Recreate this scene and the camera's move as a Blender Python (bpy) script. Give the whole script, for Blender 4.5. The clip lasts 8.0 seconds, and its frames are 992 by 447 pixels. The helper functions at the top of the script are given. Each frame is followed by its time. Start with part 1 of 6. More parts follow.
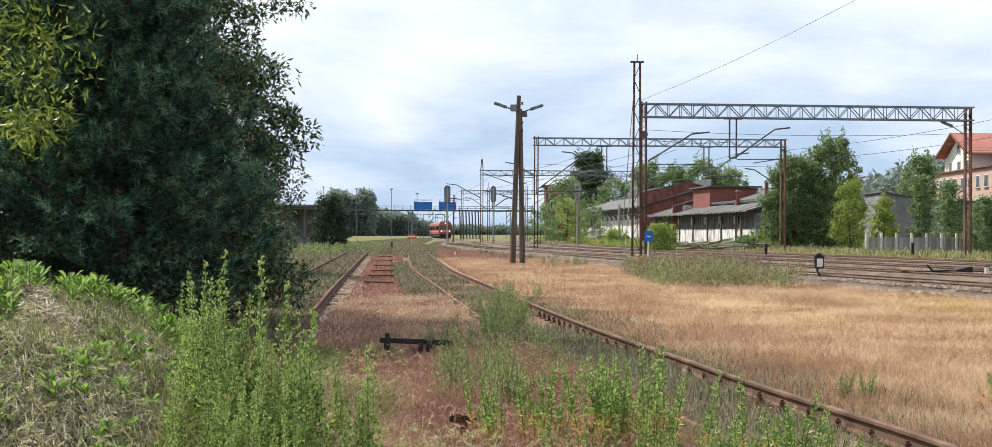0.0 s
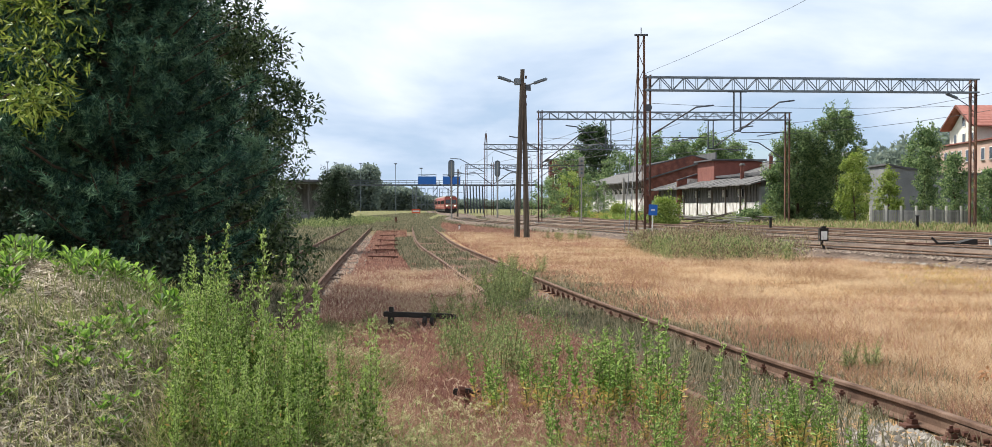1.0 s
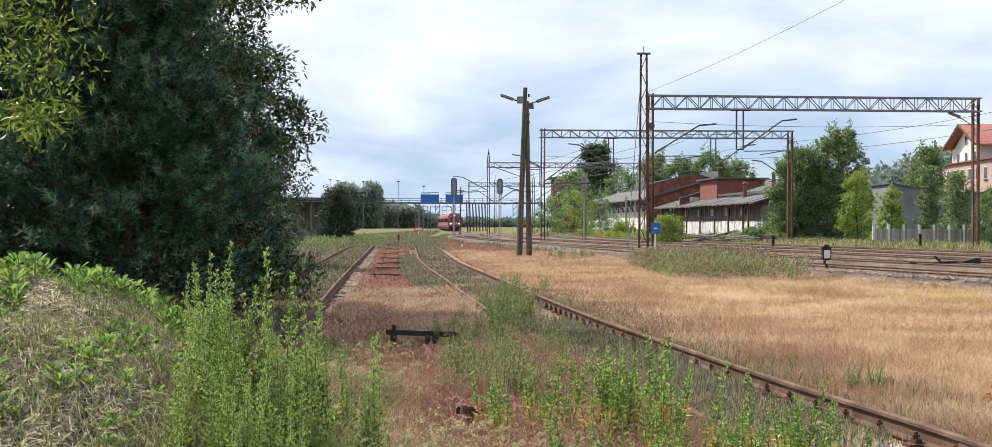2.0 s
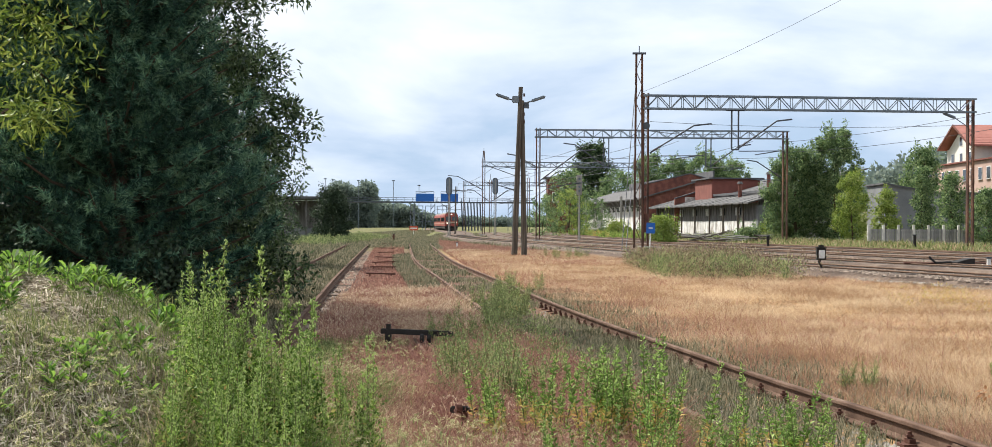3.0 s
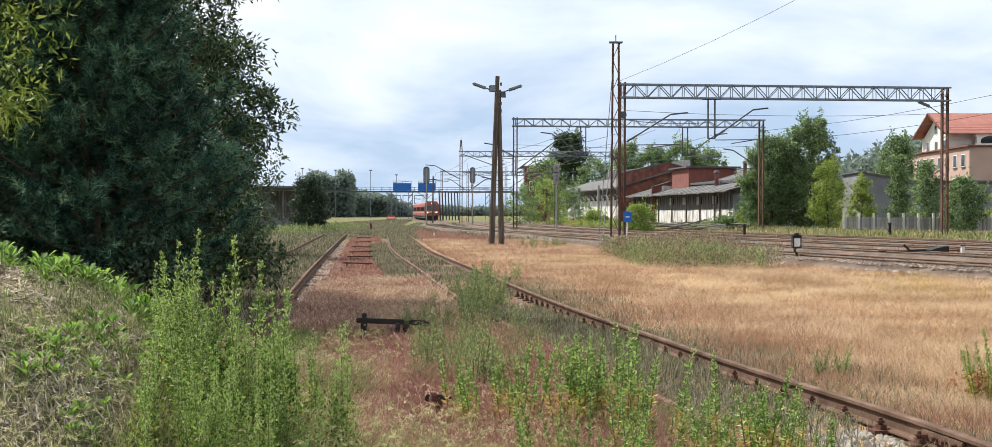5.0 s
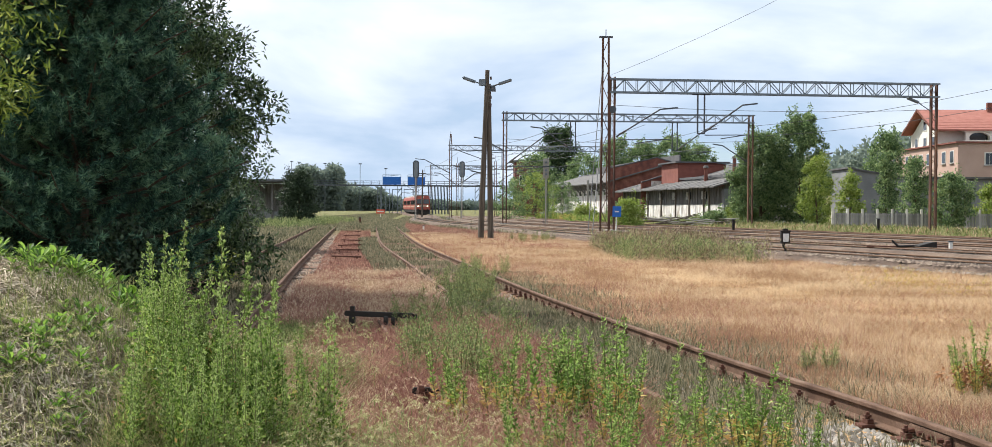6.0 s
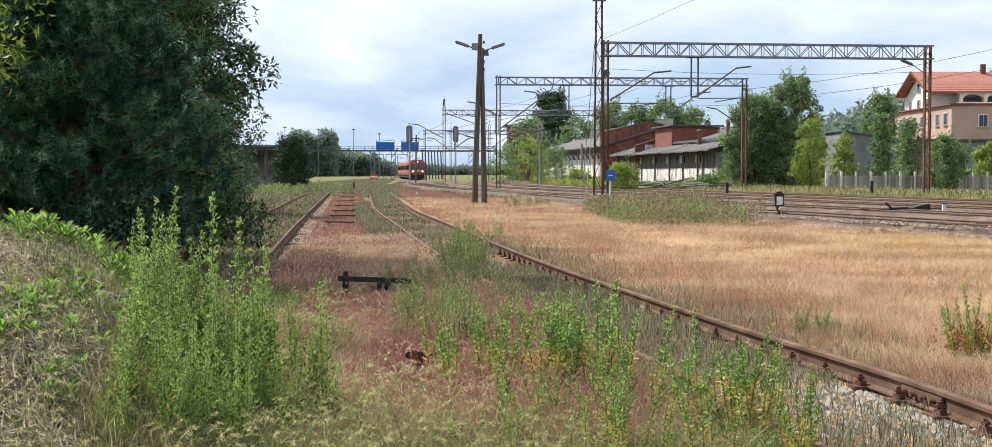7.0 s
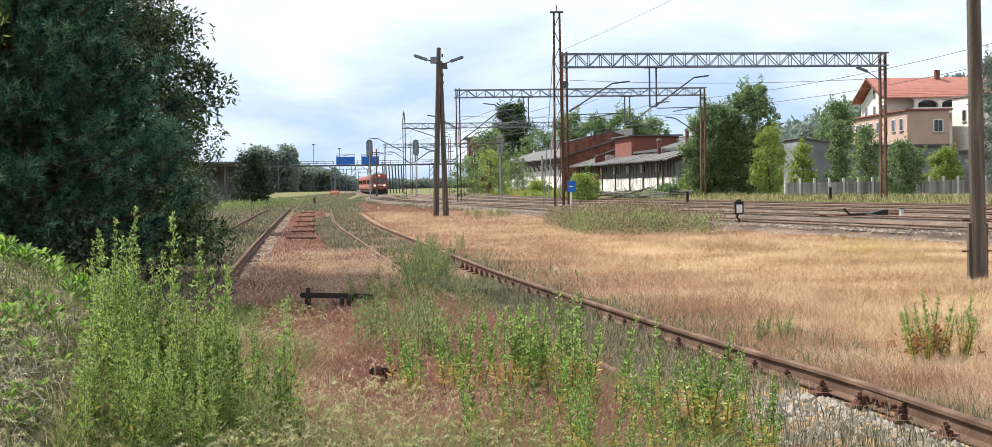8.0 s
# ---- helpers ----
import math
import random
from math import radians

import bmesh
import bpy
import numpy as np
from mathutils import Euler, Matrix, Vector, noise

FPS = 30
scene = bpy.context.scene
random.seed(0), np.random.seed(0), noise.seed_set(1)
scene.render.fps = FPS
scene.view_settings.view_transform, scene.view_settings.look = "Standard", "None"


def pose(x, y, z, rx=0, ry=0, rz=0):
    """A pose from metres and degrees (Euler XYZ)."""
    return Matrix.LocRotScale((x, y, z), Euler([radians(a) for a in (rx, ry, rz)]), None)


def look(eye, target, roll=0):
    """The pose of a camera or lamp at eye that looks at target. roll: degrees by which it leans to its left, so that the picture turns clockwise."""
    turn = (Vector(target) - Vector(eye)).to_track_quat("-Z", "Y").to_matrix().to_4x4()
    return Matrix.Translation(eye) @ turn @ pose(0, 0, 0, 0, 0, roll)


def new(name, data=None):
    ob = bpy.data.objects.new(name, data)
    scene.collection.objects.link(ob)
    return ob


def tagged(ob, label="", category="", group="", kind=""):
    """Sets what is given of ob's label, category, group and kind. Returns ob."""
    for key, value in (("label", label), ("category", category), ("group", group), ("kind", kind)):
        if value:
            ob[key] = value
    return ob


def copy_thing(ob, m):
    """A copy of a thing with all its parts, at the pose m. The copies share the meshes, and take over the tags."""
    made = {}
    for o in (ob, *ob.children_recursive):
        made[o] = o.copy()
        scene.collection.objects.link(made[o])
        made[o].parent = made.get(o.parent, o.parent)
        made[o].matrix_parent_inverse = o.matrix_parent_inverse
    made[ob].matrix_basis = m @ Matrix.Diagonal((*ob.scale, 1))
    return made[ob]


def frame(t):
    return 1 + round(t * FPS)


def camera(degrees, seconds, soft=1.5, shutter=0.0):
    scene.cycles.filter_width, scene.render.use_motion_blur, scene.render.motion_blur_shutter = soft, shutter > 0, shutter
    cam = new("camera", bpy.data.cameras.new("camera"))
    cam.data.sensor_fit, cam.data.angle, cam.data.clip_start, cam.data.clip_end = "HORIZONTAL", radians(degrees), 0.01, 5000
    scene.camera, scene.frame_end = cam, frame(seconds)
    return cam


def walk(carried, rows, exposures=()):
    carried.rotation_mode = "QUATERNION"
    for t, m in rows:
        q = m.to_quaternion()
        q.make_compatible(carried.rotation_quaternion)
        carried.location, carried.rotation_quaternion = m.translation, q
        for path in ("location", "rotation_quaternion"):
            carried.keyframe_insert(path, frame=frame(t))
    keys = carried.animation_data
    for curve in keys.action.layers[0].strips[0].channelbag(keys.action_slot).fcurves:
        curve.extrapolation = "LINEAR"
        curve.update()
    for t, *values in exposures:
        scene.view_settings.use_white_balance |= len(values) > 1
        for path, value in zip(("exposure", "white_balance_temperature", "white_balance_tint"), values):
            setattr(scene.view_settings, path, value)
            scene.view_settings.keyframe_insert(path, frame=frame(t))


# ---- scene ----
cam = camera(40.0, 8.0, soft=0.65)
PATH = [
    (0, pose(0.000, 0.000, 1.650, 90.370, -0.300, 0.000)),
    (0.3, pose(0.000, 0.005, 1.646, 90.210, -0.220, 0.160)),
    (0.5, pose(-0.000, 0.009, 1.643, 89.690, -0.154, 0.291)),
    (0.75, pose(0.005, 0.018, 1.640, 89.500, -0.110, 0.440)),
    (1, pose(0.010, 0.027, 1.638, 89.291, -0.078, 0.180)),
    (1.5, pose(0.004, 0.018, 1.647, 89.472, 0.008, -0.030)),
    (2, pose(0.005, 0.031, 1.640, 90.049, -0.174, 0.287)),
    (3.5, pose(0.010, 0.031, 1.636, 89.967, -0.414, -0.146)),
    (4, pose(0.016, 0.039, 1.631, 89.354, -0.390, -0.540)),
    (4.5, pose(0.028, 0.019, 1.628, 89.805, -0.372, -0.916)),
    (5, pose(0.035, -0.000, 1.636, 89.578, -0.157, -0.858)),
    (6.5, pose(0.049, 0.028, 1.620, 89.092, -0.407, -1.566)),
    (7, pose(0.056, 0.043, 1.619, 87.859, -0.092, -1.557)),
    (7.2, pose(0.056, 0.050, 1.620, 87.030, 0.130, -1.240)),
    (7.3, pose(0.056, 0.054, 1.621, 87.460, 0.240, -1.000)),
    (7.5, pose(0.056, 0.060, 1.623, 87.725, 0.455, -0.890)),
    (7.7, pose(0.056, 0.046, 1.626, 87.700, 0.630, -1.530)),
    (7.8, pose(0.056, 0.036, 1.628, 88.150, 0.720, -2.170)),
    (8, pose(0.057, 0.021, 1.631, 88.368, 0.905, -3.198)),
]
walk(cam, PATH, [(0, 0.64), (6.5, 0.67), (7.5, 0.74), (8, 0.82)])

# ---- light ----
SUN_AZ, SUN_EL = -48.0, 47.0          # degrees: azimuth from +y towards +x, height


def make_world():
    w = bpy.data.worlds.new("sky")
    scene.world = w
    w.use_nodes = True
    nt = w.node_tree
    nt.nodes.clear()
    n, l = nt.nodes.new, nt.links.new
    sky = n("ShaderNodeTexSky")
    sky.sky_type = "NISHITA"
    sky.sun_disc = False
    sky.sun_elevation = radians(SUN_EL)
    sky.sun_rotation = radians(SUN_AZ)
    sky.air_density, sky.dust_density, sky.ozone_density = 1.0, 0.2, 2.0
    gain = n("ShaderNodeMix"); gain.data_type = "RGBA"; gain.blend_type = "MULTIPLY"
    gain.inputs[0].default_value = 1.0
    gain.inputs[7].default_value = (0.065, 0.072, 0.084, 1)
    l(sky.outputs[0], gain.inputs[6])
    co = n("ShaderNodeTexCoord")
    # a cloud sheet: the direction is flattened so that clouds shrink to the horizon
    sep = n("ShaderNodeSeparateXYZ"); l(co.outputs["Generated"], sep.inputs[0])
    up = n("ShaderNodeMath"); up.operation = "MAXIMUM"; up.inputs[1].default_value = 0.0
    l(sep.outputs[2], up.inputs[0])
    den = n("ShaderNodeMath"); den.operation = "ADD"; den.inputs[1].default_value = 0.34
    l(up.outputs[0], den.inputs[0])
    div = n("ShaderNodeVectorMath"); div.operation = "DIVIDE"
    cmb = n("ShaderNodeCombineXYZ")
    for k in range(3):
        l(den.outputs[0], cmb.inputs[k])
    l(co.outputs["Generated"], div.inputs[0]); l(cmb.outputs[0], div.inputs[1])
    no = n("ShaderNodeTexNoise"); no.inputs["Scale"].default_value = 2.1
    no.inputs["Detail"].default_value = 7.0; no.inputs["Roughness"].default_value = 0.52
    no.inputs["Distortion"].default_value = 0.25
    mp = n("ShaderNodeMapping"); mp.inputs["Location"].default_value = (1.7, 0.6, 0.3)
    l(div.outputs[0], mp.inputs[0]); l(mp.outputs[0], no.inputs["Vector"])
    rise = n("ShaderNodeMapRange"); rise.inputs[1].default_value = 0.0; rise.inputs[2].default_value = 0.20
    rise.inputs[3].default_value = -0.07; rise.inputs[4].default_value = 0.26
    l(sep.outputs[2], rise.inputs[0])
    add = n("ShaderNodeMath"); add.operation = "ADD"
    l(no.outputs[0], add.inputs[0]); l(rise.outputs[0], add.inputs[1])
    cov = n("ShaderNodeMapRange"); cov.interpolation_type = "SMOOTHSTEP"
    cov.inputs[1].default_value = 0.16; cov.inputs[2].default_value = 0.46
    l(add.outputs[0], cov.inputs[0])
    cloud = n("ShaderNodeValToRGB")
    el = cloud.color_ramp.elements
    el[0].position, el[0].color = 0.42, (0.33, 0.43, 0.57, 1)
    el[1].position, el[1].color = 0.72, (0.655, 0.705, 0.775, 1)
    l(add.outputs[0], cloud.inputs[0])
    mix = n("ShaderNodeMix"); mix.data_type = "RGBA"
    l(cov.outputs[0], mix.inputs[0]); l(gain.outputs[2], mix.inputs[6]); l(cloud.outputs[0], mix.inputs[7])
    bg = n("ShaderNodeBackground"); bg.inputs[1].default_value = 1.0
    l(mix.outputs[2], bg.inputs[0])
    out = n("ShaderNodeOutputWorld"); l(bg.outputs[0], out.inputs[0])


make_world()
sun = new("sun", bpy.data.lights.new("sun", "SUN"))
sun.data.energy, sun.data.angle, sun.data.color = 4.9, radians(1.0), (1.0, 0.95, 0.87)
_a, _e = radians(SUN_AZ), radians(SUN_EL)
sun.matrix_world = look((0, 0, 60), Vector((0, 0, 60)) - Vector((math.sin(_a) * math.cos(_e), math.cos(_a) * math.cos(_e), math.sin(_e))))

# ---- materials ----


def material(name, cols, scale=6.0, rough=0.8, bump=0.0, fine=60.0, metal=0.0, island=0.0, obj=0.0, stretch=(1, 1, 1), spread=(0.3, 0.7), leaf=0.0, spec=0.3):
    """Two-scale noise over a ramp of colours; island and obj add a random shift of the ramp for each loose piece or object."""
    m = bpy.data.materials.new(name)
    m.use_nodes = True
    nt = m.node_tree
    nt.nodes.clear()
    n, l = nt.nodes.new, nt.links.new
    geo = n("ShaderNodeNewGeometry")
    tc = n("ShaderNodeTexCoord")
    mp = n("ShaderNodeMapping"); mp.inputs["Scale"].default_value = stretch
    l(tc.outputs["Object"] if not leaf and not island else geo.outputs["Position"], mp.inputs[0])
    a = n("ShaderNodeTexNoise"); a.inputs["Scale"].default_value = scale; a.inputs["Detail"].default_value = 4
    b = n("ShaderNodeTexNoise"); b.inputs["Scale"].default_value = fine; b.inputs["Detail"].default_value = 3
    l(mp.outputs[0], a.inputs["Vector"]); l(mp.outputs[0], b.inputs["Vector"])
    s = n("ShaderNodeMath"); s.operation = "MULTIPLY_ADD"; s.inputs[1].default_value = 0.3
    l(b.outputs[0], s.inputs[0])
    half = n("ShaderNodeMath"); half.operation = "MULTIPLY_ADD"; half.inputs[1].default_value = 0.7; half.inputs[2].default_value = 0.0
    l(a.outputs[0], half.inputs[0]); l(half.outputs[0], s.inputs[2])
    val = s.outputs[0]
    for amount, src in ((island, geo.outputs["Random Per Island"]), (obj, n("ShaderNodeObjectInfo").outputs["Random"])):
        if amount:
            c = n("ShaderNodeMath"); c.operation = "SUBTRACT"; c.inputs[1].default_value = 0.5
            l(src, c.inputs[0])
            q = n("ShaderNodeMath"); q.operation = "MULTIPLY_ADD"; q.inputs[1].default_value = amount
            l(c.outputs[0], q.inputs[0]); l(val, q.inputs[2])
            val = q.outputs[0]
    r = n("ShaderNodeValToRGB")
    lo, hi = spread
    el = r.color_ramp.elements
    while len(el) < len(cols):
        el.new(0.5)
    for k, c in enumerate(cols):
        el[k].position = lo + (hi - lo) * k / max(1, len(cols) - 1)
        el[k].color = (*c, 1)
    l(val, r.inputs[0])
    p = n("ShaderNodeBsdfPrincipled")
    p.inputs["Roughness"].default_value = rough
    p.inputs["Metallic"].default_value = metal
    p.inputs["Specular IOR Level"].default_value = spec
    l(r.outputs[0], p.inputs["Base Color"])
    if bump:
        bp = n("ShaderNodeBump"); bp.inputs["Strength"].default_value = bump; bp.inputs["Distance"].default_value = 0.02
        l(b.outputs[0], bp.inputs["Height"]); l(bp.outputs[0], p.inputs["Normal"])
    surf = p.outputs[0]
    if leaf:
        tr = n("ShaderNodeBsdfTranslucent"); l(r.outputs[0], tr.inputs[0])
        mx = n("ShaderNodeMixShader"); mx.inputs[0].default_value = leaf
        l(surf, mx.inputs[1]); l(tr.outputs[0], mx.inputs[2]); surf = mx.outputs[0]
    o = n("ShaderNodeOutputMaterial"); l(surf, o.inputs[0])
    return m


def glow(name, col, power):
    m = bpy.data.materials.new(name)
    m.use_nodes = True
    p = m.node_tree.nodes["Principled BSDF"]
    p.inputs["Base Color"].default_value = (*col, 1)
    p.inputs["Emission Color"].default_value = (*col, 1)
    p.inputs["Emission Strength"].default_value = power
    return m


RUST = material("rusted_rail_steel", [(0.06, 0.036, 0.026), (0.12, 0.075, 0.054), (0.20, 0.135, 0.10)], 3, 0.92, 0.3, 70, 0.0, spec=0.1)
RAILTOP = material("brown_rail_steel", [(0.11, 0.070, 0.050), (0.21, 0.14, 0.10)], 4, 0.9, 0.1, 60, 0.0, spec=0.1)
SLEEPER = material("old_sleeper_wood", [(0.05, 0.04, 0.03), (0.12, 0.09, 0.07), (0.20, 0.16, 0.13)], 5, 0.9, 0.5, 50, obj=0.3, stretch=(1, 6, 6))
CONCRETE_SLEEPER = material("grey_sleeper", [(0.06, 0.05, 0.042), (0.13, 0.11, 0.095)], 5, 0.9, 0.4, 60, obj=0.3)
BARRED = material("rust_brown_iron", [(0.06, 0.026, 0.018), (0.14, 0.058, 0.038)], 6, 0.8, 0.3, 60, 0.2)
BLACKIRON = material("black_iron", [(0.012, 0.011, 0.010), (0.035, 0.030, 0.027)], 6, 0.7, 0.3, 60, 0.3)
MASTRUST = material("rust_streaked_mast_paint", [(0.032, 0.018, 0.014), (0.085, 0.042, 0.028), (0.24, 0.115, 0.06)], 1.2, 0.8, 0.2, 30, 0.1, stretch=(1, 1, 0.35), spread=(0.35, 0.68))
STEELGREY = material("weathered_grey_steel", [(0.10, 0.12, 0.14), (0.19, 0.22, 0.25)], 2, 0.6, 0.1, 30, 0.2)
STEELDARK = material("dark_weathered_steel", [(0.045, 0.052, 0.062), (0.09, 0.10, 0.115)], 2, 0.65, 0.1, 30, 0.2)
WIRE = material("dull_wire", [(0.05, 0.055, 0.06), (0.09, 0.09, 0.10)], 2, 0.6)
OLDWOOD = material("weathered_pole_wood", [(0.040, 0.033, 0.027), (0.085, 0.070, 0.056), (0.17, 0.145, 0.12)], 3, 0.9, 0.6, 40, stretch=(4, 4, 0.25))
CONCRETE = material("weathered_concrete", [(0.20, 0.19, 0.17), (0.34, 0.32, 0.29)], 3, 0.9, 0.4, 50)
STONE = material("pale_ballast_stone", [(0.085, 0.073, 0.058), (0.15, 0.132, 0.11), (0.27, 0.245, 0.215)], 3, 0.9, 0.3, 60, island=0.9)
BROWNSTONE = material("rust_stained_ballast_stone", [(0.055, 0.038, 0.028), (0.105, 0.075, 0.056), (0.24, 0.19, 0.15)], 3, 0.9, 0.3, 60, island=0.9)
BALLAST = material("tan_grey_ballast", [(0.055, 0.036, 0.026), (0.10, 0.068, 0.050), (0.17, 0.125, 0.092)], 0.8, 0.95, 0.8, 11, spread=(0.35, 0.65))
PORCELAIN = material("insulator_glaze", [(0.05, 0.03, 0.025), (0.09, 0.06, 0.05)], 5, 0.3)
BLUE = material("blue_sign_paint", [(0.012, 0.09, 0.36), (0.02, 0.13, 0.45)], 4, 0.5)
WHITEPAINT = material("dirty_white_paint", [(0.50, 0.49, 0.46), (0.74, 0.73, 0.70)], 3, 0.7, 0.1, 40)
REDPAINT = material("red_board_paint", [(0.42, 0.06, 0.03), (0.60, 0.11, 0.06)], 3, 0.6)

# ---- builders ----


def part(name, bm, mat, parent=None, label=""):
    me = bpy.data.meshes.new(name)
    bm.to_mesh(me)
    bm.free()
    me.materials.append(mat)
    ob = new(name, me)
    ob.parent = parent
    if label:
        ob["label"] = label
    return ob


def share(ob, m, parent=None):
    """Another object on ob's mesh, at the pose m."""
    o = new(ob.name.split(".")[0], ob.data)
    o.parent = parent if parent else ob.parent
    o.matrix_basis = m
    return o


def thing(name, label, category, m=None, group="", kind=""):
    ob = new(name)
    ob.empty_display_size = 0.2
    if m is not None:
        ob.matrix_basis = m
    return tagged(ob, label, category, group, kind)


def box(bm, c, s, rot=None, bevel=0.0):
    m = Matrix.Translation(c) @ (rot if rot is not None else Matrix()) @ Matrix.Diagonal((*s, 1))
    r = bmesh.ops.create_cube(bm, size=1, matrix=m)
    if bevel:
        es = list({e for v in r["verts"] for e in v.link_edges})
        bmesh.ops.bevel(bm, geom=es, offset=bevel, segments=2, affect="EDGES")
    return bm


def boxes(*items, bevel=0.0):
    bm = bmesh.new()
    for c, s in items:
        box(bm, c, s, None, bevel)
    return bm


def rod(bm, p, q, r0, r1=None, n=8):
    p, q = Vector(p), Vector(q)
    d = q - p
    m = Matrix.Translation((p + q) / 2) @ d.to_track_quat("Z", "Y").to_matrix().to_4x4()
    bmesh.ops.create_cone(bm, cap_ends=True, segments=n, radius1=r0, radius2=r0 if r1 is None else r1, depth=d.length, matrix=m)
    return bm


def rods(items, r, n=6):
    bm = bmesh.new()
    for p, q in items:
        rod(bm, p, q, r, None, n)
    return bm


def bar(bm, p, q, w, h):
    """A square bar from p to q."""
    p, q = Vector(p), Vector(q)
    d = q - p
    m = Matrix.Translation((p + q) / 2) @ d.to_track_quat("Z", "Y").to_matrix().to_4x4() @ Matrix.Diagonal((w, h, d.length, 1))
    bmesh.ops.create_cube(bm, size=1, matrix=m)
    return bm


def bars(items, w, h):
    bm = bmesh.new()
    for p, q in items:
        bar(bm, p, q, w, h)
    return bm


def prism(bm, outline, axis_from, axis_to):
    """A closed outline of (x, z) swept along y."""
    a = [bm.verts.new((x, axis_from, z)) for x, z in outline]
    b = [bm.verts.new((x, axis_to, z)) for x, z in outline]
    k = len(a)
    bm.faces.new(a)
    bm.faces.new(b[::-1])
    for i in range(k):
        bm.faces.new((a[i], b[i], b[(i + 1) % k], a[(i + 1) % k]))
    bmesh.ops.recalc_face_normals(bm, faces=bm.faces)
    return bm


def tube(bm, pts, r, n=5):
    """One bent tube through the points."""
    pts = [Vector(p) for p in pts]
    rings = []
    for i, p in enumerate(pts):
        d = (pts[min(i + 1, len(pts) - 1)] - pts[max(i - 1, 0)]).normalized()
        q = d.to_track_quat("Z", "Y").to_matrix()
        rings.append([bm.verts.new(p + q @ Vector((r * math.cos(6.2832 * k / n), r * math.sin(6.2832 * k / n), 0))) for k in range(n)])
    for a, b in zip(rings[:-1], rings[1:]):
        for k in range(n):
            bm.faces.new((a[k], a[(k + 1) % n], b[(k + 1) % n], b[k]))
    return bm


def soup(name, verts, mats, parent=None, bent=False, index=None):
    """One mesh of loose polygons: verts is (count, corners, 3); bent: five corners as a quad and a tip."""
    v = np.ascontiguousarray(verts, dtype=np.float32)
    n, k = v.shape[:2]
    me = bpy.data.meshes.new(name)
    me.vertices.add(n * k)
    me.vertices.foreach_set("co", v.ravel())
    if bent:
        loops = (np.arange(n)[:, None] * 5 + np.array([0, 1, 2, 4, 4, 2, 3])[None]).astype(np.int32)
        starts = (np.arange(n)[:, None] * 7 + np.array([0, 4])[None]).astype(np.int32)
    else:
        loops, starts = np.arange(n * k, dtype=np.int32), np.arange(0, n * k, k, dtype=np.int32)
    me.loops.add(loops.size)
    me.loops.foreach_set("vertex_index", loops.ravel())
    me.polygons.add(starts.size)
    me.polygons.foreach_set("loop_start", starts.ravel())
    me.update(calc_edges=True)
    for m in (mats if isinstance(mats, (list, tuple)) else [mats]):
        me.materials.append(m)
    if index is not None:
        me.polygons.foreach_set("material_index", np.asarray(index, np.int32))
    ob = new(name, me)
    ob.parent = parent
    return ob


def sheet(name, verts, faces, mat, parent=None, smooth=True):
    me = bpy.data.meshes.new(name)
    me.from_pydata([tuple(p) for p in verts], [], [tuple(f) for f in faces])
    if smooth:
        me.polygons.foreach_set("use_smooth", [True] * len(me.polygons))
    me.materials.append(mat)
    ob = new(name, me)
    ob.parent = parent
    return ob


def spline(points):
    """x as a smooth function of y through (x, y) points (monotone in y)."""
    p = np.array(sorted(points, key=lambda q: q[1]), float)
    ys, xs = p[:, 1], p[:, 0]
    m = np.gradient(xs, ys)

    def f(y):
        y = np.asarray(y, float)
        i = np.clip(np.searchsorted(ys, y) - 1, 0, len(ys) - 2)
        h = ys[i + 1] - ys[i]
        t = (y - ys[i]) / h
        t2, t3 = t * t, t * t * t
        val = (2 * t3 - 3 * t2 + 1) * xs[i] + (t3 - 2 * t2 + t) * h * m[i] + (-2 * t3 + 3 * t2) * xs[i + 1] + (t3 - t2) * h * m[i + 1]
        val = np.where(y < ys[0], xs[0] + m[0] * (y - ys[0]), val)
        return np.where(y > ys[-1], xs[-1] + m[-1] * (y - ys[-1]), val)
    return f


# centre lines of the tracks, x over y
LINE_A = spline([(2.80, 7.0), (2.47, 10), (2.0, 12.8), (1.43, 16.9), (1.05, 19.6), (0.13, 27.7), (-0.66, 35.9), (-2.25, 51.8), (-4.3, 79.6), (-5.8, 102), (-6.8, 125), (-8.0, 160)])
LINE_B = spline([(-3.05, 12), (-3.48, 17), (-3.88, 21.6), (-4.30, 26.6), (-5.02, 35), (-6.25, 50.2), (-9.1, 86), (-10.8, 108)])
LINE_MAIN = spline([(27.0, 10), (23.6, 22), (20.5, 33), (17.2, 45), (13.6, 58), (8.0, 80), (3.2, 101), (-1.6, 130), (-4.6, 165), (-5.9, 215), (-7.05, 240), (-10.76, 290), (-16.6, 366), (-23.0, 450)])
LINE_NEAR = spline([(22.2, 10), (18.9, 22), (15.6, 32.5), (12.6, 43.5), (10.4, 52), (8.9, 62), (6.6, 78), (3.2, 101)])


def smooth_noise(x, y, s, seed=0):
    """Cheap rolling relief from a few crossed waves."""
    r = np.random.RandomState(seed)
    z = 0
    for k in range(6):
        a, ph = r.uniform(0, 6.28, 2)
        q = s * (1 + 0.6 * k)
        z = z + np.sin((np.cos(a) * x + np.sin(a) * y) * q + ph) / (1 + k)
    return z / 2.4


def step01(t):
    t = np.clip(t, 0, 1)
    return t * t * (3 - 2 * t)


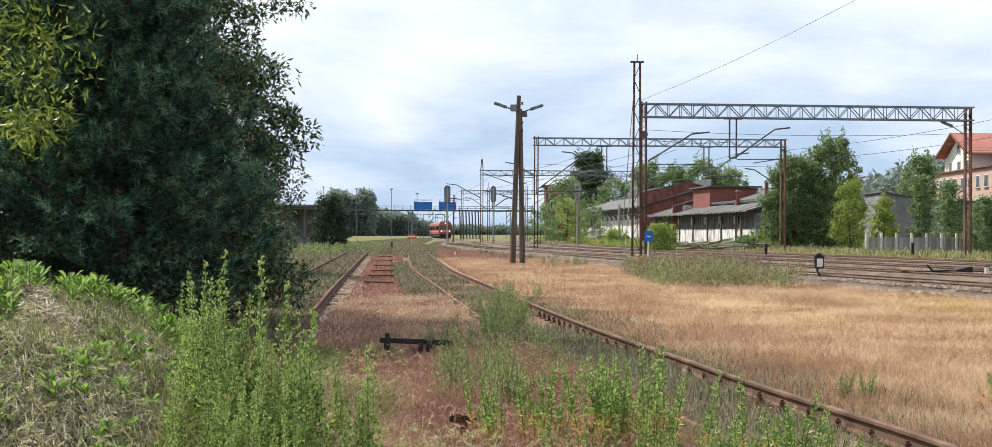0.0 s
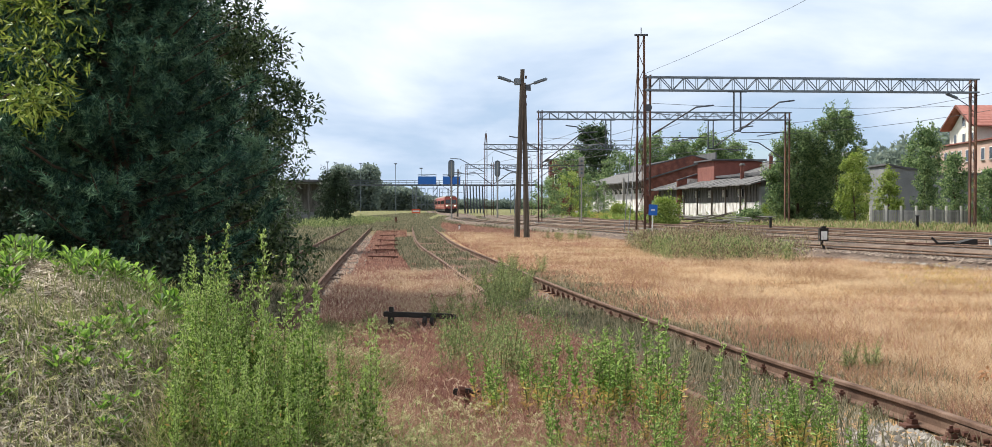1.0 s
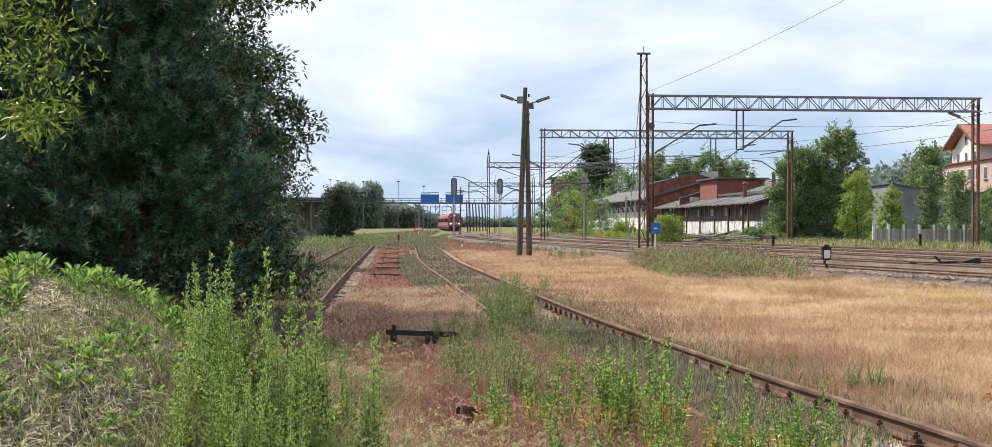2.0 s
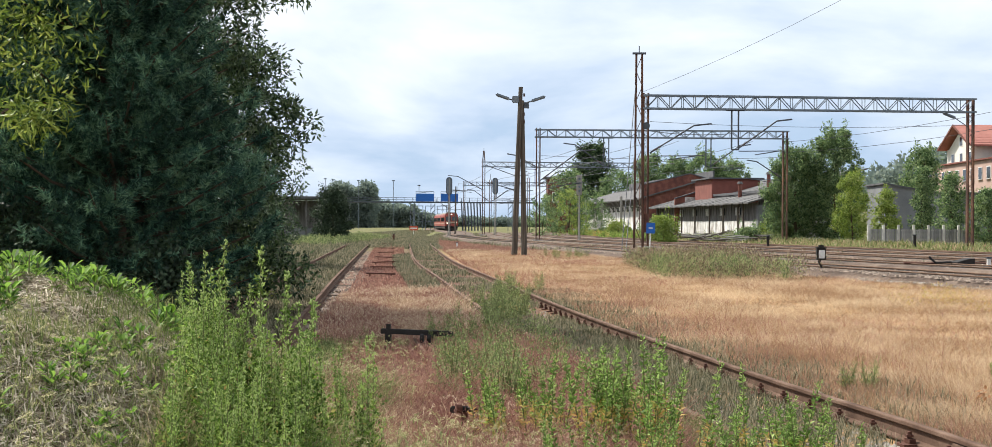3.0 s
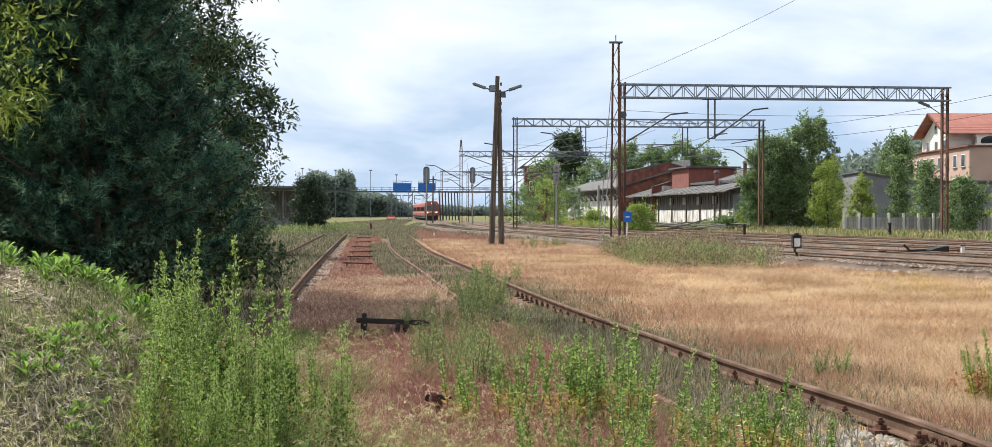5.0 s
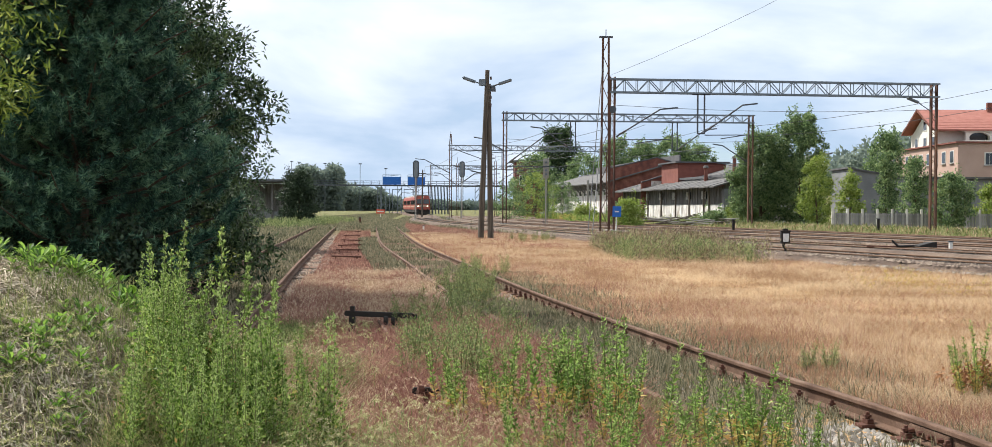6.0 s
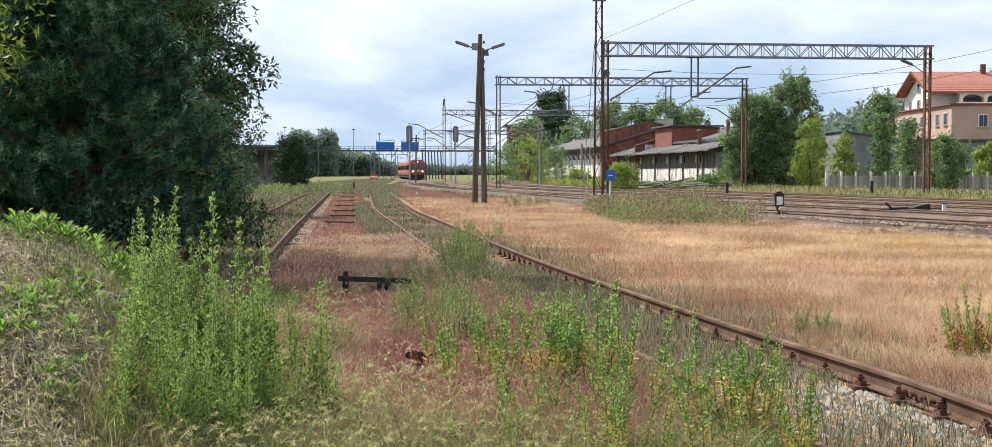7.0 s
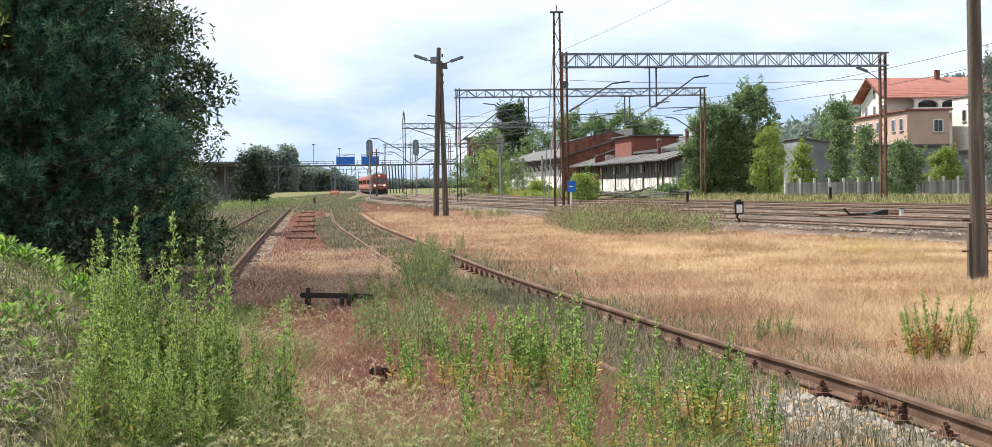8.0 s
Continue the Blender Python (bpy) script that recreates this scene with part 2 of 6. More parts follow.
def gz(x, y):
    """Height of the ground."""
    x, y = np.asarray(x, float), np.asarray(y, float)
    near = np.exp(-((x / 60) ** 2 + (y / 60) ** 2))
    z = 0.05 * smooth_noise(x, y, 0.9, 3) * near - 0.01
    heap = 1 / (1 + np.exp(np.clip((x + 1.92 - 0.15 * np.sin(1.7 * y)) / 0.36, -30, 30))) / (1 + np.exp(np.clip(-(x + 8.5) / 0.4, -30, 30))) * step01((y - 4.8) / 4.6) * (1 - step01((y - 10.2) / 2.6))
    z = z + heap * (1.24 + 0.10 * smooth_noise(x, y, 3.0, 5))
    z = z + 0.3 * np.clip((x - (LINE_MAIN(y) + 18.5)) / 7.0, 0, 1) * (y > 0)
    hill = np.clip((x - 40) / 90, 0, 1) * np.clip((y - 130) / 120, 0, 1)
    z = z + 9.0 * hill ** 1.3
    flat_a = np.exp(-((x - LINE_A(y)) / 1.3) ** 4)
    return z * (1 - 0.6 * flat_a * (z < 0.3)) - 0.01


def ground_material():
    m = bpy.data.materials.new("yard_soil_and_thatch")
    m.use_nodes = True
    nt = m.node_tree
    nt.nodes.clear()
    n, l = nt.nodes.new, nt.links.new
    geo = n("ShaderNodeNewGeometry")
    sep = n("ShaderNodeSeparateXYZ"); l(geo.outputs["Position"], sep.inputs[0])
    big = n("ShaderNodeTexNoise"); big.inputs["Scale"].default_value = 0.16; big.inputs["Detail"].default_value = 5
    mid = n("ShaderNodeTexNoise"); mid.inputs["Scale"].default_value = 1.7; mid.inputs["Detail"].default_value = 6
    fin = n("ShaderNodeTexNoise"); fin.inputs["Scale"].default_value = 26; fin.inputs["Detail"].default_value = 4
    for k in (big, mid, fin):
        l(geo.outputs["Position"], k.inputs["Vector"])

    def ramp(src, stops):
        r = n("ShaderNodeValToRGB")
        el = r.color_ramp.elements
        while len(el) < len(stops):
            el.new(0.5)
        for k, (p, c) in enumerate(stops):
            el[k].position, el[k].color = p, (*c, 1)
        l(src, r.inputs[0])
        return r.outputs[0]

    def mixc(f, a, b):
        x = n("ShaderNodeMix"); x.data_type = "RGBA"
        l(f, x.inputs[0]); l(a, x.inputs[6]); l(b, x.inputs[7])
        return x.outputs[2]

    def band(src, a, b, wob=0.0, scale=1.0):
        """0 below a, 1 above b, with the edge shifted by the broad noise."""
        s = src
        if wob:
            q = n("ShaderNodeMath"); q.operation = "MULTIPLY_ADD"; q.inputs[1].default_value = wob
            l(big.outputs[0], q.inputs[0]); l(src, q.inputs[2]); s = q.outputs[0]
        r = n("ShaderNodeMapRange"); r.inputs[1].default_value, r.inputs[2].default_value = a, b
        l(s, r.inputs[0])
        return r.outputs[0]
    dry = ramp(mid.outputs[0], [(0.3, (0.27, 0.17, 0.085)), (0.5, (0.40, 0.26, 0.135)), (0.72, (0.50, 0.35, 0.20))])
    red = ramp(mid.outputs[0], [(0.3, (0.085, 0.048, 0.034)), (0.5, (0.15, 0.085, 0.06)), (0.72, (0.24, 0.155, 0.11))])
    green = ramp(mid.outputs[0], [(0.3, (0.07, 0.08, 0.032)), (0.5, (0.14, 0.14, 0.06)), (0.72, (0.24, 0.22, 0.11))])
    # left of the curved siding: reddish gravel; beyond the yard: grass
    edge = n("ShaderNodeMath"); edge.operation = "MULTIPLY_ADD"; edge.inputs[1].default_value = 0.085
    l(sep.outputs[1], edge.inputs[0]); l(sep.outputs[0], edge.inputs[2])
    c = mixc(band(edge.outputs[0], 3.4, 4.4, 1.2), red, dry)
    gravel = ramp(mid.outputs[0], [(0.3, (0.10, 0.078, 0.058)), (0.5, (0.17, 0.135, 0.10)), (0.72, (0.27, 0.225, 0.175))])
    edge2 = n("ShaderNodeMath"); edge2.operation = "MULTIPLY_ADD"; edge2.inputs[1].default_value = 0.25
    l(sep.outputs[1], edge2.inputs[0]); l(sep.outputs[0], edge2.inputs[2])
    c = mixc(band(edge2.outputs[0], 22.0, 23.0, 0.8), c, gravel)
    c = mixc(band(sep.outputs[1], 74, 96, 14), c, mixc(band(mid.outputs[0], 0.38, 0.6), red, green))
    c = mixc(band(sep.outputs[1], 130, 175, 14), c, green)
    left = n("ShaderNodeMath"); left.operation = "MULTIPLY"; left.inputs[1].default_value = -1
    l(edge.outputs[0], left.inputs[0])
    c = mixc(band(left.outputs[0], 3.2, 4.4, 1.0), c, green)
    dark = n("ShaderNodeMix"); dark.data_type = "RGBA"; dark.blend_type = "MULTIPLY"; dark.inputs[0].default_value = 0.55
    l(c, dark.inputs[6]); l(ramp(fin.outputs[0], [(0.3, (0.45, 0.45, 0.45)), (0.65, (1.25, 1.2, 1.15))]), dark.inputs[7])
    p = n("ShaderNodeBsdfPrincipled"); p.inputs["Roughness"].default_value = 0.95; p.inputs["Specular IOR Level"].default_value = 0.1
    l(dark.outputs[2], p.inputs["Base Color"])
    bp = n("ShaderNodeBump"); bp.inputs["Strength"].default_value = 0.8; bp.inputs["Distance"].default_value = 0.06
    l(fin.outputs[0], bp.inputs["Height"]); l(bp.outputs[0], p.inputs["Normal"])
    o = n("ShaderNodeOutputMaterial"); l(p.outputs[0], o.inputs[0])
    return m


def make_ground():
    xs = np.unique(np.concatenate([np.linspace(-14, 14, 150), np.linspace(14, 70, 80), np.linspace(-70, -14, 50), np.array([-3000, -1500, -800, -400, -250, -160, -110, 90, 110, 130, 160, 200, 250, 400, 800, 1500, 3000.0])]))
    ys = np.unique(np.concatenate([np.linspace(-6, 24, 170), np.linspace(24, 130, 140), np.linspace(130, 330, 60), np.array([-600, -200, -60, -20, 400, 500, 700, 1000, 1600, 2600, 4000.0])]))
    X, Y = np.meshgrid(xs, ys)
    Z = gz(X, Y)
    v = np.stack([X.ravel(), Y.ravel(), Z.ravel()], 1)
    w = len(xs)
    i = (np.arange(len(ys) - 1)[:, None] * w + np.arange(w - 1)[None]).ravel()
    f = np.stack([i, i + 1, i + w + 1, i + w], 1)
    g = sheet("ground", v, f.tolist(), ground_material())
    tagged(g, "Dry overgrown railway yard ground with reddish soil and thatch", "ground", kind="structure")


make_ground()

# ---- tracks ----
RAIL_PROFILE = [(-0.0625, 0), (-0.0625, 0.012), (-0.012, 0.03), (-0.009, 0.105), (-0.034, 0.118), (-0.034, 0.143), (-0.026, 0.15),
                (0.026, 0.15), (0.034, 0.143), (0.034, 0.118), (0.009, 0.105), (0.012, 0.03), (0.0625, 0.012), (0.0625, 0)]


def line_frame(line, y):
    d = (line(y + 0.2) - line(y - 0.2)) / 0.4
    t = np.stack([d, np.ones_like(d)], -1)
    t = t / np.linalg.norm(t, axis=-1, keepdims=True)
    return t, np.stack([t[..., 1], -t[..., 0]], -1)


def rail(line, off, y0, y1, step, parent, z=0.0, mat=None):
    ys = np.arange(y0, y1 + step * 0.5, step)
    _, nr = line_frame(line, ys)
    c = np.stack([line(ys), ys], -1) + nr * off
    k = len(RAIL_PROFILE)
    v = []
    for (px, py), (nx, ny) in zip(c, nr):
        for u, w in RAIL_PROFILE:
            v.append((px + nx * u, py + ny * u, z + w))
    f = [(a * k + b, a * k + (b + 1) % k, (a + 1) * k + (b + 1) % k, (a + 1) * k + b) for a in range(len(ys) - 1) for b in range(k)]
    f += [tuple(range(k))[::-1], tuple((len(ys) - 1) * k + b for b in range(k))]
    return sheet("rail", v, f, mat or RUST, parent, smooth=False)


def sleepers(line, y0, y1, step, parent, mat, z=-0.09, seed=0, count=300, keep=1.0):
    r = random.Random(seed)
    bm = bmesh.new()
    box(bm, (0, 0, 0.06), (2.5, 0.24, 0.15), None, 0.015)
    first = None
    y = y0
    n = 0
    while y < y1 and n < count:
        _, nr = line_frame(line, np.array([y]))
        a = math.degrees(math.atan2(nr[0][1], nr[0][0]))
        m = pose(float(line(y)), y, z + r.uniform(-0.012, 0.012), 0, r.uniform(-0.6, 0.6), a + r.uniform(-1.2, 1.2))
        if first is None:
            first = part("sleeper", bm, mat, parent)
            first.matrix_basis = m
        elif r.random() < keep:
            share(first, m)
        y += step
        n += 1


def chairs(line, y0, y1, step, parent, gauge=0.7525):
    """Rail fastenings: a ribbed plate, two clips and their bolts at each sleeper."""
    bm = bmesh.new()
    box(bm, (0, 0, 0.002), (0.34, 0.16, 0.02))
    for s in (-1, 1):
        box(bm, (s * 0.085, 0, 0.03), (0.05, 0.09, 0.035))
        rod(bm, (s * 0.09, 0, 0.03), (s * 0.09, 0, 0.10), 0.016, None, 6)
        rod(bm, (s * 0.09, 0, 0.06), (s * 0.09, 0, 0.078), 0.03, None, 6)
    first = None
    y = y0
    while y < y1:
        _, nr = line_frame(line, np.array([y]))
        a = math.degrees(math.atan2(nr[0][1], nr[0][0]))
        for s in (-1, 1):
            m = pose(float(line(y)) + nr[0][0] * s * gauge, y + nr[0][1] * s * gauge, 0, 0, 0, a)
            if first is None:
                first = part("rail_fastening", bm, BARRED, parent)
                first.matrix_basis = m
            else:
                share(first, m)
        y += step


def track(name, line, y0, y1, label, mat, step=0.6, rstep=1.5, fast=0.0, keep=1.0, z=0.0, count=300, seed=0, top=None, bed=False):
    t = thing(name, label, "railway track", kind="structure")
    for s in (-1, 1):
        rail(line, s * 0.7525, y0, y1, rstep, t, z, top)
    sleepers(line, y0 + 0.2, y1, step, t, mat, z - (0.04 if bed else 0.165), seed, count, keep)
    if bed:
        ys = np.arange(y0, y1, 3.0)
        _, nr = line_frame(line, ys)
        c = np.stack([line(ys), ys], -1)
        v = []
        for (px, py), (nx, ny) in zip(c, nr):
            for u, w in ((-2.5, -0.06), (-1.75, z + 0.085), (1.75, z + 0.085), (2.5, -0.06)):
                v.append((px + nx * u, py + ny * u, w))
        f = [(4 * a + b, 4 * a + b + 1, 4 * a + b + 5, 4 * a + b + 4) for a in range(len(ys) - 1) for b in range(3)]
        sheet("ballast_bed", v, f, BALLAST, t, smooth=False)
    if fast:
        chairs(line, y0 + 0.2, fast, step, t)
    return t


track("track_1", LINE_A, 5.0, 104, "Rusty curved siding track sunk in green weeds", SLEEPER, 0.62, 0.8, fast=34, count=200, seed=1)
track("track_2", LINE_B, 17, 104, "Rusty straight siding track on stony ballast", SLEEPER, 0.62, 1.5, fast=0, count=150, seed=2)
track("track_3", LINE_MAIN, 12, 420, "Rusty main line track on dark gravel", CONCRETE_SLEEPER, 0.62, 2.0, count=260, seed=3, z=0.15, top=RAILTOP, bed=True)
track("track_4", LINE_NEAR, 12, 99, "Rusty turnout track beside dry grass", CONCRETE_SLEEPER, 0.62, 1.5, count=150, seed=4, z=0.13, top=RAILTOP, bed=True)
for k, off in ((5, 5.2), (6, 9.9), (7, 14.6)):
    track("track_%d" % k, (lambda y, off=off: LINE_MAIN(y) + off), 20, 230, "Rusty station track among low weeds", CONCRETE_SLEEPER, 0.62, 2.5, count=200, seed=k, z=0.15 + 0.004 * k, top=RAILTOP, bed=True)


def fishplate():
    """A bolted joint on the near rail."""
    t = thing("rail_joint", "Rusty bolted fishplate joining two rail ends", "rail joint", pose(0, 0, 0))
    y = 9.3
    _, nr = line_frame(LINE_A, np.array([y]))
    a = math.degrees(math.atan2(nr[0][1], nr[0][0]))
    t.matrix_basis = pose(float(LINE_A(y)) + nr[0][0] * 0.7525, y + nr[0][1] * 0.7525, 0, 0, 0, a)
    for s in (-1, 1):
        part("plate", boxes(((s * 0.03, 0, 0.068), (0.025, 0.62, 0.075)), bevel=0.006), RUST, t)
        for k in range(4):
            part("bolt", rods([((s * 0.03, -0.22 + 0.147 * k, 0.068), (s * 0.085, -0.22 + 0.147 * k, 0.068))], 0.019, 6), BARRED, t)


fishplate()

# ---- catenary portals and masts ----


def lattice_leg(parent, x, y, h, w=0.42, mat=MASTRUST):
    """Two channels with flat lacing bars between them."""
    leg = part("leg", boxes(((x - w / 2, y, h / 2), (0.09, 0.30, h)), ((x + w / 2, y, h / 2), (0.09, 0.30, h))), mat, parent, "rust-streaked laced steel leg")
    bm = bmesh.new()
    z, s = 0.5, 1
    while z < h - 0.7:
        bar(bm, (x - s * w / 2, y - 0.14, z), (x + s * w / 2, y - 0.14, z + 0.45), 0.06, 0.012)
        bar(bm, (x + s * w / 2, y + 0.14, z), (x - s * w / 2, y + 0.14, z + 0.45), 0.06, 0.012)
        z += 0.45
        s = -s
    part("lacing", bm, mat, leg)["kind"] = "stuff"
    part("foundation", boxes(((x, y, 0.12), (0.9, 0.9, 0.35)), bevel=0.03), CONCRETE, leg)
    return leg


def portal(xa, ya, xb, yb, z0, z1, hangers, label, over=0.3, detail=True):
    """A portal across the tracks: two legs, a lattice girder, hangers at given distances from the first leg."""
    L = math.hypot(xb - xa, yb - ya)
    p = thing("catenary_portal", label, "catenary portal", pose(xa, ya, 0, 0, 0, math.degrees(math.atan2(yb - ya, xb - xa))), "portals over the tracks")
    lattice_leg(p, 0, 0, z1 + 0.15, 0.30)
    lattice_leg(p, L, 0, z1 + 0.05, 0.36)
    g = None
    for s in (-1, 1):
        for z in (z0, z1):
            c = part("chord" if g else "girder", bars([((-over, s * 0.28, z), (L + over, s * 0.28, z))], 0.10, 0.10), STEELGREY, g or p, "" if g else "grey-blue lattice girder")
            g = g or c
    n = int(L / 0.78)
    st = L / n
    first = post = None
    for k in range(n):
        for s in (-1, 1):
            up = k % 2 == 0
            bm = bars([((0, 0, 0), (st, 0, z1 - z0))], 0.05, 0.05)
            m = pose(k * st, s * 0.28, z0) if up else pose((k + 1) * st, s * 0.28, z0) @ pose(0, 0, 0, 0, 0, 180)
            if first is None:
                first = part("brace", bm, STEELGREY, g)
                first.matrix_basis = m
                post = part("upright", bars([((0, 0, 0), (0, 0, z1 - z0))], 0.04, 0.04), STEELGREY, g)
                post.matrix_basis = pose(0, s * 0.28, z0)
            else:
                bm.free()
                share(first, m)
                share(post, pose(k * st, s * 0.28, z0))
    for d, drop, side in hangers:
        h = part("hanger", bars([((d - 0.22, 0, z0), (d - 0.22, 0, z0 - drop)), ((d + 0.22, 0, z0), (d + 0.22, 0, z0 - drop)),
                                 ((d - 0.26, 0, z0 - drop), (d + 0.26, 0, z0 - drop)), ((d - 0.6, 0, z0 - 0.05), (d + 0.6, 0, z0 - 0.05))], 0.09, 0.09), STEELDARK, p, "dark steel drop bracket")
        cantilever(h, (d + side * 0.25, 0, z0 - drop + 0.1), side, 3.0)
    return p


def cantilever(parent, at, side, reach, rise=1.75):
    """A slanted tube with a level registration arm, insulators and a steady arm."""
    x, y, z = at
    a = part("cantilever", rods([((x, y, z), (x + side * reach * 0.82, y, z + rise)), ((x + side * reach * 0.82, y, z + rise), (x + side * reach * 1.15, y, z + rise + 0.12)),
                                 ], 0.05), STEELDARK, parent)
    part("steady_arm", rods([((x, y, z - 0.2), (x + side * reach, y, z - 0.15)), ((x + side * reach * 0.9, y, z - 0.15), (x + side * reach * 0.35, y, z - 0.42))], 0.03), STEELDARK, parent)
    bm = bmesh.new()
    for k in range(4):
        f = 0.10 + 0.035 * k
        rod(bm, (x + side * reach * 0.82 * f, y, z + rise * f), (x + side * reach * 0.82 * (f + 0.016), y, z + rise * (f + 0.016)), 0.10, 0.06, 8)
    part("insulator", bm, PORCELAIN, parent)
    return a


portal(9.35, 86.5, 30.45, 88.0, 9.02, 9.85, [(5.75, 2.55, 1)], "Long rusty steel portal with a lattice girder over the tracks")
portal(3.46, 118.0, 24.94, 118.6, 9.2, 9.83, [(5.9, 2.5, -1), (14.8, 2.5, 1)], "Rusty steel portal with lattice girder beside green bushes")
portal(-1.9, 180.0, 19.0, 181.0, 9.2, 9.83, [(7.0, 2.5, 1)], "Distant rusty steel portal behind signal posts")
portal(-6.5, 262.0, 14.0, 263.0, 9.0, 9.7, [(6.0, 2.5, 1)], "Far grey steel portal near the footbridge")


def side_arms(x, y, h, group, reach=3.2, side=-1, two=True):
    m = thing("catenary_mast", "Rusty steel mast with slanted catenary arms", "catenary mast", pose(x, y, 0), group)
    lattice_leg(m, 0, 0, h, 0.28)
    cantilever(m, (side * 0.2, 0, h - 3.4), side, reach)
    if two:
        cantilever(m, (-side * 0.2, 0, h - 3.4), -side, reach)
    part("tip", rods([((0, 0, h), (0, 0, h + 0.9))], 0.03), STEELDARK, m)
    return m


side_arms(-1.2, 214, 8.6, "masts along the far tracks", 3.0, 1, True)
side_arms(4.6, 205, 8.6, "masts along the far tracks", 3.0, 1, True)
side_arms(-11.5, 320, 8.6, "masts along the far tracks", 3.0, -1, True)

# arms on the legs of the first two portals
for (x, y, z, side, reach, rise) in ((9.6, 86.4, 6.2, 1, 3.4, 1.75), (3.6, 117.9, 5.4, 1, 4.2, 2.6), (3.3, 117.9, 6.6, -1, 2.2, 1.0), (24.6, 118.5, 5.8, -1, 2.6, 1.4), (-1.6, 179.9, 7.2, 1, 5.4, -1.2), (-2.1, 179.8, 6.2, -1, 3.9, 1.7), (-1.6, 179.8, 9.4, 1, 4.8, -1.4)):
    b = thing("catenary_bracket", "Dark slanted tube bracket fixed to a portal leg", "bracket", group="brackets on portal legs")
    cantilever(b, (x, y, z), side, reach, rise)


def mast_head(x, y, z0, z1):
    m = thing("mast_extension", "Rusty lattice mast head rising above the portal leg", "mast", pose(x, y, 0))
    part("upright", bars([((-0.15, 0, z0), (-0.04, 0, z1)), ((0.15, 0, z0), (0.04, 0, z1))], 0.09, 0.12), MASTRUST, m)
    part("lacing", bars([((-0.13 * (-1) ** k, 0, z0 + 0.4 * k), (0.13 * (-1) ** k, 0, z0 + 0.4 * k + 0.4)) for k in range(int((z1 - z0) / 0.4) - 1)], 0.05, 0.03), MASTRUST, m)
    part("tip", rods([((0, 0, z1 - 0.1), (0, 0, z1 + 0.35))], 0.03), STEELDARK, m)


mast_head(-1.9, 180.0, 9.9, 11.3)
t = thing("wooden_pole", "Slim dark line-side pole beside the light signal", "utility pole", pose(-6.0, 192, 0))
part("shaft", rod(bmesh.new(), (0, 0, 0), (0.05, 0, 6.9), 0.13, 0.09, 10), OLDWOOD, t)
part("crossarm", boxes(((0, -0.12, 6.4), (1.1, 0.08, 0.1)), bevel=0.01), OLDWOOD, t)


def anchor_mast():
    m = thing("anchor_mast", "Tall slender rusty lattice mast with guy wires", "mast", pose(8.45, 82.0, 0))
    h = 11.9
    for x in (-0.17, 0.17):
        part("upright", bars([((x * 1.5, 0, 0), (x, 0, h))], 0.10, 0.12), MASTRUST, m)
    bm = bmesh.new()
    for k in range(12):
        z = 0.6 + k * 0.94
        s = 1 if k % 2 else -1
        bar(bm, (-0.19 * s, 0, z), (0.19 * s, 0, z + 0.9), 0.04, 0.04)
    part("lacing", bm, MASTRUST, m)["kind"] = "stuff"
    part("cap", boxes(((0, 0, h + 0.05), (0.8, 0.25, 0.1))), STEELDARK, m)
    part("tip", rods([((0, 0, h), (0, 0, h + 0.5))], 0.03), STEELDARK, m)
    part("guy_wire", rods([((-0.2, 0, 10.1), (-1.55, -6.0, 0.1))], 0.025), WIRE, m)
    part("guy_wire", rods([((-0.2, 0, 6.6), (-1.3, -6.0, 0.1))], 0.025), WIRE, m)
    part("pulley", rods([((0.45, 0, 7.6), (0.45, 0.12, 7.6))], 0.22, 14), STEELDARK, m)
    part("counterweight", rods([((0.5, 0.05, 1.2), (0.5, 0.05, 2.3))], 0.16, 10), BARRED, m)
    part("foundation", boxes(((0, 0, 0.1), (1.1, 0.8, 0.3)), bevel=0.03), CONCRETE, m)


anchor_mast()


def wire(points, r=0.016, sag=0.0, label="Thin dark overhead wire between masts", name="overhead_wire"):
    pts = [Vector(points[0])]
    for p, q in zip(points[:-1], points[1:]):
        p, q = Vector(p), Vector(q)
        n = 8 if sag else 1
        pts += [p.lerp(q, k / n) - Vector((0, 0, sag * 4 * (k / n) * (1 - k / n))) for k in range(1, n + 1)]
    bm = tube(bmesh.new(), pts, r)
    return tagged(part(name, bm, WIRE), label, "wire", "overhead wires")


for off, y0 in ((0.0, 87), (5.2, 87), (9.9, 87)):
    ys = [y0, 118, 180, 262]
    wire([(float(LINE_MAIN(y)) + off + (0.2 if i % 2 else -0.2), y, 5.6) for i, y in enumerate(ys)], 0.014)
    wire([(float(LINE_MAIN(y)) + off, y, 7.0) for y in ys], 0.014, 0.5)
wire([(8.6, 82, 9.6), (26, 52, 18.0)], 0.010, 0.8)
wire([(24.9, 118.6, 8.9), (46, 88, 12.6)], 0.018, 0.8)
wire([(24.9, 118.6, 8.0), (46, 88, 11.0)], 0.018, 0.8)
wire([(9.6, 86.5, 8.2), (30.4, 88, 8.2)], 0.014, 0.25)
wire([(9.6, 86.5, 7.6), (15.0, 87, 7.5)], 0.02, 0.15)
wire([(3.5, 118, 7.6), (24.9, 118.6, 7.6)], 0.016, 0.25)
wire([(3.5, 118, 6.7), (9.6, 86.5, 6.9)], 0.014, 0.2)

# ---- poles ----


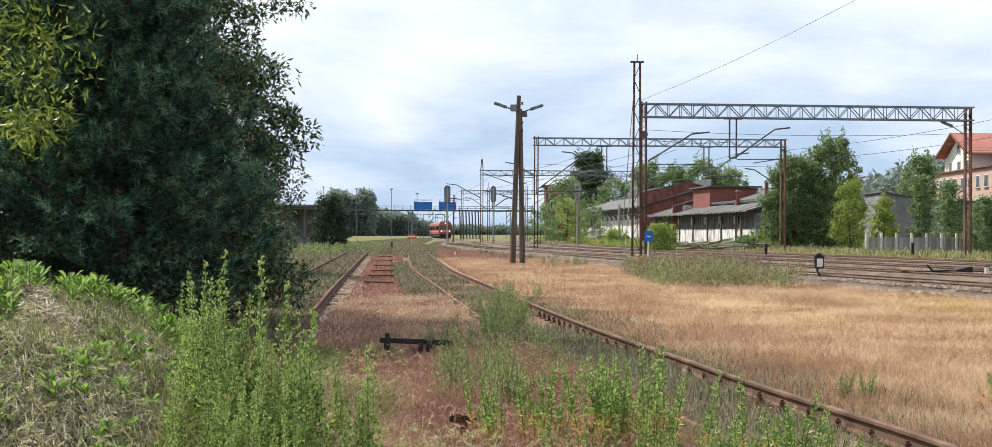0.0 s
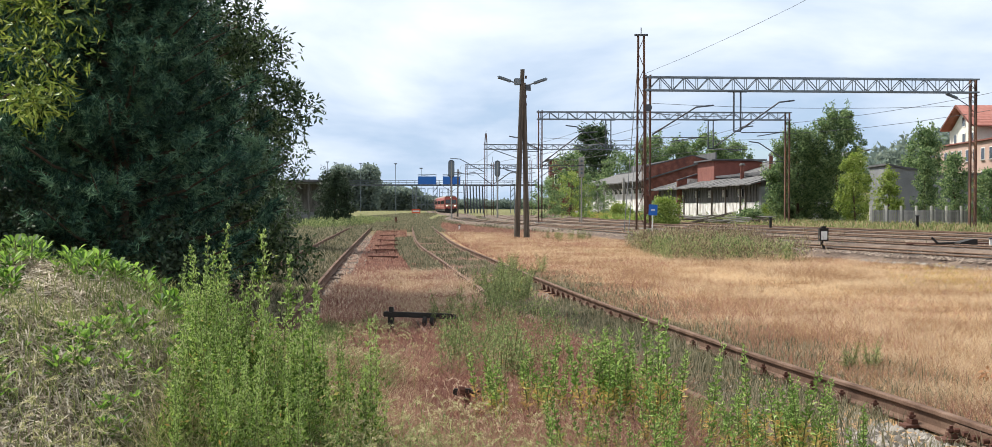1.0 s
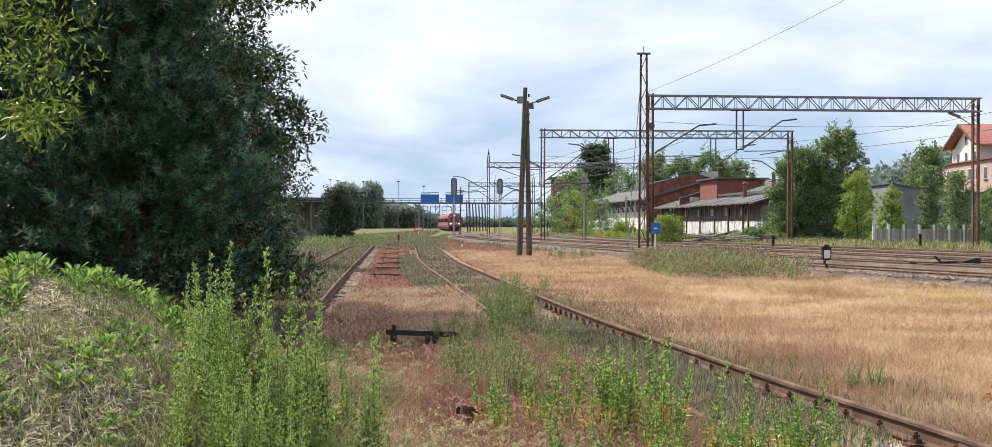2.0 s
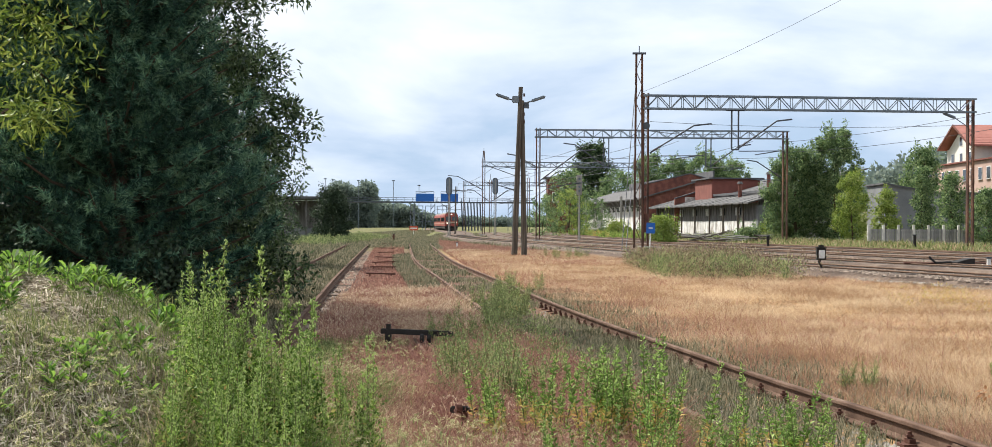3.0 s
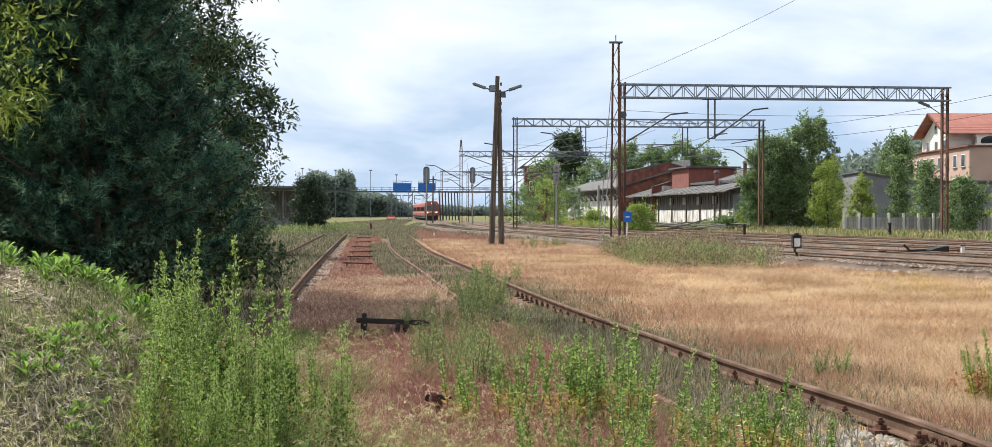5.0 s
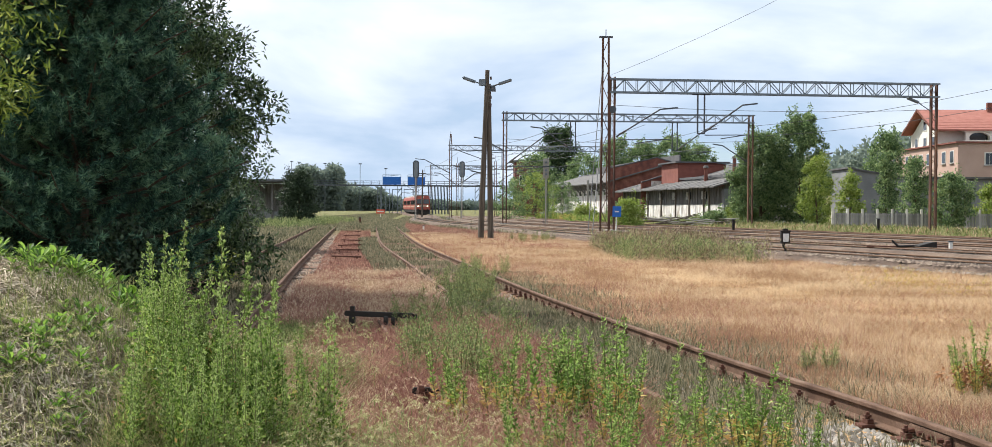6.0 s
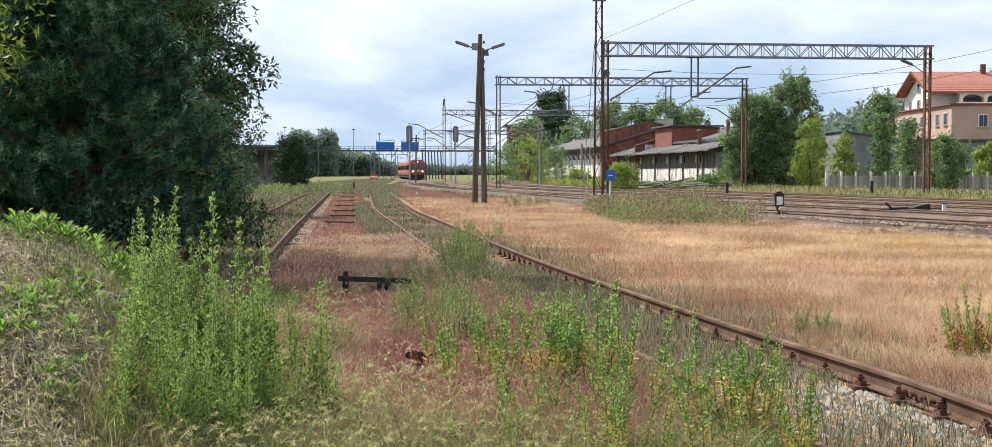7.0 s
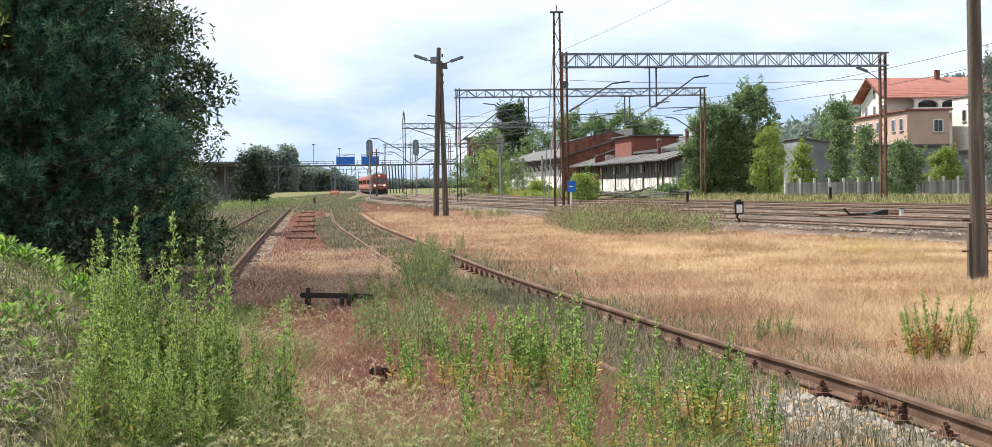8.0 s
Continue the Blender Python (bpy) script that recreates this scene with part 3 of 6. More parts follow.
def lamp_head(parent, x, z, side, mat=STEELGREY):
    a = part("lamp_arm", rods([((x, 0, z), (x + side * 0.5, 0, z + 0.16))], 0.035), STEELDARK, parent)
    bm = bmesh.new()
    box(bm, (0, 0, 0), (0.78, 0.28, 0.15), None, 0.05)
    h = part("lamp_head", bm, mat, parent, "grey street-lamp head")
    h.matrix_basis = pose(x + side * 0.82, 0, z + 0.27, 0, -side * 19, 0)
    return a


def twin_pole():
    p = thing("lamp_pole", "Twin weathered wooden pole with two lamp heads", "lamp pole", pose(1.14, 71.2, 0))
    part("shaft", rod(bmesh.new(), (-0.27, 0, 0), (0.02, 0, 8.8), 0.16, 0.11, 12), OLDWOOD, p)
    part("shaft", rod(bmesh.new(), (0.25, 0.05, 0), (0.10, 0.05, 8.1), 0.16, 0.10, 12), OLDWOOD, p)
    lamp_head(p, -0.1, 8.02, -1)
    lamp_head(p, 0.12, 7.92, 1)
    part("junction_box", boxes(((-0.25, -0.05, 8.15), (0.35, 0.25, 0.35)), bevel=0.03), STEELGREY, p)
    part("lamp_ballast", rod(bmesh.new(), (0.30, 0, 7.7), (0.32, 0, 8.0), 0.17, 0.12, 10), STEELDARK, p)
    for z in (6.9, 7.3, 8.3):
        part("insulator", rods([((0.2, -0.1, z), (0.2, -0.1, z + 0.16))], 0.05, 8), PORCELAIN, p)
    part("bolt_band", rods([((-0.1, 0.02, 7.4), (0.2, 0.02, 7.4))], 0.05), STEELDARK, p)


twin_pole()


def yard_pole():
    p = thing("wooden_pole", "Weathered grey wooden pole with bolted splints at its foot", "utility pole", pose(8.93, 21.3, 0))
    part("shaft", rod(bmesh.new(), (0.025, 0, -0.1), (-0.11, 0, 9.2), 0.125, 0.09, 14), OLDWOOD, p)
    for s in (-1, 1):
        part("splint", boxes(((0.02 + s * 0.13, 0.05, 0.40), (0.05, 0.13, 1.0)), bevel=0.012), OLDWOOD, p)
    for z in (0.45, 0.95):
        part("bolt", rods([((-0.24, 0.03, z), (0.24, 0.03, z))], 0.014), BARRED, p)


yard_pole()


def portal_lamp():
    p = thing("wall_lamp", "Grey street lamp on a bracket of the portal leg", "lamp", pose(30.1, 87.9, 8.55))
    part("bracket", rods([((0.2, 0, -0.5), (-0.7, 0, 0.1))], 0.03), STEELDARK, p)
    bm = bmesh.new()
    box(bm, (0, 0, 0), (0.85, 0.3, 0.16), None, 0.05)
    part("lamp_head", bm, STEELGREY, p).matrix_basis = pose(-1.05, 0, 0.25, 0, 22, 0)


portal_lamp()

# ---- signals and small railway fittings ----


def signal_mast(x, y, h, face, label, oval=True, tall=2.0, wide=0.7):
    s = thing("signal_mast", label, "railway signal", pose(x, y, 0), "light signals")
    part("mast", rod(bmesh.new(), (0, 0, 0), (0, 0, h - 0.2), 0.075, 0.06, 10), CONCRETE, s)
    bm = bmesh.new()
    n = 28
    pts = []
    for k in range(n):
        a = 2 * math.pi * k / n
        cx, cz = math.cos(a), math.sin(a)
        if oval:
            pts.append((wide / 2 * cx, (tall / 2 - wide / 2) * (1 if cz > 0 else -1) + wide / 2 * cz))
        else:
            pts.append((wide / 2 * max(-1, min(1, cx * 1.42)), tall / 2 * max(-1, min(1, cz * 1.42))))
    prism(bm, pts, -0.03, 0.03)
    b = part("backing_board", bm, STEELDARK if oval else face, s, "dark signal board" if oval else "pale signal board")
    b.location = (0, 0, h - tall / 2)
    if oval:
        bm = bmesh.new()
        prism(bm, [(u * 0.74, w * 0.88) for u, w in pts], -0.05, -0.034)
        c = part("face", bm, face, b)
    bm = bmesh.new()
    for k in range(0 if oval else 4):
        rod(bm, (0, 0, -tall * 0.3 + k * tall * 0.2), (0, -0.22, -tall * 0.3 + k * tall * 0.2), 0.085, 0.10, 10)
    if oval:
        bm.free()
    else:
        part("lamp_hood", bm, STEELGREY, b)
    part("ladder", rods([((-0.16, 0.14, 0.3), (-0.16, 0.14, h - tall)), ((0.16, 0.14, 0.3), (0.16, 0.14, h - tall))] + [((-0.16, 0.14, 0.5 + k * 0.35), (0.16, 0.14, 0.5 + k * 0.35)) for k in range(int((h - tall) / 0.35))], 0.014, 5), STEELDARK, s)
    part("base", boxes(((0, 0, 0.1), (0.6, 0.6, 0.3)), bevel=0.03), CONCRETE, s)
    return s


signal_mast(-5.45, 152, 6.85, STEELGREY, "Oval-headed light signal on a slim pale post")
signal_mast(-0.35, 167, 7.3, STEELGREY, "Oval-headed light signal on a pale post beside a mast")
signal_mast(7.15, 120, 6.0, CONCRETE, "Grey slab-headed signal on a slim post by the bushes", oval=False, tall=1.75, wide=0.5)


def board_on_post(name, x, y, z0, w, h, mat, label, category, post_h, lean=0.0, edge=None):
    t = thing(name, label, category, pose(x, y, 0, 0, lean, 0))
    part("post", rods([((0, 0.04, 0), (0, 0.04, post_h))], 0.035, 8), WHITEPAINT, t)
    b = part("board", boxes(((0, 0, z0 + h / 2), (w, 0.04, h)), bevel=0.012), mat, t)
    if edge:
        part("stripe", boxes(((0, -0.026, z0 + h * 0.5), (w * 0.8, 0.006, h * 0.30))), edge, b)
    return t


blue_sign = board_on_post("blue_sign", 8.75, 78.5, 1.15, 0.50, 0.62, BLUE, "Small blue enamel sign on a leaning pale post", "sign", 1.7, 2)
part("symbol", boxes(((0, -0.026, 1.46), (0.22, 0.006, 0.07))), WHITEPAINT, blue_sign, "small white painted symbol")
board_on_post("red_sign", -12.35, 200, 0.65, 1.25, 0.62, REDPAINT, "Red and white warning board across a dead-end track", "sign", 1.2, 0, WHITEPAINT)


def marker(x, y, h, mat, label, w=0.12):
    t = thing("marker_post", label, "marker post", pose(x, y, float(gz(x, y)) + (0.2 if x > 13 else 0)), "small marker posts")
    part("post", boxes(((0, 0, h / 2), (w, w, h)), bevel=0.01), mat, t)
    part("cap", boxes(((0, 0, h + 0.02), (w * 1.5, w * 1.3, 0.06)), bevel=0.01), STEELDARK, t)


marker(-10.05, 131.5, 0.62, BARRED, "Short rusty marker post standing in weeds", 0.2)
marker(18.15, 50.4, 0.30, WHITEPAINT, "Short white painted marker between the tracks")
marker(-2.9, 97, 0.30, WHITEPAINT, "Short white painted marker in dry grass")
marker(18.1, 91.3, 0.75, BLACKIRON, "Short dark post beside the tracks", 0.16)
marker(27.3, 89.3, 0.75, BLACKIRON, "Short dark post beside the fence", 0.16)
marker(11.9, 43.0, 0.16, WHITEPAINT, "Low white marker stone beside the turnout", 0.3)


def points_lantern():
    t = thing("points_lantern", "Black switch lantern with a white face on a bent stand", "switch lantern", pose(10.95, 46.2, 0.06))
    part("stand", rods([((0, 0, 0), (0.02, 0, 0.25)), ((0.02, 0, 0.25), (-0.08, 0, 0.34)), ((-0.08, 0, 0.34), (-0.02, 0, 0.42))], 0.045, 8), BLACKIRON, t)
    h = part("housing", boxes(((0, 0, 0.62), (0.30, 0.26, 0.40)), bevel=0.02), BLACKIRON, t)
    part("face", boxes(((0, -0.134, 0.62), (0.20, 0.01, 0.28))), WHITEPAINT, h, "white glass face")
    part("roof", boxes(((0, 0, 0.84), (0.34, 0.30, 0.05)), ((0, 0, 0.89), (0.16, 0.16, 0.08)), bevel=0.01), BLACKIRON, h)
    part("base", boxes(((0, 0, 0.03), (0.6, 0.35, 0.12)), ((0.4, 0, 0.02), (0.8, 0.12, 0.06)), bevel=0.015), BARRED, t)


points_lantern()


def points_machine():
    t = thing("points_machine", "Black iron switch machine lying between the rails", "switch machine", pose(17.0, 50.0, 0.22, 0, 0, 12))
    bm = bmesh.new()
    prism(bm, [(-0.30, 0), (0.40, 0), (0.40, 0.26), (0.2, 0.25), (-0.30, 0.13)], -0.25, 0.25)
    part("housing", bm, BLACKIRON, t)
    part("lever", rods([((-0.4, 0, 0.12), (-1.1, -0.1, 0.10)), ((-1.1, -0.1, 0.10), (-1.3, 0.0, 0.32))], 0.04), BLACKIRON, t)
    part("rod", rods([((-1.0, 0.1, 0.08), (-2.2, 0.2, 0.08))], 0.03), BARRED, t)
    part("rod", rods([((0.4, 0, 0.1), (1.0, 0, 0.08))], 0.03), BARRED, t)


points_machine()


def wire_supports():
    """Low crossbars on short posts that once carried signal wires."""
    base = None
    r = random.Random(4)
    spots = [(-2.42, 27.15), (-2.77, 31.7), (-3.61, 42.1), (-4.08, 48.6), (-4.56, 54.8), (-5.18, 62.8), (-6.02, 73.5), (-7.0, 86.1), (-7.98, 97.2), (-8.6, 104.5)]
    for x, y in spots:
        m = pose(x, y, -0.15, r.uniform(-2, 2), r.uniform(-2.5, 2.5), 4 + r.uniform(-3, 3))
        if base is None:
            base = thing("wire_support", "Low rusty crossbar on short posts in red grass", "wire support", m, "signal wire supports")
            part("crossbar", boxes(((0, 0, 0.24), (0.92, 0.07, 0.045)), bevel=0.006), BARRED, base)
            for s in (-1, 1):
                part("post", boxes(((s * 0.33, 0, 0.11), (0.05, 0.05, 0.24)), bevel=0.005), BARRED, base)
        else:
            copy_thing(base, m)


wire_supports()


def barrier():
    t = thing("wire_support", "Black iron crossbar on posts with wire pulleys", "wire support", pose(-0.93, 16.1, 0, 0, 1.5, -6))
    part("crossbar", boxes(((-0.02, 0, 0.355), (0.86, 0.07, 0.06)), bevel=0.008), BLACKIRON, t)
    for x in (-0.36, 0.14):
        part("post", boxes(((x, 0, 0.17), (0.07, 0.07, 0.40)), bevel=0.008), BLACKIRON, t)
    part("post_top", boxes(((-0.36, 0, 0.41), (0.05, 0.05, 0.06))), BLACKIRON, t)
    bm = bmesh.new()
    for k in range(2):
        rod(bm, (0.03 + 0.09 * k, -0.05, 0.29), (0.07 + 0.09 * k, -0.05, 0.29), 0.055, None, 12)
    part("pulley", bm, BLACKIRON, t)


barrier()


def stake():
    t = thing("wire_stake", "Short iron stake with a small black pulley head", "wire support", pose(-0.23, 10.0, -0.05))
    part("stem", boxes(((0, 0, 0.15), (0.05, 0.05, 0.36)), bevel=0.006), BARRED, t)
    part("head", boxes(((-0.035, 0, 0.33), (0.14, 0.05, 0.05)), ((0.06, 0, 0.325), (0.08, 0.04, 0.03)), bevel=0.01), BLACKIRON, t)
    part("pulley", rods([((-0.06, -0.05, 0.345), (-0.02, -0.04, 0.345))], 0.035, 10), BARRED, t)


stake()
tagged(part("signal_rod", rods([((-0.98, 16.3, 0.26), (-0.36, 12.4, 0.10)), ((-0.86, 16.3, 0.22), (-0.30, 13.2, 0.06))], 0.018, 6), RUST), "Rusty signal wires running down into the grass", "signal wire")

# ---- footbridge ----


def footbridge():
    t = thing("footbridge", "Long dark steel footbridge over the tracks", "footbridge", pose(0, 335, 0))
    z = 6.9
    part("deck", boxes(((-24, 0, z), (66, 2.6, 0.35)), bevel=0.03), STEELDARK, t)
    part("railing", bars([((-57, s * 1.25, z + h), (9, s * 1.25, z + h)) for s in (-1, 1) for h in (0.6, 1.1)], 0.05, 0.05), STEELDARK, t)
    first = None
    for k in range(34):
        for s in (-1, 1):
            if first is None:
                first = part("railing_post", bars([((0, 0, 0), (0, 0, 1.15))], 0.06, 0.06), STEELDARK, t)
                first.matrix_basis = pose(-57, s * 1.25, z)
            else:
                share(first, pose(-57 + 2 * k, s * 1.25, z))
    for x in (-48, -37, -21, -16, 3):
        p = part("pier", bars([((x - 0.5, 0, 0), (x - 0.5, 0, z)), ((x + 0.5, 0, 0), (x + 0.5, 0, z))] + [((x - 0.5, 0, 1 + 1.4 * k), (x + 0.5, 0, 2.2 + 1.4 * k)) for k in range(4)], 0.16, 0.16), STEELGREY, t)
    for x, w in ((-17.9, 4.4), (-11.9, 4.2)):
        b = part("blue_board", boxes(((x, -1.45, z + 1.15), (w, 0.12, 1.9))), BLUE, t, "blue advertising board on the railing")
        part("board_frame", bars([((x - w / 2, -1.45, z + 2.2), (x + w / 2, -1.45, z + 2.6)), ((x - w / 2, -1.45, z + 2.6), (x + w / 2, -1.45, z + 2.6)), ((x - w / 2, -1.45, z), (x - w / 2, -1.45, z + 2.6)), ((x + w / 2, -1.45, z), (x + w / 2, -1.45, z + 2.6)), ((x, -1.45, z + 2.1), (x, -1.45, z + 2.6))], 0.09, 0.09), STEELGREY, b)
    # the stair tower: panels between uprights
    for k in range(7):
        part("tower_post", bars([((-8.6 + k * 0.75, -2, 0), (-8.9 + k * 0.75, -2, z))], 0.6, 0.3), STEELDARK, t)


footbridge()
for x, y, h in ((-52, 410, 15), (-42, 410, 14.5), (-31.5, 410, 14.5), (-23.5, 405, 13)):
    t = thing("street_lamp", "Tall thin grey street lamp beyond the footbridge", "street lamp", pose(x, y, 0), "far street lamps")
    part("pole", rods([((0, 0, 0), (0, 0, h))], 0.09), STEELGREY, t)
    part("lamp_head", boxes(((0, 0, h), (0.9, 0.9, 0.25)), bevel=0.05), STEELDARK, t)
# yard steelwork seen under the bridge
for i, (x, y) in enumerate(((-20.5, 350), (-17.5, 352), (-14.5, 352))):
    t = thing("steel_trestle", "Distant grey steel trestle frame under the bridge", "steel frame", pose(x, y, 0), "trestles beyond the bridge")
    for s in (-1.2, 1.2):
        part("upright", bars([((s, 0, 0), (s, 0, 6.3))], 0.16, 0.16), STEELGREY, t)
    for z in (2.2, 4.2, 6.2):
        part("crossbeam", bars([((-1.2, 0, z), (1.2, 0, z))], 0.16, 0.16), STEELGREY, t)

# ---- train ----
TRAIN_RED = material("faded_red_coach_paint", [(0.20, 0.035, 0.024), (0.33, 0.075, 0.05)], 1.5, 0.45, 0.05, 20, stretch=(1, 0.3, 1))
TRAIN_CREAM = material("cream_coach_stripe", [(0.36, 0.24, 0.17), (0.50, 0.37, 0.28)], 2, 0.5)
TRAIN_GREY = material("dirty_grey_roof", [(0.14, 0.13, 0.12), (0.25, 0.24, 0.22)], 1.5, 0.7)
TRAIN_BLACK = material("sooty_underframe", [(0.02, 0.018, 0.016), (0.05, 0.045, 0.04)], 2, 0.8)
GLASS = material("dark_coach_glass", [(0.015, 0.018, 0.02), (0.03, 0.035, 0.04)], 2, 0.08, spec=0.6)
HEADLIGHT = glow("headlight_glow", (1.0, 0.90, 0.72), 1.4)
TRAIN_ROWS = [(0.0, 290.0), (1.0, 283.5), (2.0, 277.0), (3.5, 267.2), (5.0, 257.5), (6.5, 247.7), (8.0, 238.0)]
train = thing("train", "Red electric multiple-unit train with lit headlights", "train")


def coach(y0, length, front):
    w, h = 1.43, 3.55
    outline = [(-w, 0.95), (w, 0.95), (w, 2.9), (w * 0.94, 3.3), (w * 0.75, h), (-w * 0.75, h), (-w * 0.94, 3.3), (-w, 2.9)]
    bm = bmesh.new()
    prism(bm, outline, y0, y0 + length)
    if front:
        for v in bm.verts:
            if v.co.y < y0 + 0.01:
                v.co.x *= 0.93
                v.co.y += 0.28 * max(0, v.co.z - 1.9)
    bmesh.ops.bevel(bm, geom=list(bm.edges), offset=0.07, segments=2, affect="EDGES")
    body = part("car_body", bm, TRAIN_RED, train, "faded red coach body")
    bm = bmesh.new()
    prism(bm, [(-w * 0.86, 3.42), (w * 0.86, 3.42), (w * 0.6, 3.75), (-w * 0.6, 3.75)], y0 + 0.75, y0 + length - 0.3)
    part("roof", bm, TRAIN_GREY, body, "dirty grey roof")
    part("stripe", boxes(((0, y0 + length / 2 + 0.3, 1.55), (2 * w + 0.03, length - 1.2, 0.16))), TRAIN_CREAM, body)
    first = None
    n = int(length / 1.75)
    for k in range(n):
        for s in (-1, 1):
            m = pose(s * (w + 0.006), y0 + 1.6 + k * (length - 2.4) / n, 2.35)
            if first is None:
                first = part("window", boxes(((0, 0, 0), (0.02, 1.15, 0.8)), bevel=0.008), GLASS, body)
                first.matrix_basis = m
            else:
                share(first, m)
    part("underframe", boxes(((0, y0 + length / 2, 0.72), (2.5, length - 0.6, 0.42))), TRAIN_BLACK, body)
    for yb in (y0 + 3.2, y0 + length - 3.2):
        b = part("bogie", boxes(((0, yb, 0.48), (2.3, 3.2, 0.35)), bevel=0.04), TRAIN_BLACK, train)
        for q in (-1.2, 1.2):
            part("wheelset", rods([((-0.8, yb + q, 0.46), (-0.66, yb + q, 0.46)), ((0.66, yb + q, 0.46), (0.8, yb + q, 0.46)), ((-0.66, yb + q, 0.46), (0.66, yb + q, 0.46))], 0.45, 18), TRAIN_BLACK, b)
    return body


lead = coach(0, 20.2, True)
coach(20.8, 20.0, False)
coach(41.4, 20.2, False)
for x in (-0.62, 0.62):
    w = part("windscreen", boxes(((0, 0, 0), (1.0, 0.05, 0.85)), bevel=0.02), GLASS, lead, "dark cab window")
    w.matrix_basis = pose(x, 0.12, 2.5, -15.5)
part("cream_band", boxes(((0, -0.015, 1.72), (2.3, 0.04, 0.34)), bevel=0.012), TRAIN_CREAM, lead)
for x in (-0.85, 0.85):
    part("headlight", rod(bmesh.new(), (x, -0.08, 1.62), (x, 0.02, 1.62), 0.13, None, 16), HEADLIGHT, lead, "lit headlight")
    part("buffer", rod(bmesh.new(), (x, -0.55, 1.05), (x, 0.05, 1.05), 0.17, 0.10, 14), TRAIN_BLACK, lead)
part("top_headlight", rod(bmesh.new(), (0, 0.30, 3.35), (0, 0.55, 3.35), 0.11, None, 16), HEADLIGHT, lead, "lit roof headlight")
part("snow_guard", boxes(((0, 0.1, 0.42), (2.4, 0.08, 0.42))), TRAIN_BLACK, lead)
part("coupler", rod(bmesh.new(), (0, -0.5, 1.0), (0, 0.1, 1.0), 0.12, 0.12, 8), TRAIN_BLACK, lead)
part("pantograph", rods([((-0.6, 30, 3.8), (-0.6, 31.2, 4.7)), ((0.6, 30, 3.8), (0.6, 31.2, 4.7)), ((-0.6, 31.2, 4.7), (-0.5, 30.2, 5.5)), ((0.6, 31.2, 4.7), (0.5, 30.2, 5.5)), ((-0.9, 30.2, 5.5), (0.9, 30.2, 5.5))], 0.04), STEELDARK, train)

# ---- buildings ----
PLASTER = material("patched_white_plaster", [(0.20, 0.17, 0.145), (0.48, 0.46, 0.43), (0.68, 0.67, 0.65)], 1.1, 0.9, 0.4, 7, spread=(0.36, 0.60), stretch=(1, 1, 0.5))
TIMBER = material("grey_black_timber_boards", [(0.05, 0.046, 0.043), (0.12, 0.112, 0.106), (0.25, 0.24, 0.23)], 1.3, 0.9, 0.3, 14, stretch=(3, 3, 0.4))
ROOFGREY = material("grey_asbestos_roofing", [(0.055, 0.053, 0.053), (0.10, 0.097, 0.095), (0.15, 0.146, 0.14)], 0.8, 0.85, 0.3, 10, stretch=(1, 0.3, 1))
ROOFDARK = material("dark_felt_roofing", [(0.05, 0.05, 0.055), (0.12, 0.12, 0.125)], 0.8, 0.9, 0.3, 8)
BRICK = material("weathered_red_brick", [(0.06, 0.028, 0.024), (0.15, 0.055, 0.04), (0.25, 0.11, 0.08)], 1.2, 0.9, 0.5, 14)
BRICKBRIGHT = material("red_brick", [(0.14, 0.048, 0.038), (0.22, 0.08, 0.06)], 1.2, 0.9, 0.5, 14)
PINK = material("salmon_pink_render", [(0.33, 0.225, 0.185), (0.43, 0.305, 0.255)], 0.4, 0.9, 0.15, 6)
CREAM = material("cream_white_render", [(0.56, 0.54, 0.48), (0.72, 0.70, 0.64)], 0.4, 0.9, 0.15, 6)
REDTILE = material("red_tile_roofing", [(0.26, 0.095, 0.072), (0.36, 0.15, 0.115)], 1.0, 0.7, 0.3, 10)
GREYWALL = material("grey_cement_render", [(0.12, 0.125, 0.13), (0.21, 0.215, 0.22)], 0.5, 0.9, 0.2, 7)
FENCE = material("pale_concrete_posts", [(0.36, 0.35, 0.31), (0.56, 0.54, 0.49)], 2.0, 0.9, 0.2, 20, obj=0.4)
FENCESLAT = material("stained_concrete_slats", [(0.15, 0.148, 0.14), (0.30, 0.29, 0.27)], 2.0, 0.9, 0.3, 20, obj=0.5, stretch=(1, 1, 0.4))


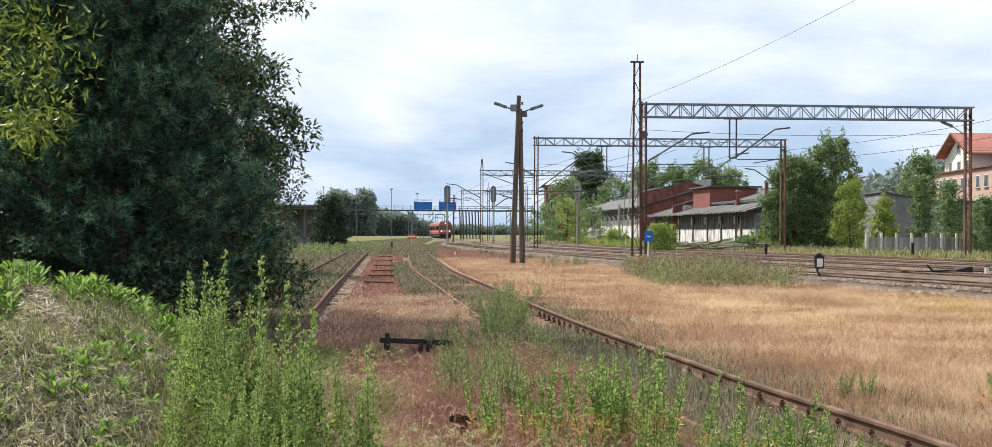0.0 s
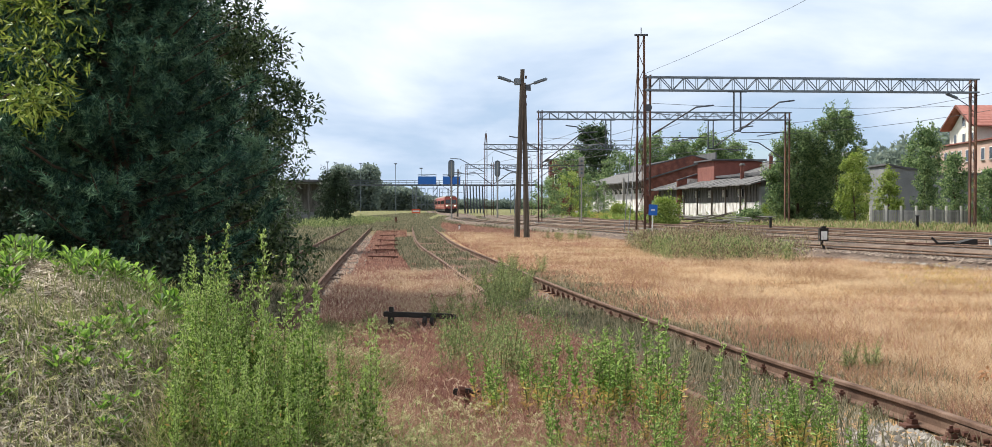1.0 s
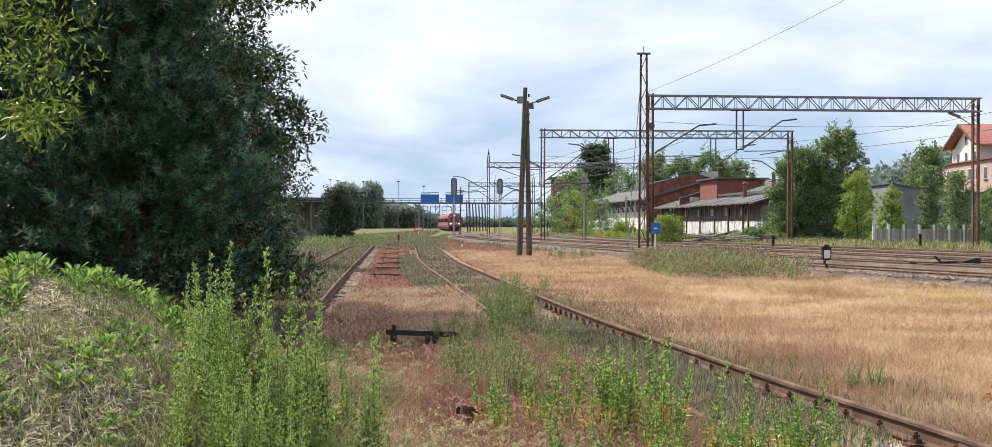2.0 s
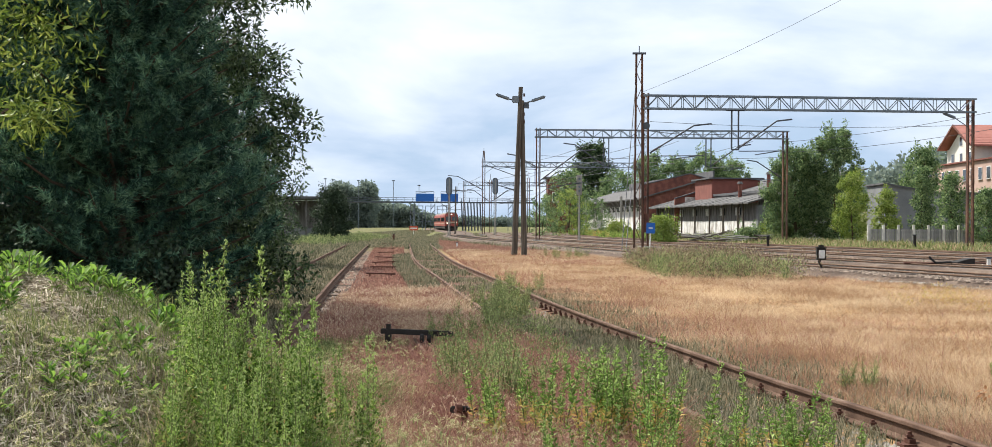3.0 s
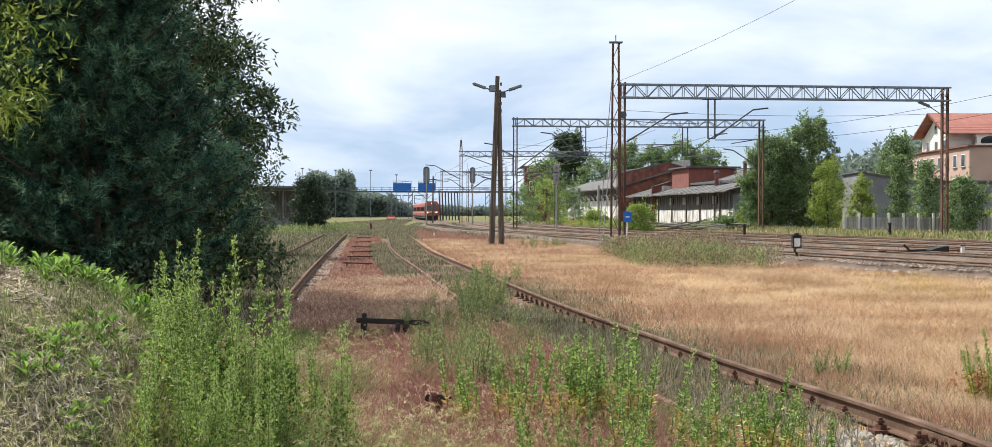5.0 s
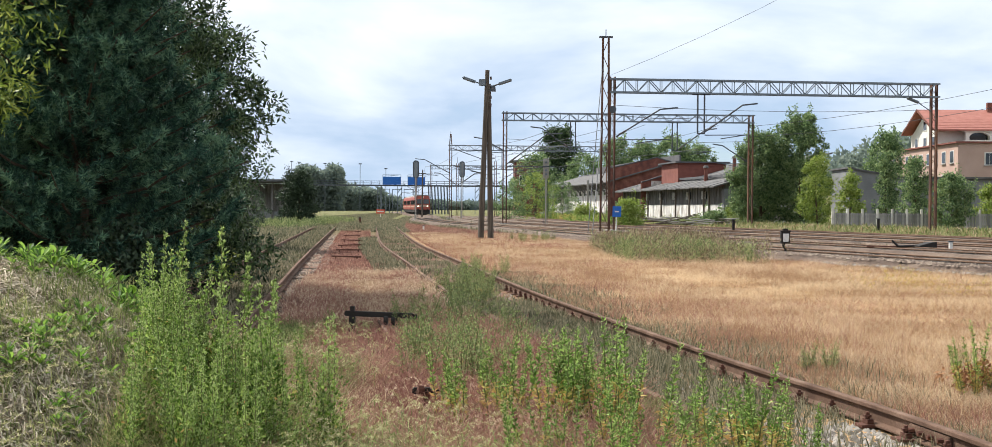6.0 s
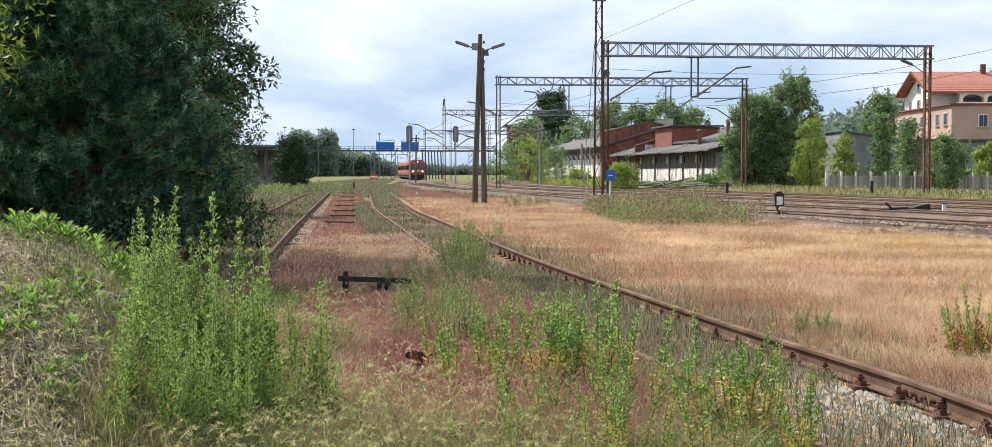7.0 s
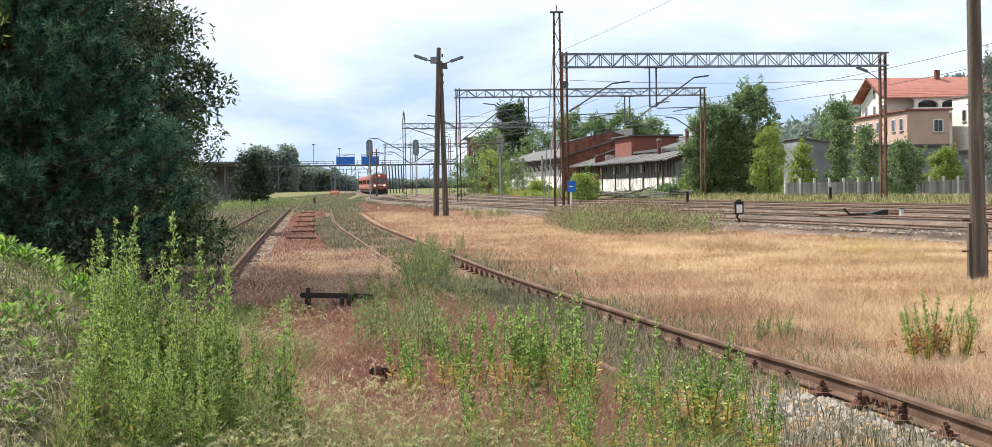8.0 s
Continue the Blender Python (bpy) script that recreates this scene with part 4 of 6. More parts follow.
def warehouse():
    a = math.degrees(math.atan2(50, -4))
    t = thing("warehouse", "Long derelict railway warehouse, white plaster and black timber", "warehouse", pose(24.7, 130, 0.3, 0, 0, a))
    # near wing: plaster plinth, timber above, sloping grey roof
    part("plinth_wall", boxes(((25, -0.2, 0.85), (50, 0.4, 1.9)), ((-0.0, -5, 0.85), (0.4, 9.9, 1.9))), PLASTER, t, "stained white plaster wall")
    part("timber_wall", boxes(((25, -0.28, 2.65), (49.9, 0.2, 1.8)), ((0.05, -5, 2.9), (0.2, 9.7, 2.4))), TIMBER, t, "grey black board wall")
    first = None
    for k in range(46):
        m = pose(0.6 + k * 1.08, -0.14, 2.65)
        if first is None:
            first = part("board_strip", boxes(((0, 0, 0), (0.12, 0.06, 1.75))), TIMBER, t)
            first.matrix_basis = m
        else:
            share(first, m)
    for k, x in enumerate((3.0, 5.0, 11, 17, 24, 31, 38, 45)):
        part("awning_post", bars([((x, 0.55, 0.4), (x, 0.55, 3.4))], 0.16, 0.16), OLDWOOD, t)
    for x in (7.5, 14, 20.5, 27, 34):
        w = part("window", boxes(((x, -0.12, 2.75), (1.9, 0.12, 0.75))), GLASS, t, "row of small dark panes")
        part("mullion", boxes(*[((x - 0.7 + 0.35 * k, -0.05, 2.75), (0.08, 0.05, 0.8)) for k in range(5)]), WHITEPAINT, w)
    n = 26
    for k in range(n):
        bm = bmesh.new()
        x0, x1 = -0.9 + k * 51.5 / n, -0.9 + (k + 1) * 51.5 / n - 0.03
        d = 0.05 * math.sin(k * 2.1) + 0.03 * math.sin(k * 0.7)
        vs = [bm.verts.new(p) for p in ((x0, 1.1 + d, 3.42 + d * 0.5), (x1, 1.1 + d, 3.42 + d * 0.5), (x1, -10.5, 6.75), (x0, -10.5, 6.75))]
        up = [bm.verts.new((v.co.x, v.co.y, v.co.z + 0.13)) for v in vs]
        bm.faces.new(up)
        bm.faces.new(vs[::-1])
        for i in range(4):
            bm.faces.new((vs[i], vs[(i + 1) % 4], up[(i + 1) % 4], up[i]))
        bmesh.ops.recalc_face_normals(bm, faces=bm.faces)
        part("roof_sheet", bm, ROOFGREY, t)
    part("end_pillar", boxes(((-0.3, -0.3, 1.6), (0.7, 0.7, 3.4)), bevel=0.03), GREYWALL, t)
    part("step_roof", boxes(((14, -2.2, 4.75), (24, 0.5, 0.25))), ROOFDARK, t)
    # brick annex on the roof
    an = part("brick_annex", boxes(((30, -4.6, 5.2), (8.5, 5.6, 2.9)), bevel=0.04), BRICKBRIGHT, t, "red brick roof annex")
    part("annex_roof", boxes(((30, -4.6, 6.72), (9.3, 6.4, 0.16))), ROOFDARK, an)
    for x, y, h in ((12.5, -1.6, 1.35), (12.3, -4.6, 1.5), (2.5, -4.2, 1.2)):
        z = 3.55 + (1.1 - y) * 0.287
        c = part("vent_stack", rod(bmesh.new(), (x, y, z - 0.3), (x, y, z + h), 0.22, 0.2, 10), BRICK, t)
        part("vent_cap", rod(bmesh.new(), (x, y, z + h), (x, y, z + h + 0.25), 0.34, 0.2, 10), TIMBER, c)
    # fire walls
    for x, pts in ((35.5, [(0.4, 0), (0.4, 4.5), (-5.4, 6.3), (-12, 6.5), (-12, 0)]), (54.0, [(0.9, 0), (0.9, 6.7), (-5.6, 8.25), (-11.5, 6.6), (-11.5, 0)])):
        bm = bmesh.new()
        a0 = [bm.verts.new((x, y, z)) for y, z in pts]
        b0 = [bm.verts.new((x + 0.45, y, z)) for y, z in pts]
        bm.faces.new(a0)
        bm.faces.new(b0[::-1])
        k = len(pts)
        for i in range(k):
            bm.faces.new((a0[i], b0[i], b0[(i + 1) % k], a0[(i + 1) % k]))
        bmesh.ops.recalc_face_normals(bm, faces=bm.faces)
        w = part("fire_wall", bm, BRICK, t, "blackened red brick gable")
        cop = bmesh.new()
        for (y0, z0), (y1, z1) in zip(pts[1:-2], pts[2:-1]):
            bar(cop, (x + 0.22, y0, z0 + 0.06), (x + 0.22, y1, z1 + 0.06), 0.6, 0.14)
        part("coping", cop, ROOFDARK, w)
    part("plaster_patch", boxes(((35.47, -1.9, 4.3), (0.03, 2.2, 0.9))), PLASTER, t)
    # far wing with a bracketed canopy
    part("far_wall", boxes(((86, -0.2, 2.4), (63, 0.4, 5.0)), ((117.5, -6, 3), (0.4, 11.5, 6))), PLASTER, t, "sunlit white plaster wall")
    part("far_upper_wall", boxes(((86, -0.05, 4.55), (63, 0.16, 1.0))), TIMBER, t)
    for k in range(20):
        bm = bmesh.new()
        x0, x1 = 53.5 + k * 3.25, 53.5 + (k + 1) * 3.25 - 0.05
        vs = [bm.verts.new(p) for p in ((x0, 1.5, 4.75), (x1, 1.5, 4.75), (x1, -6, 7.0), (x0, -6, 7.0))]
        up = [bm.verts.new((v.co.x, v.co.y, v.co.z + 0.18)) for v in vs]
        bm.faces.new(up)
        bm.faces.new(vs[::-1])
        for i in range(4):
            bm.faces.new((vs[i], vs[(i + 1) % 4], up[(i + 1) % 4], up[i]))
        bmesh.ops.recalc_face_normals(bm, faces=bm.faces)
        part("roof_sheet", bm, ROOFGREY, t)
    part("ridge", bars([((53.5, -6, 7.15), (118, -6, 7.15))], 0.5, 0.2), ROOFDARK, t)
    part("back_roof", bars([((53.5, -8.7, 6.2), (118, -8.7, 6.2))], 0.2, 5.0), ROOFDARK, t)
    first = None
    for k in range(15):
        m = pose(56 + k * 4.2, 0.1, 3.3)
        if first is None:
            first = part("canopy_strut", bars([((0, 0, 0), (0, 1.3, 1.4))], 0.16, 0.16), TIMBER, t)
            first.matrix_basis = m
        else:
            share(first, m)
    first = None
    for k in range(14):
        m = pose(58 + k * 4.2, 0.03, 3.6)
        if first is None:
            first = part("window", boxes(((0, 0, 0), (1.0, 0.08, 0.7)), bevel=0.01), GLASS, t)
            first.matrix_basis = m
        else:
            share(first, m)
    for x in (66, 84, 101):
        part("canopy_post", boxes(((x, 1.75, 2.6), (0.3, 0.3, 5.6)), bevel=0.02), CONCRETE, t)
    part("loading_ramp", boxes(((86, 0.9, 0.25), (63, 1.8, 0.7)), bevel=0.03), CONCRETE, t)


warehouse()


def block(name, label, cat, m, size, wall, roof, windows, glass=GLASS, eave=0.25, group=""):
    """A flat-roofed block whose windows are sunk between frames; windows: (face, u, z, w, h)."""
    t = thing(name, label, cat, m, group)
    sx, sy, sz = size
    part("wall", boxes(((0, 0, sz / 2), (sx, sy, sz)), bevel=0.04), wall, t)
    part("roof", boxes(((0, 0, sz + 0.12), (sx + 2 * eave, sy + 2 * eave, 0.24)), bevel=0.03), roof, t)
    for face, u, z, w, h in windows:
        rz = {"front": 0, "left": -90}[face]
        d = sy / 2 if face == "front" else sx / 2
        m2 = pose(0, 0, 0, 0, 0, rz) @ pose(u, -d, z)
        f = part("window", boxes(((0, -0.02, 0), (w + 0.22, 0.08, h + 0.22))), WHITEPAINT, t)
        f.matrix_basis = m2
        part("pane", boxes(((-w / 4, -0.07, 0), (w / 2 - 0.05, 0.03, h)), ((w / 4, -0.07, 0), (w / 2 - 0.05, 0.03, h))), glass, f)
        part("sill", boxes(((0, -0.12, -h / 2 - 0.14), (w + 0.4, 0.24, 0.08))), CONCRETE, f)
    return t


# the salmon-pink block below the red-roofed house
block("pink_building", "Salmon-pink flat-roofed building with a row of windows", "building", pose(73.0, 207.5, 0, 0, 0, -2.4), (6.0, 35, 11.2), PINK, BRICKBRIGHT,
      [("left", -15.2 + k * 3.75, 9.35, 1.5, 1.6) for k in range(9)] + [("left", -15.2 + k * 3.75, 6.0, 1.5, 1.6) for k in range(9)] + [("front", 1.4, 9.0, 1.2, 1.6)], eave=0.4)
block("beige_building", "Small beige building with balcony and plain windows", "building", pose(80.2, 190, 0), (5.4, 9, 13.0), CREAM, ROOFGREY,
      [("front", -1.5, 7.3, 1.1, 1.4), ("front", 0.9, 10.6, 1.2, 1.5), ("front", 0.9, 7.3, 1.2, 1.5), ("left", 0.0, 10.4, 1.2, 1.5)])


def sloping_shed():
    t = thing("grey_building", "Grey cement-rendered shed with a slanting roof edge", "shed", pose(46.2, 155, 0, 0, 0, -4))
    part("wall", prism(bmesh.new(), [(-3.2, 0), (5.6, 0), (5.6, 4.75), (-3.2, 6.25)], -5, 5), GREYWALL, t)
    part("roof", prism(bmesh.new(), [(-3.45, 6.27), (5.85, 4.68), (5.85, 4.86), (-3.45, 6.45)], -5.2, 5.2), ROOFDARK, t)
    f = part("window", boxes(((1.2, -5.03, 3.45), (1.5, 0.08, 1.25))), GREYWALL, t)
    part("pane", boxes(((0.85, -5.09, 3.45), (0.62, 0.05, 1.05)), ((1.55, -5.09, 3.45), (0.62, 0.05, 1.05))), GLASS, f)
    part("sill", boxes(((1.2, -5.15, 2.78), (1.7, 0.25, 0.08))), CONCRETE, f)
    part("downpipe", rods([((-3.0, -5.1, 0.2), (-3.0, -5.1, 6.1))], 0.07), STEELDARK, t)


sloping_shed()
block("grey_building", "Low grey flat-roofed workshop behind the pale fence", "shed", pose(53.5, 156, 0, 0, 0, -4), (12.0, 10, 5.2), GREYWALL, ROOFGREY, [("front", -3.5, 3.0, 1.1, 1.1), ("front", 2.5, 3.0, 1.1, 1.1)], eave=0.5)
block("grey_building", "Pale grey garage with flat roof behind trees", "shed", pose(69.0, 160, 0, 0, 0, -4), (15.0, 9, 4.6), GREYWALL, ROOFGREY, [("front", -3.5, 2.6, 1.1, 1.1)], eave=0.5)
block("station_building", "Brick station building with a grey roof among trees", "building", pose(12.4, 262, 0), (6.0, 9, 10.4), BRICK, ROOFGREY, [("front", -1.6, 6.8, 1.0, 1.7), ("front", 1.6, 6.8, 1.0, 1.7)], eave=0.7)


block("far_house", "Distant grey house with a dark roof", "house", pose(41.0, 205, 0), (7, 7, 8.0), GREYWALL, ROOFDARK, [("front", 1.0, 6.0, 1.0, 1.2)], eave=0.5)
block("far_house", "Distant pale house with a rusty roof on the slope", "house", pose(63.0, 262, 0), (9, 8, 10.6), CREAM, BRICK, [("front", -2.0, 8.2, 1.1, 1.3), ("front", 1.5, 8.2, 1.1, 1.3)], eave=0.6)


def red_roof_house():
    t = thing("house", "White house with a red tiled roof and arched loggia", "house", pose(70.2, 200, 0, 0, 0, -1.0))
    W, D, ze, zr = 24.0, 14.0, 13.6, 16.9
    part("wall", boxes(((W / 2, D / 2 + 0.9, ze / 2), (W, D - 1.8, ze))), CREAM, t)
    for x in (0.0, W - 0.3):
        bm = bmesh.new()
        a0 = [bm.verts.new((x, y, z)) for y, z in ((0.9, ze), (D - 0.9, ze), (D / 2, zr - 0.3))]
        b0 = [bm.verts.new((x + 0.3, v.co.y, v.co.z)) for v in a0]
        bm.faces.new(a0)
        bm.faces.new(b0[::-1])
        for i in range(3):
            bm.faces.new((a0[i], b0[i], b0[(i + 1) % 3], a0[(i + 1) % 3]))
        bmesh.ops.recalc_face_normals(bm, faces=bm.faces)
        part("gable", bm, CREAM, t)
    bm = bmesh.new()
    for s in (0, 1):
        y0, y1 = (-0.5, D / 2) if s == 0 else (D + 0.5, D / 2)
        vs = [bm.verts.new(p) for p in ((-1.3, y0, ze - 0.1), (W + 1, y0, ze - 0.1), (W + 1, y1, zr), (-1.3, y1, zr))]
        up = [bm.verts.new((v.co.x, v.co.y, v.co.z + 0.22)) for v in vs]
        bm.faces.new(vs)
        bm.faces.new(up[::-1])
        for i in range(4):
            bm.faces.new((vs[i], up[i], up[(i + 1) % 4], vs[(i + 1) % 4]))
    bmesh.ops.recalc_face_normals(bm, faces=bm.faces)
    r = part("roof", bm, REDTILE, t)
    rows = bmesh.new()
    for k in range(1, 12):
        f = k / 12
        bar(rows, (-1.3, -0.5 + f * (D / 2 + 0.5), ze + 0.14 + f * (zr - ze)), (W + 1, -0.5 + f * (D / 2 + 0.5), ze + 0.14 + f * (zr - ze)), 0.06, 0.05)
    part("tile_course", rows, REDTILE, r)
    part("chimney", boxes(((9.5, 6.4, zr + 0.4), (0.7, 0.7, 1.8)), bevel=0.03), BRICK, r)
    # loggia: deep dark arches between piers
    lg = part("loggia", boxes(((W / 2 + 1.5, 0.35, 11.7), (W - 4, 1.0, 0.9)), ((W / 2 + 1.5, 0.35, 13.45), (W - 4, 1.0, 0.3))), CREAM, t, "white arched loggia")
    for k in range(6):
        x = 4.0 + k * 3.6
        part("pier", boxes(((x, 0.35, 12.6), (0.55, 0.9, 1.5)), bevel=0.02), CREAM, lg)
        if k < 5:
            bm = bmesh.new()
            n = 14
            top = [(x + 0.27 + 3.06 * i / n, 13.3) for i in range(n + 1)]
            low = [(x + 1.8 + 1.53 * math.cos(math.pi - math.pi * i / n), 12.55 + 0.72 * math.sin(math.pi * i / n)) for i in range(n + 1)]
            for i in range(n):
                q = [bm.verts.new((px, 0.0, pz)) for px, pz in (low[i], low[i + 1], top[i + 1], top[i])]
                bm.faces.new(q)
                q2 = [bm.verts.new((px, dy, pz)) for px, pz, dy in ((low[i][0], low[i][1], 0.0), (low[i + 1][0], low[i + 1][1], 0.0), (low[i + 1][0], low[i + 1][1], 0.8), (low[i][0], low[i][1], 0.8))]
                bm.faces.new(q2)
            part("arch", bm, CREAM, lg)
            part("pane", boxes(((x + 1.8, 0.86, 12.75), (2.9, 0.05, 1.2))), GLASS, lg)
    for k, (y, z, w, h) in enumerate(((3.0, 12.0, 1.1, 1.5), (7.0, 12.0, 1.1, 1.5), (11.0, 12.0, 1.1, 1.5), (7.0, 14.6, 1.2, 1.3))):
        f = part("window", boxes(((-0.03, y, z), (0.1, w + 0.25, h + 0.25))), WHITEPAINT, t)
        part("pane", boxes(((-0.09, y, z), (0.03, w, h))), GLASS, f)
    part("bargeboard", bars([((-1.35, -0.5, ze), (-1.35, D / 2, zr + 0.12)), ((-1.35, D + 0.5, ze), (-1.35, D / 2, zr + 0.12))], 0.1, 0.3), BRICK, r)


red_roof_house()


def fence():
    t = thing("fence", "Low concrete slat fence with pale posts beside the tracks", "fence")
    p = s = rl = None
    n = 36
    for k in range(n + 1):
        x = 28.4 + k * 1.2
        y = 104.0 + (x - 24) * 0.12
        z = float(gz(x, y))
        m = pose(x, y, z, 0, 0, 6.8)
        if p is None:
            p = part("post", boxes(((0, 0, 0.72), (0.16, 0.16, 1.5)), bevel=0.02), FENCE, t)
            p.matrix_basis = m
            rl = part("fence_rail", boxes(((0.6, 0.02, 0.35), (1.2, 0.06, 0.08))), FENCE, t)
            rl.matrix_basis = m
            share(rl, m @ pose(0, 0, 0.7))
        else:
            share(p, m)
            share(rl, m)
            share(rl, m @ pose(0, 0, 0.7))
        if k < n:
            for q in range(7):
                m2 = m @ pose(0.15 + 0.15 * q, -0.03, 0.012 * ((q * 7 + k * 3) % 4))
                if s is None:
                    s = part("slat", boxes(((0, 0, 0.58), (0.125, 0.035, 1.08)), bevel=0.01), FENCESLAT, t)
                    s.matrix_basis = m2
                else:
                    share(s, m2)


fence()


def left_shed():
    t = thing("shed", "Dark open-sided shed with a flat roof behind the tree", "shed", pose(-18.1, 125, 0.2))
    part("roof", boxes(((0, 0, 3.7), (5.4, 8, 0.22)), bevel=0.03), ROOFDARK, t)
    part("wall", boxes(((-0.6, 3.5, 1.8), (4.6, 0.2, 3.5))), TIMBER, t)
    part("plinth", boxes(((0.3, -3.2, 0.5), (3.6, 0.2, 0.9))), GREYWALL, t)
    for x in (-2.4, -0.2, 1.0, 2.2):
        part("post", bars([((x, -3.4, 0), (x, -3.4, 3.6))], 0.14, 0.14), TIMBER, t)
    part("pipe", rods([((-1.3, -3.6, 3.7), (-1.3, -3.6, 6.6))], 0.06), STEELGREY, t)


left_shed()

# ---- vegetation materials ----
# tuft-sized noise paints sunlit tufts and shaded gaps into the needle colour
NEEDLE = material("blue_green_needles", [(0.011, 0.038, 0.026), (0.045, 0.12, 0.082), (0.20, 0.34, 0.20)], 2.2, 0.6, fine=11.0, island=0.22, leaf=0.32, spread=(0.41, 0.62))
LEAFDARK = material("dark_green_leaf", [(0.020, 0.042, 0.018), (0.045, 0.082, 0.032), (0.10, 0.15, 0.06)], 1.2, 0.5, island=0.6, leaf=0.25)
# darker copy of the dark green leaf, with tree shade put into the colour
LEAFSHADED = material("deep_shadowy_leaf", [(0.012, 0.024, 0.012), (0.028, 0.05, 0.024), (0.06, 0.09, 0.045)], 1.2, 0.6, island=0.6, leaf=0.15)
LEAFYELLOW = material("yellow_green_leaf", [(0.085, 0.14, 0.022), (0.19, 0.27, 0.045), (0.34, 0.40, 0.085)], 1.2, 0.5, island=0.6, leaf=0.35)
LEAFMID = material("mid_green_leaf", [(0.06, 0.11, 0.045), (0.14, 0.22, 0.085), (0.27, 0.35, 0.15)], 0.9, 0.55, island=0.6, leaf=0.45)
LEAFLIGHT = material("light_green_leaf", [(0.11, 0.17, 0.025), (0.21, 0.29, 0.05), (0.33, 0.39, 0.10)], 0.9, 0.5, island=0.6, leaf=0.42)
# distance haze is put into this leaf colour: paler, bluer, low contrast
LEAFHAZE = material("far_green_leaf", [(0.125, 0.165, 0.15), (0.17, 0.215, 0.18), (0.21, 0.255, 0.20)], 0.15, 0.7, island=0.5, leaf=0.5)
WEEDGREEN = material("weed_green", [(0.065, 0.125, 0.018), (0.165, 0.275, 0.042), (0.35, 0.46, 0.12)], 2.0, 0.6, island=0.7, leaf=0.4)
WEEDGREY = material("grey_green_weed", [(0.09, 0.13, 0.045), (0.18, 0.235, 0.085), (0.34, 0.37, 0.17)], 2.0, 0.7, island=0.7, leaf=0.3)
BROWNWEED = material("brown_seeding_weed", [(0.10, 0.075, 0.045), (0.20, 0.155, 0.095), (0.34, 0.28, 0.18)], 2.0, 0.8, island=0.7, leaf=0.3)
WEEDBRIGHT = material("bright_weed_green", [(0.09, 0.17, 0.028), (0.19, 0.33, 0.055), (0.38, 0.52, 0.15)], 2.0, 0.6, island=0.7, leaf=0.38)
WEEDSEED = material("pale_green_seed_spike", [(0.13, 0.20, 0.05), (0.24, 0.35, 0.10), (0.42, 0.50, 0.20)], 2.0, 0.7, island=0.7, leaf=0.3)
WEEDYELLOW = material("yellowing_weed_leaf", [(0.36, 0.32, 0.08), (0.55, 0.46, 0.15), (0.55, 0.34, 0.12)], 2.0, 0.7, island=0.9, leaf=0.35)
WEEDORANGE = material("orange_withered_leaf", [(0.22, 0.10, 0.05), (0.36, 0.19, 0.09)], 2.0, 0.7, island=0.9, leaf=0.3)
BROADLEAF = material("bright_broad_leaf", [(0.05, 0.11, 0.018), (0.125, 0.24, 0.035), (0.24, 0.38, 0.07)], 2.0, 0.6, island=0.8, leaf=0.42, spec=0.2)
GRASSTAN = material("dry_tan_grass", [(0.25, 0.15, 0.085), (0.42, 0.295, 0.18), (0.62, 0.49, 0.33)], 0.45, 0.8, fine=3.0, island=0.28, leaf=0.45, spread=(0.39, 0.60))
GRASSRED = material("reddish_dry_grass", [(0.17, 0.075, 0.060), (0.29, 0.138, 0.105), (0.46, 0.275, 0.205)], 0.8, 0.8, fine=5.0, island=0.5, leaf=0.26)
GRASSGREEN = material("grey_green_grass", [(0.08, 0.085, 0.047), (0.165, 0.16, 0.095), (0.30, 0.27, 0.18)], 0.8, 0.8, island=0.75, leaf=0.3)
GRASSFRESH = material("fresh_green_grass", [(0.09, 0.12, 0.032), (0.17, 0.21, 0.065), (0.32, 0.33, 0.14)], 0.8, 0.7, island=0.75, leaf=0.3)
FOXHEAD = material("pale_yellow_green_bristles", [(0.30, 0.30, 0.12), (0.46, 0.44, 0.22), (0.62, 0.56, 0.34)], 2.0, 0.8, island=0.6, leaf=0.4)
FOXDRY = material("straw_bristles", [(0.36, 0.24, 0.15), (0.55, 0.40, 0.27), (0.68, 0.54, 0.40)], 2.0, 0.8, island=0.6, leaf=0.4)
STRAW = material("bleached_straw", [(0.20, 0.16, 0.11), (0.37, 0.31, 0.225), (0.56, 0.49, 0.38)], 1.2, 0.9, island=0.8, leaf=0.15)
BARK = material("brown_bark", [(0.05, 0.032, 0.022), (0.11, 0.075, 0.052)], 4, 0.95, 0.6, 30, stretch=(3, 3, 0.5))
STEM = material("green_brown_stem", [(0.09, 0.10, 0.035), (0.17, 0.17, 0.07)], 4, 0.8)
RS = np.random.RandomState


def unit(v):
    return v / np.maximum(np.linalg.norm(v, axis=-1, keepdims=True), 1e-9)


def leaf_quads(pos, axis, length, width, r, fold=0.18):
    """Pointed leaves as bent diamonds: base, side, tip, side."""
    n = len(pos)
    side = unit(np.cross(axis, unit(r.normal(size=(n, 3)))))
    nor = np.cross(side, axis)
    L, W = np.broadcast_to(np.asarray(length, float), n)[:, None], np.broadcast_to(np.asarray(width, float), n)[:, None]
    mid = pos + axis * L * 0.42 + nor * L * fold * 0.5
    return np.stack([pos, mid + side * W / 2, pos + axis * L, mid - side * W / 2], 1)


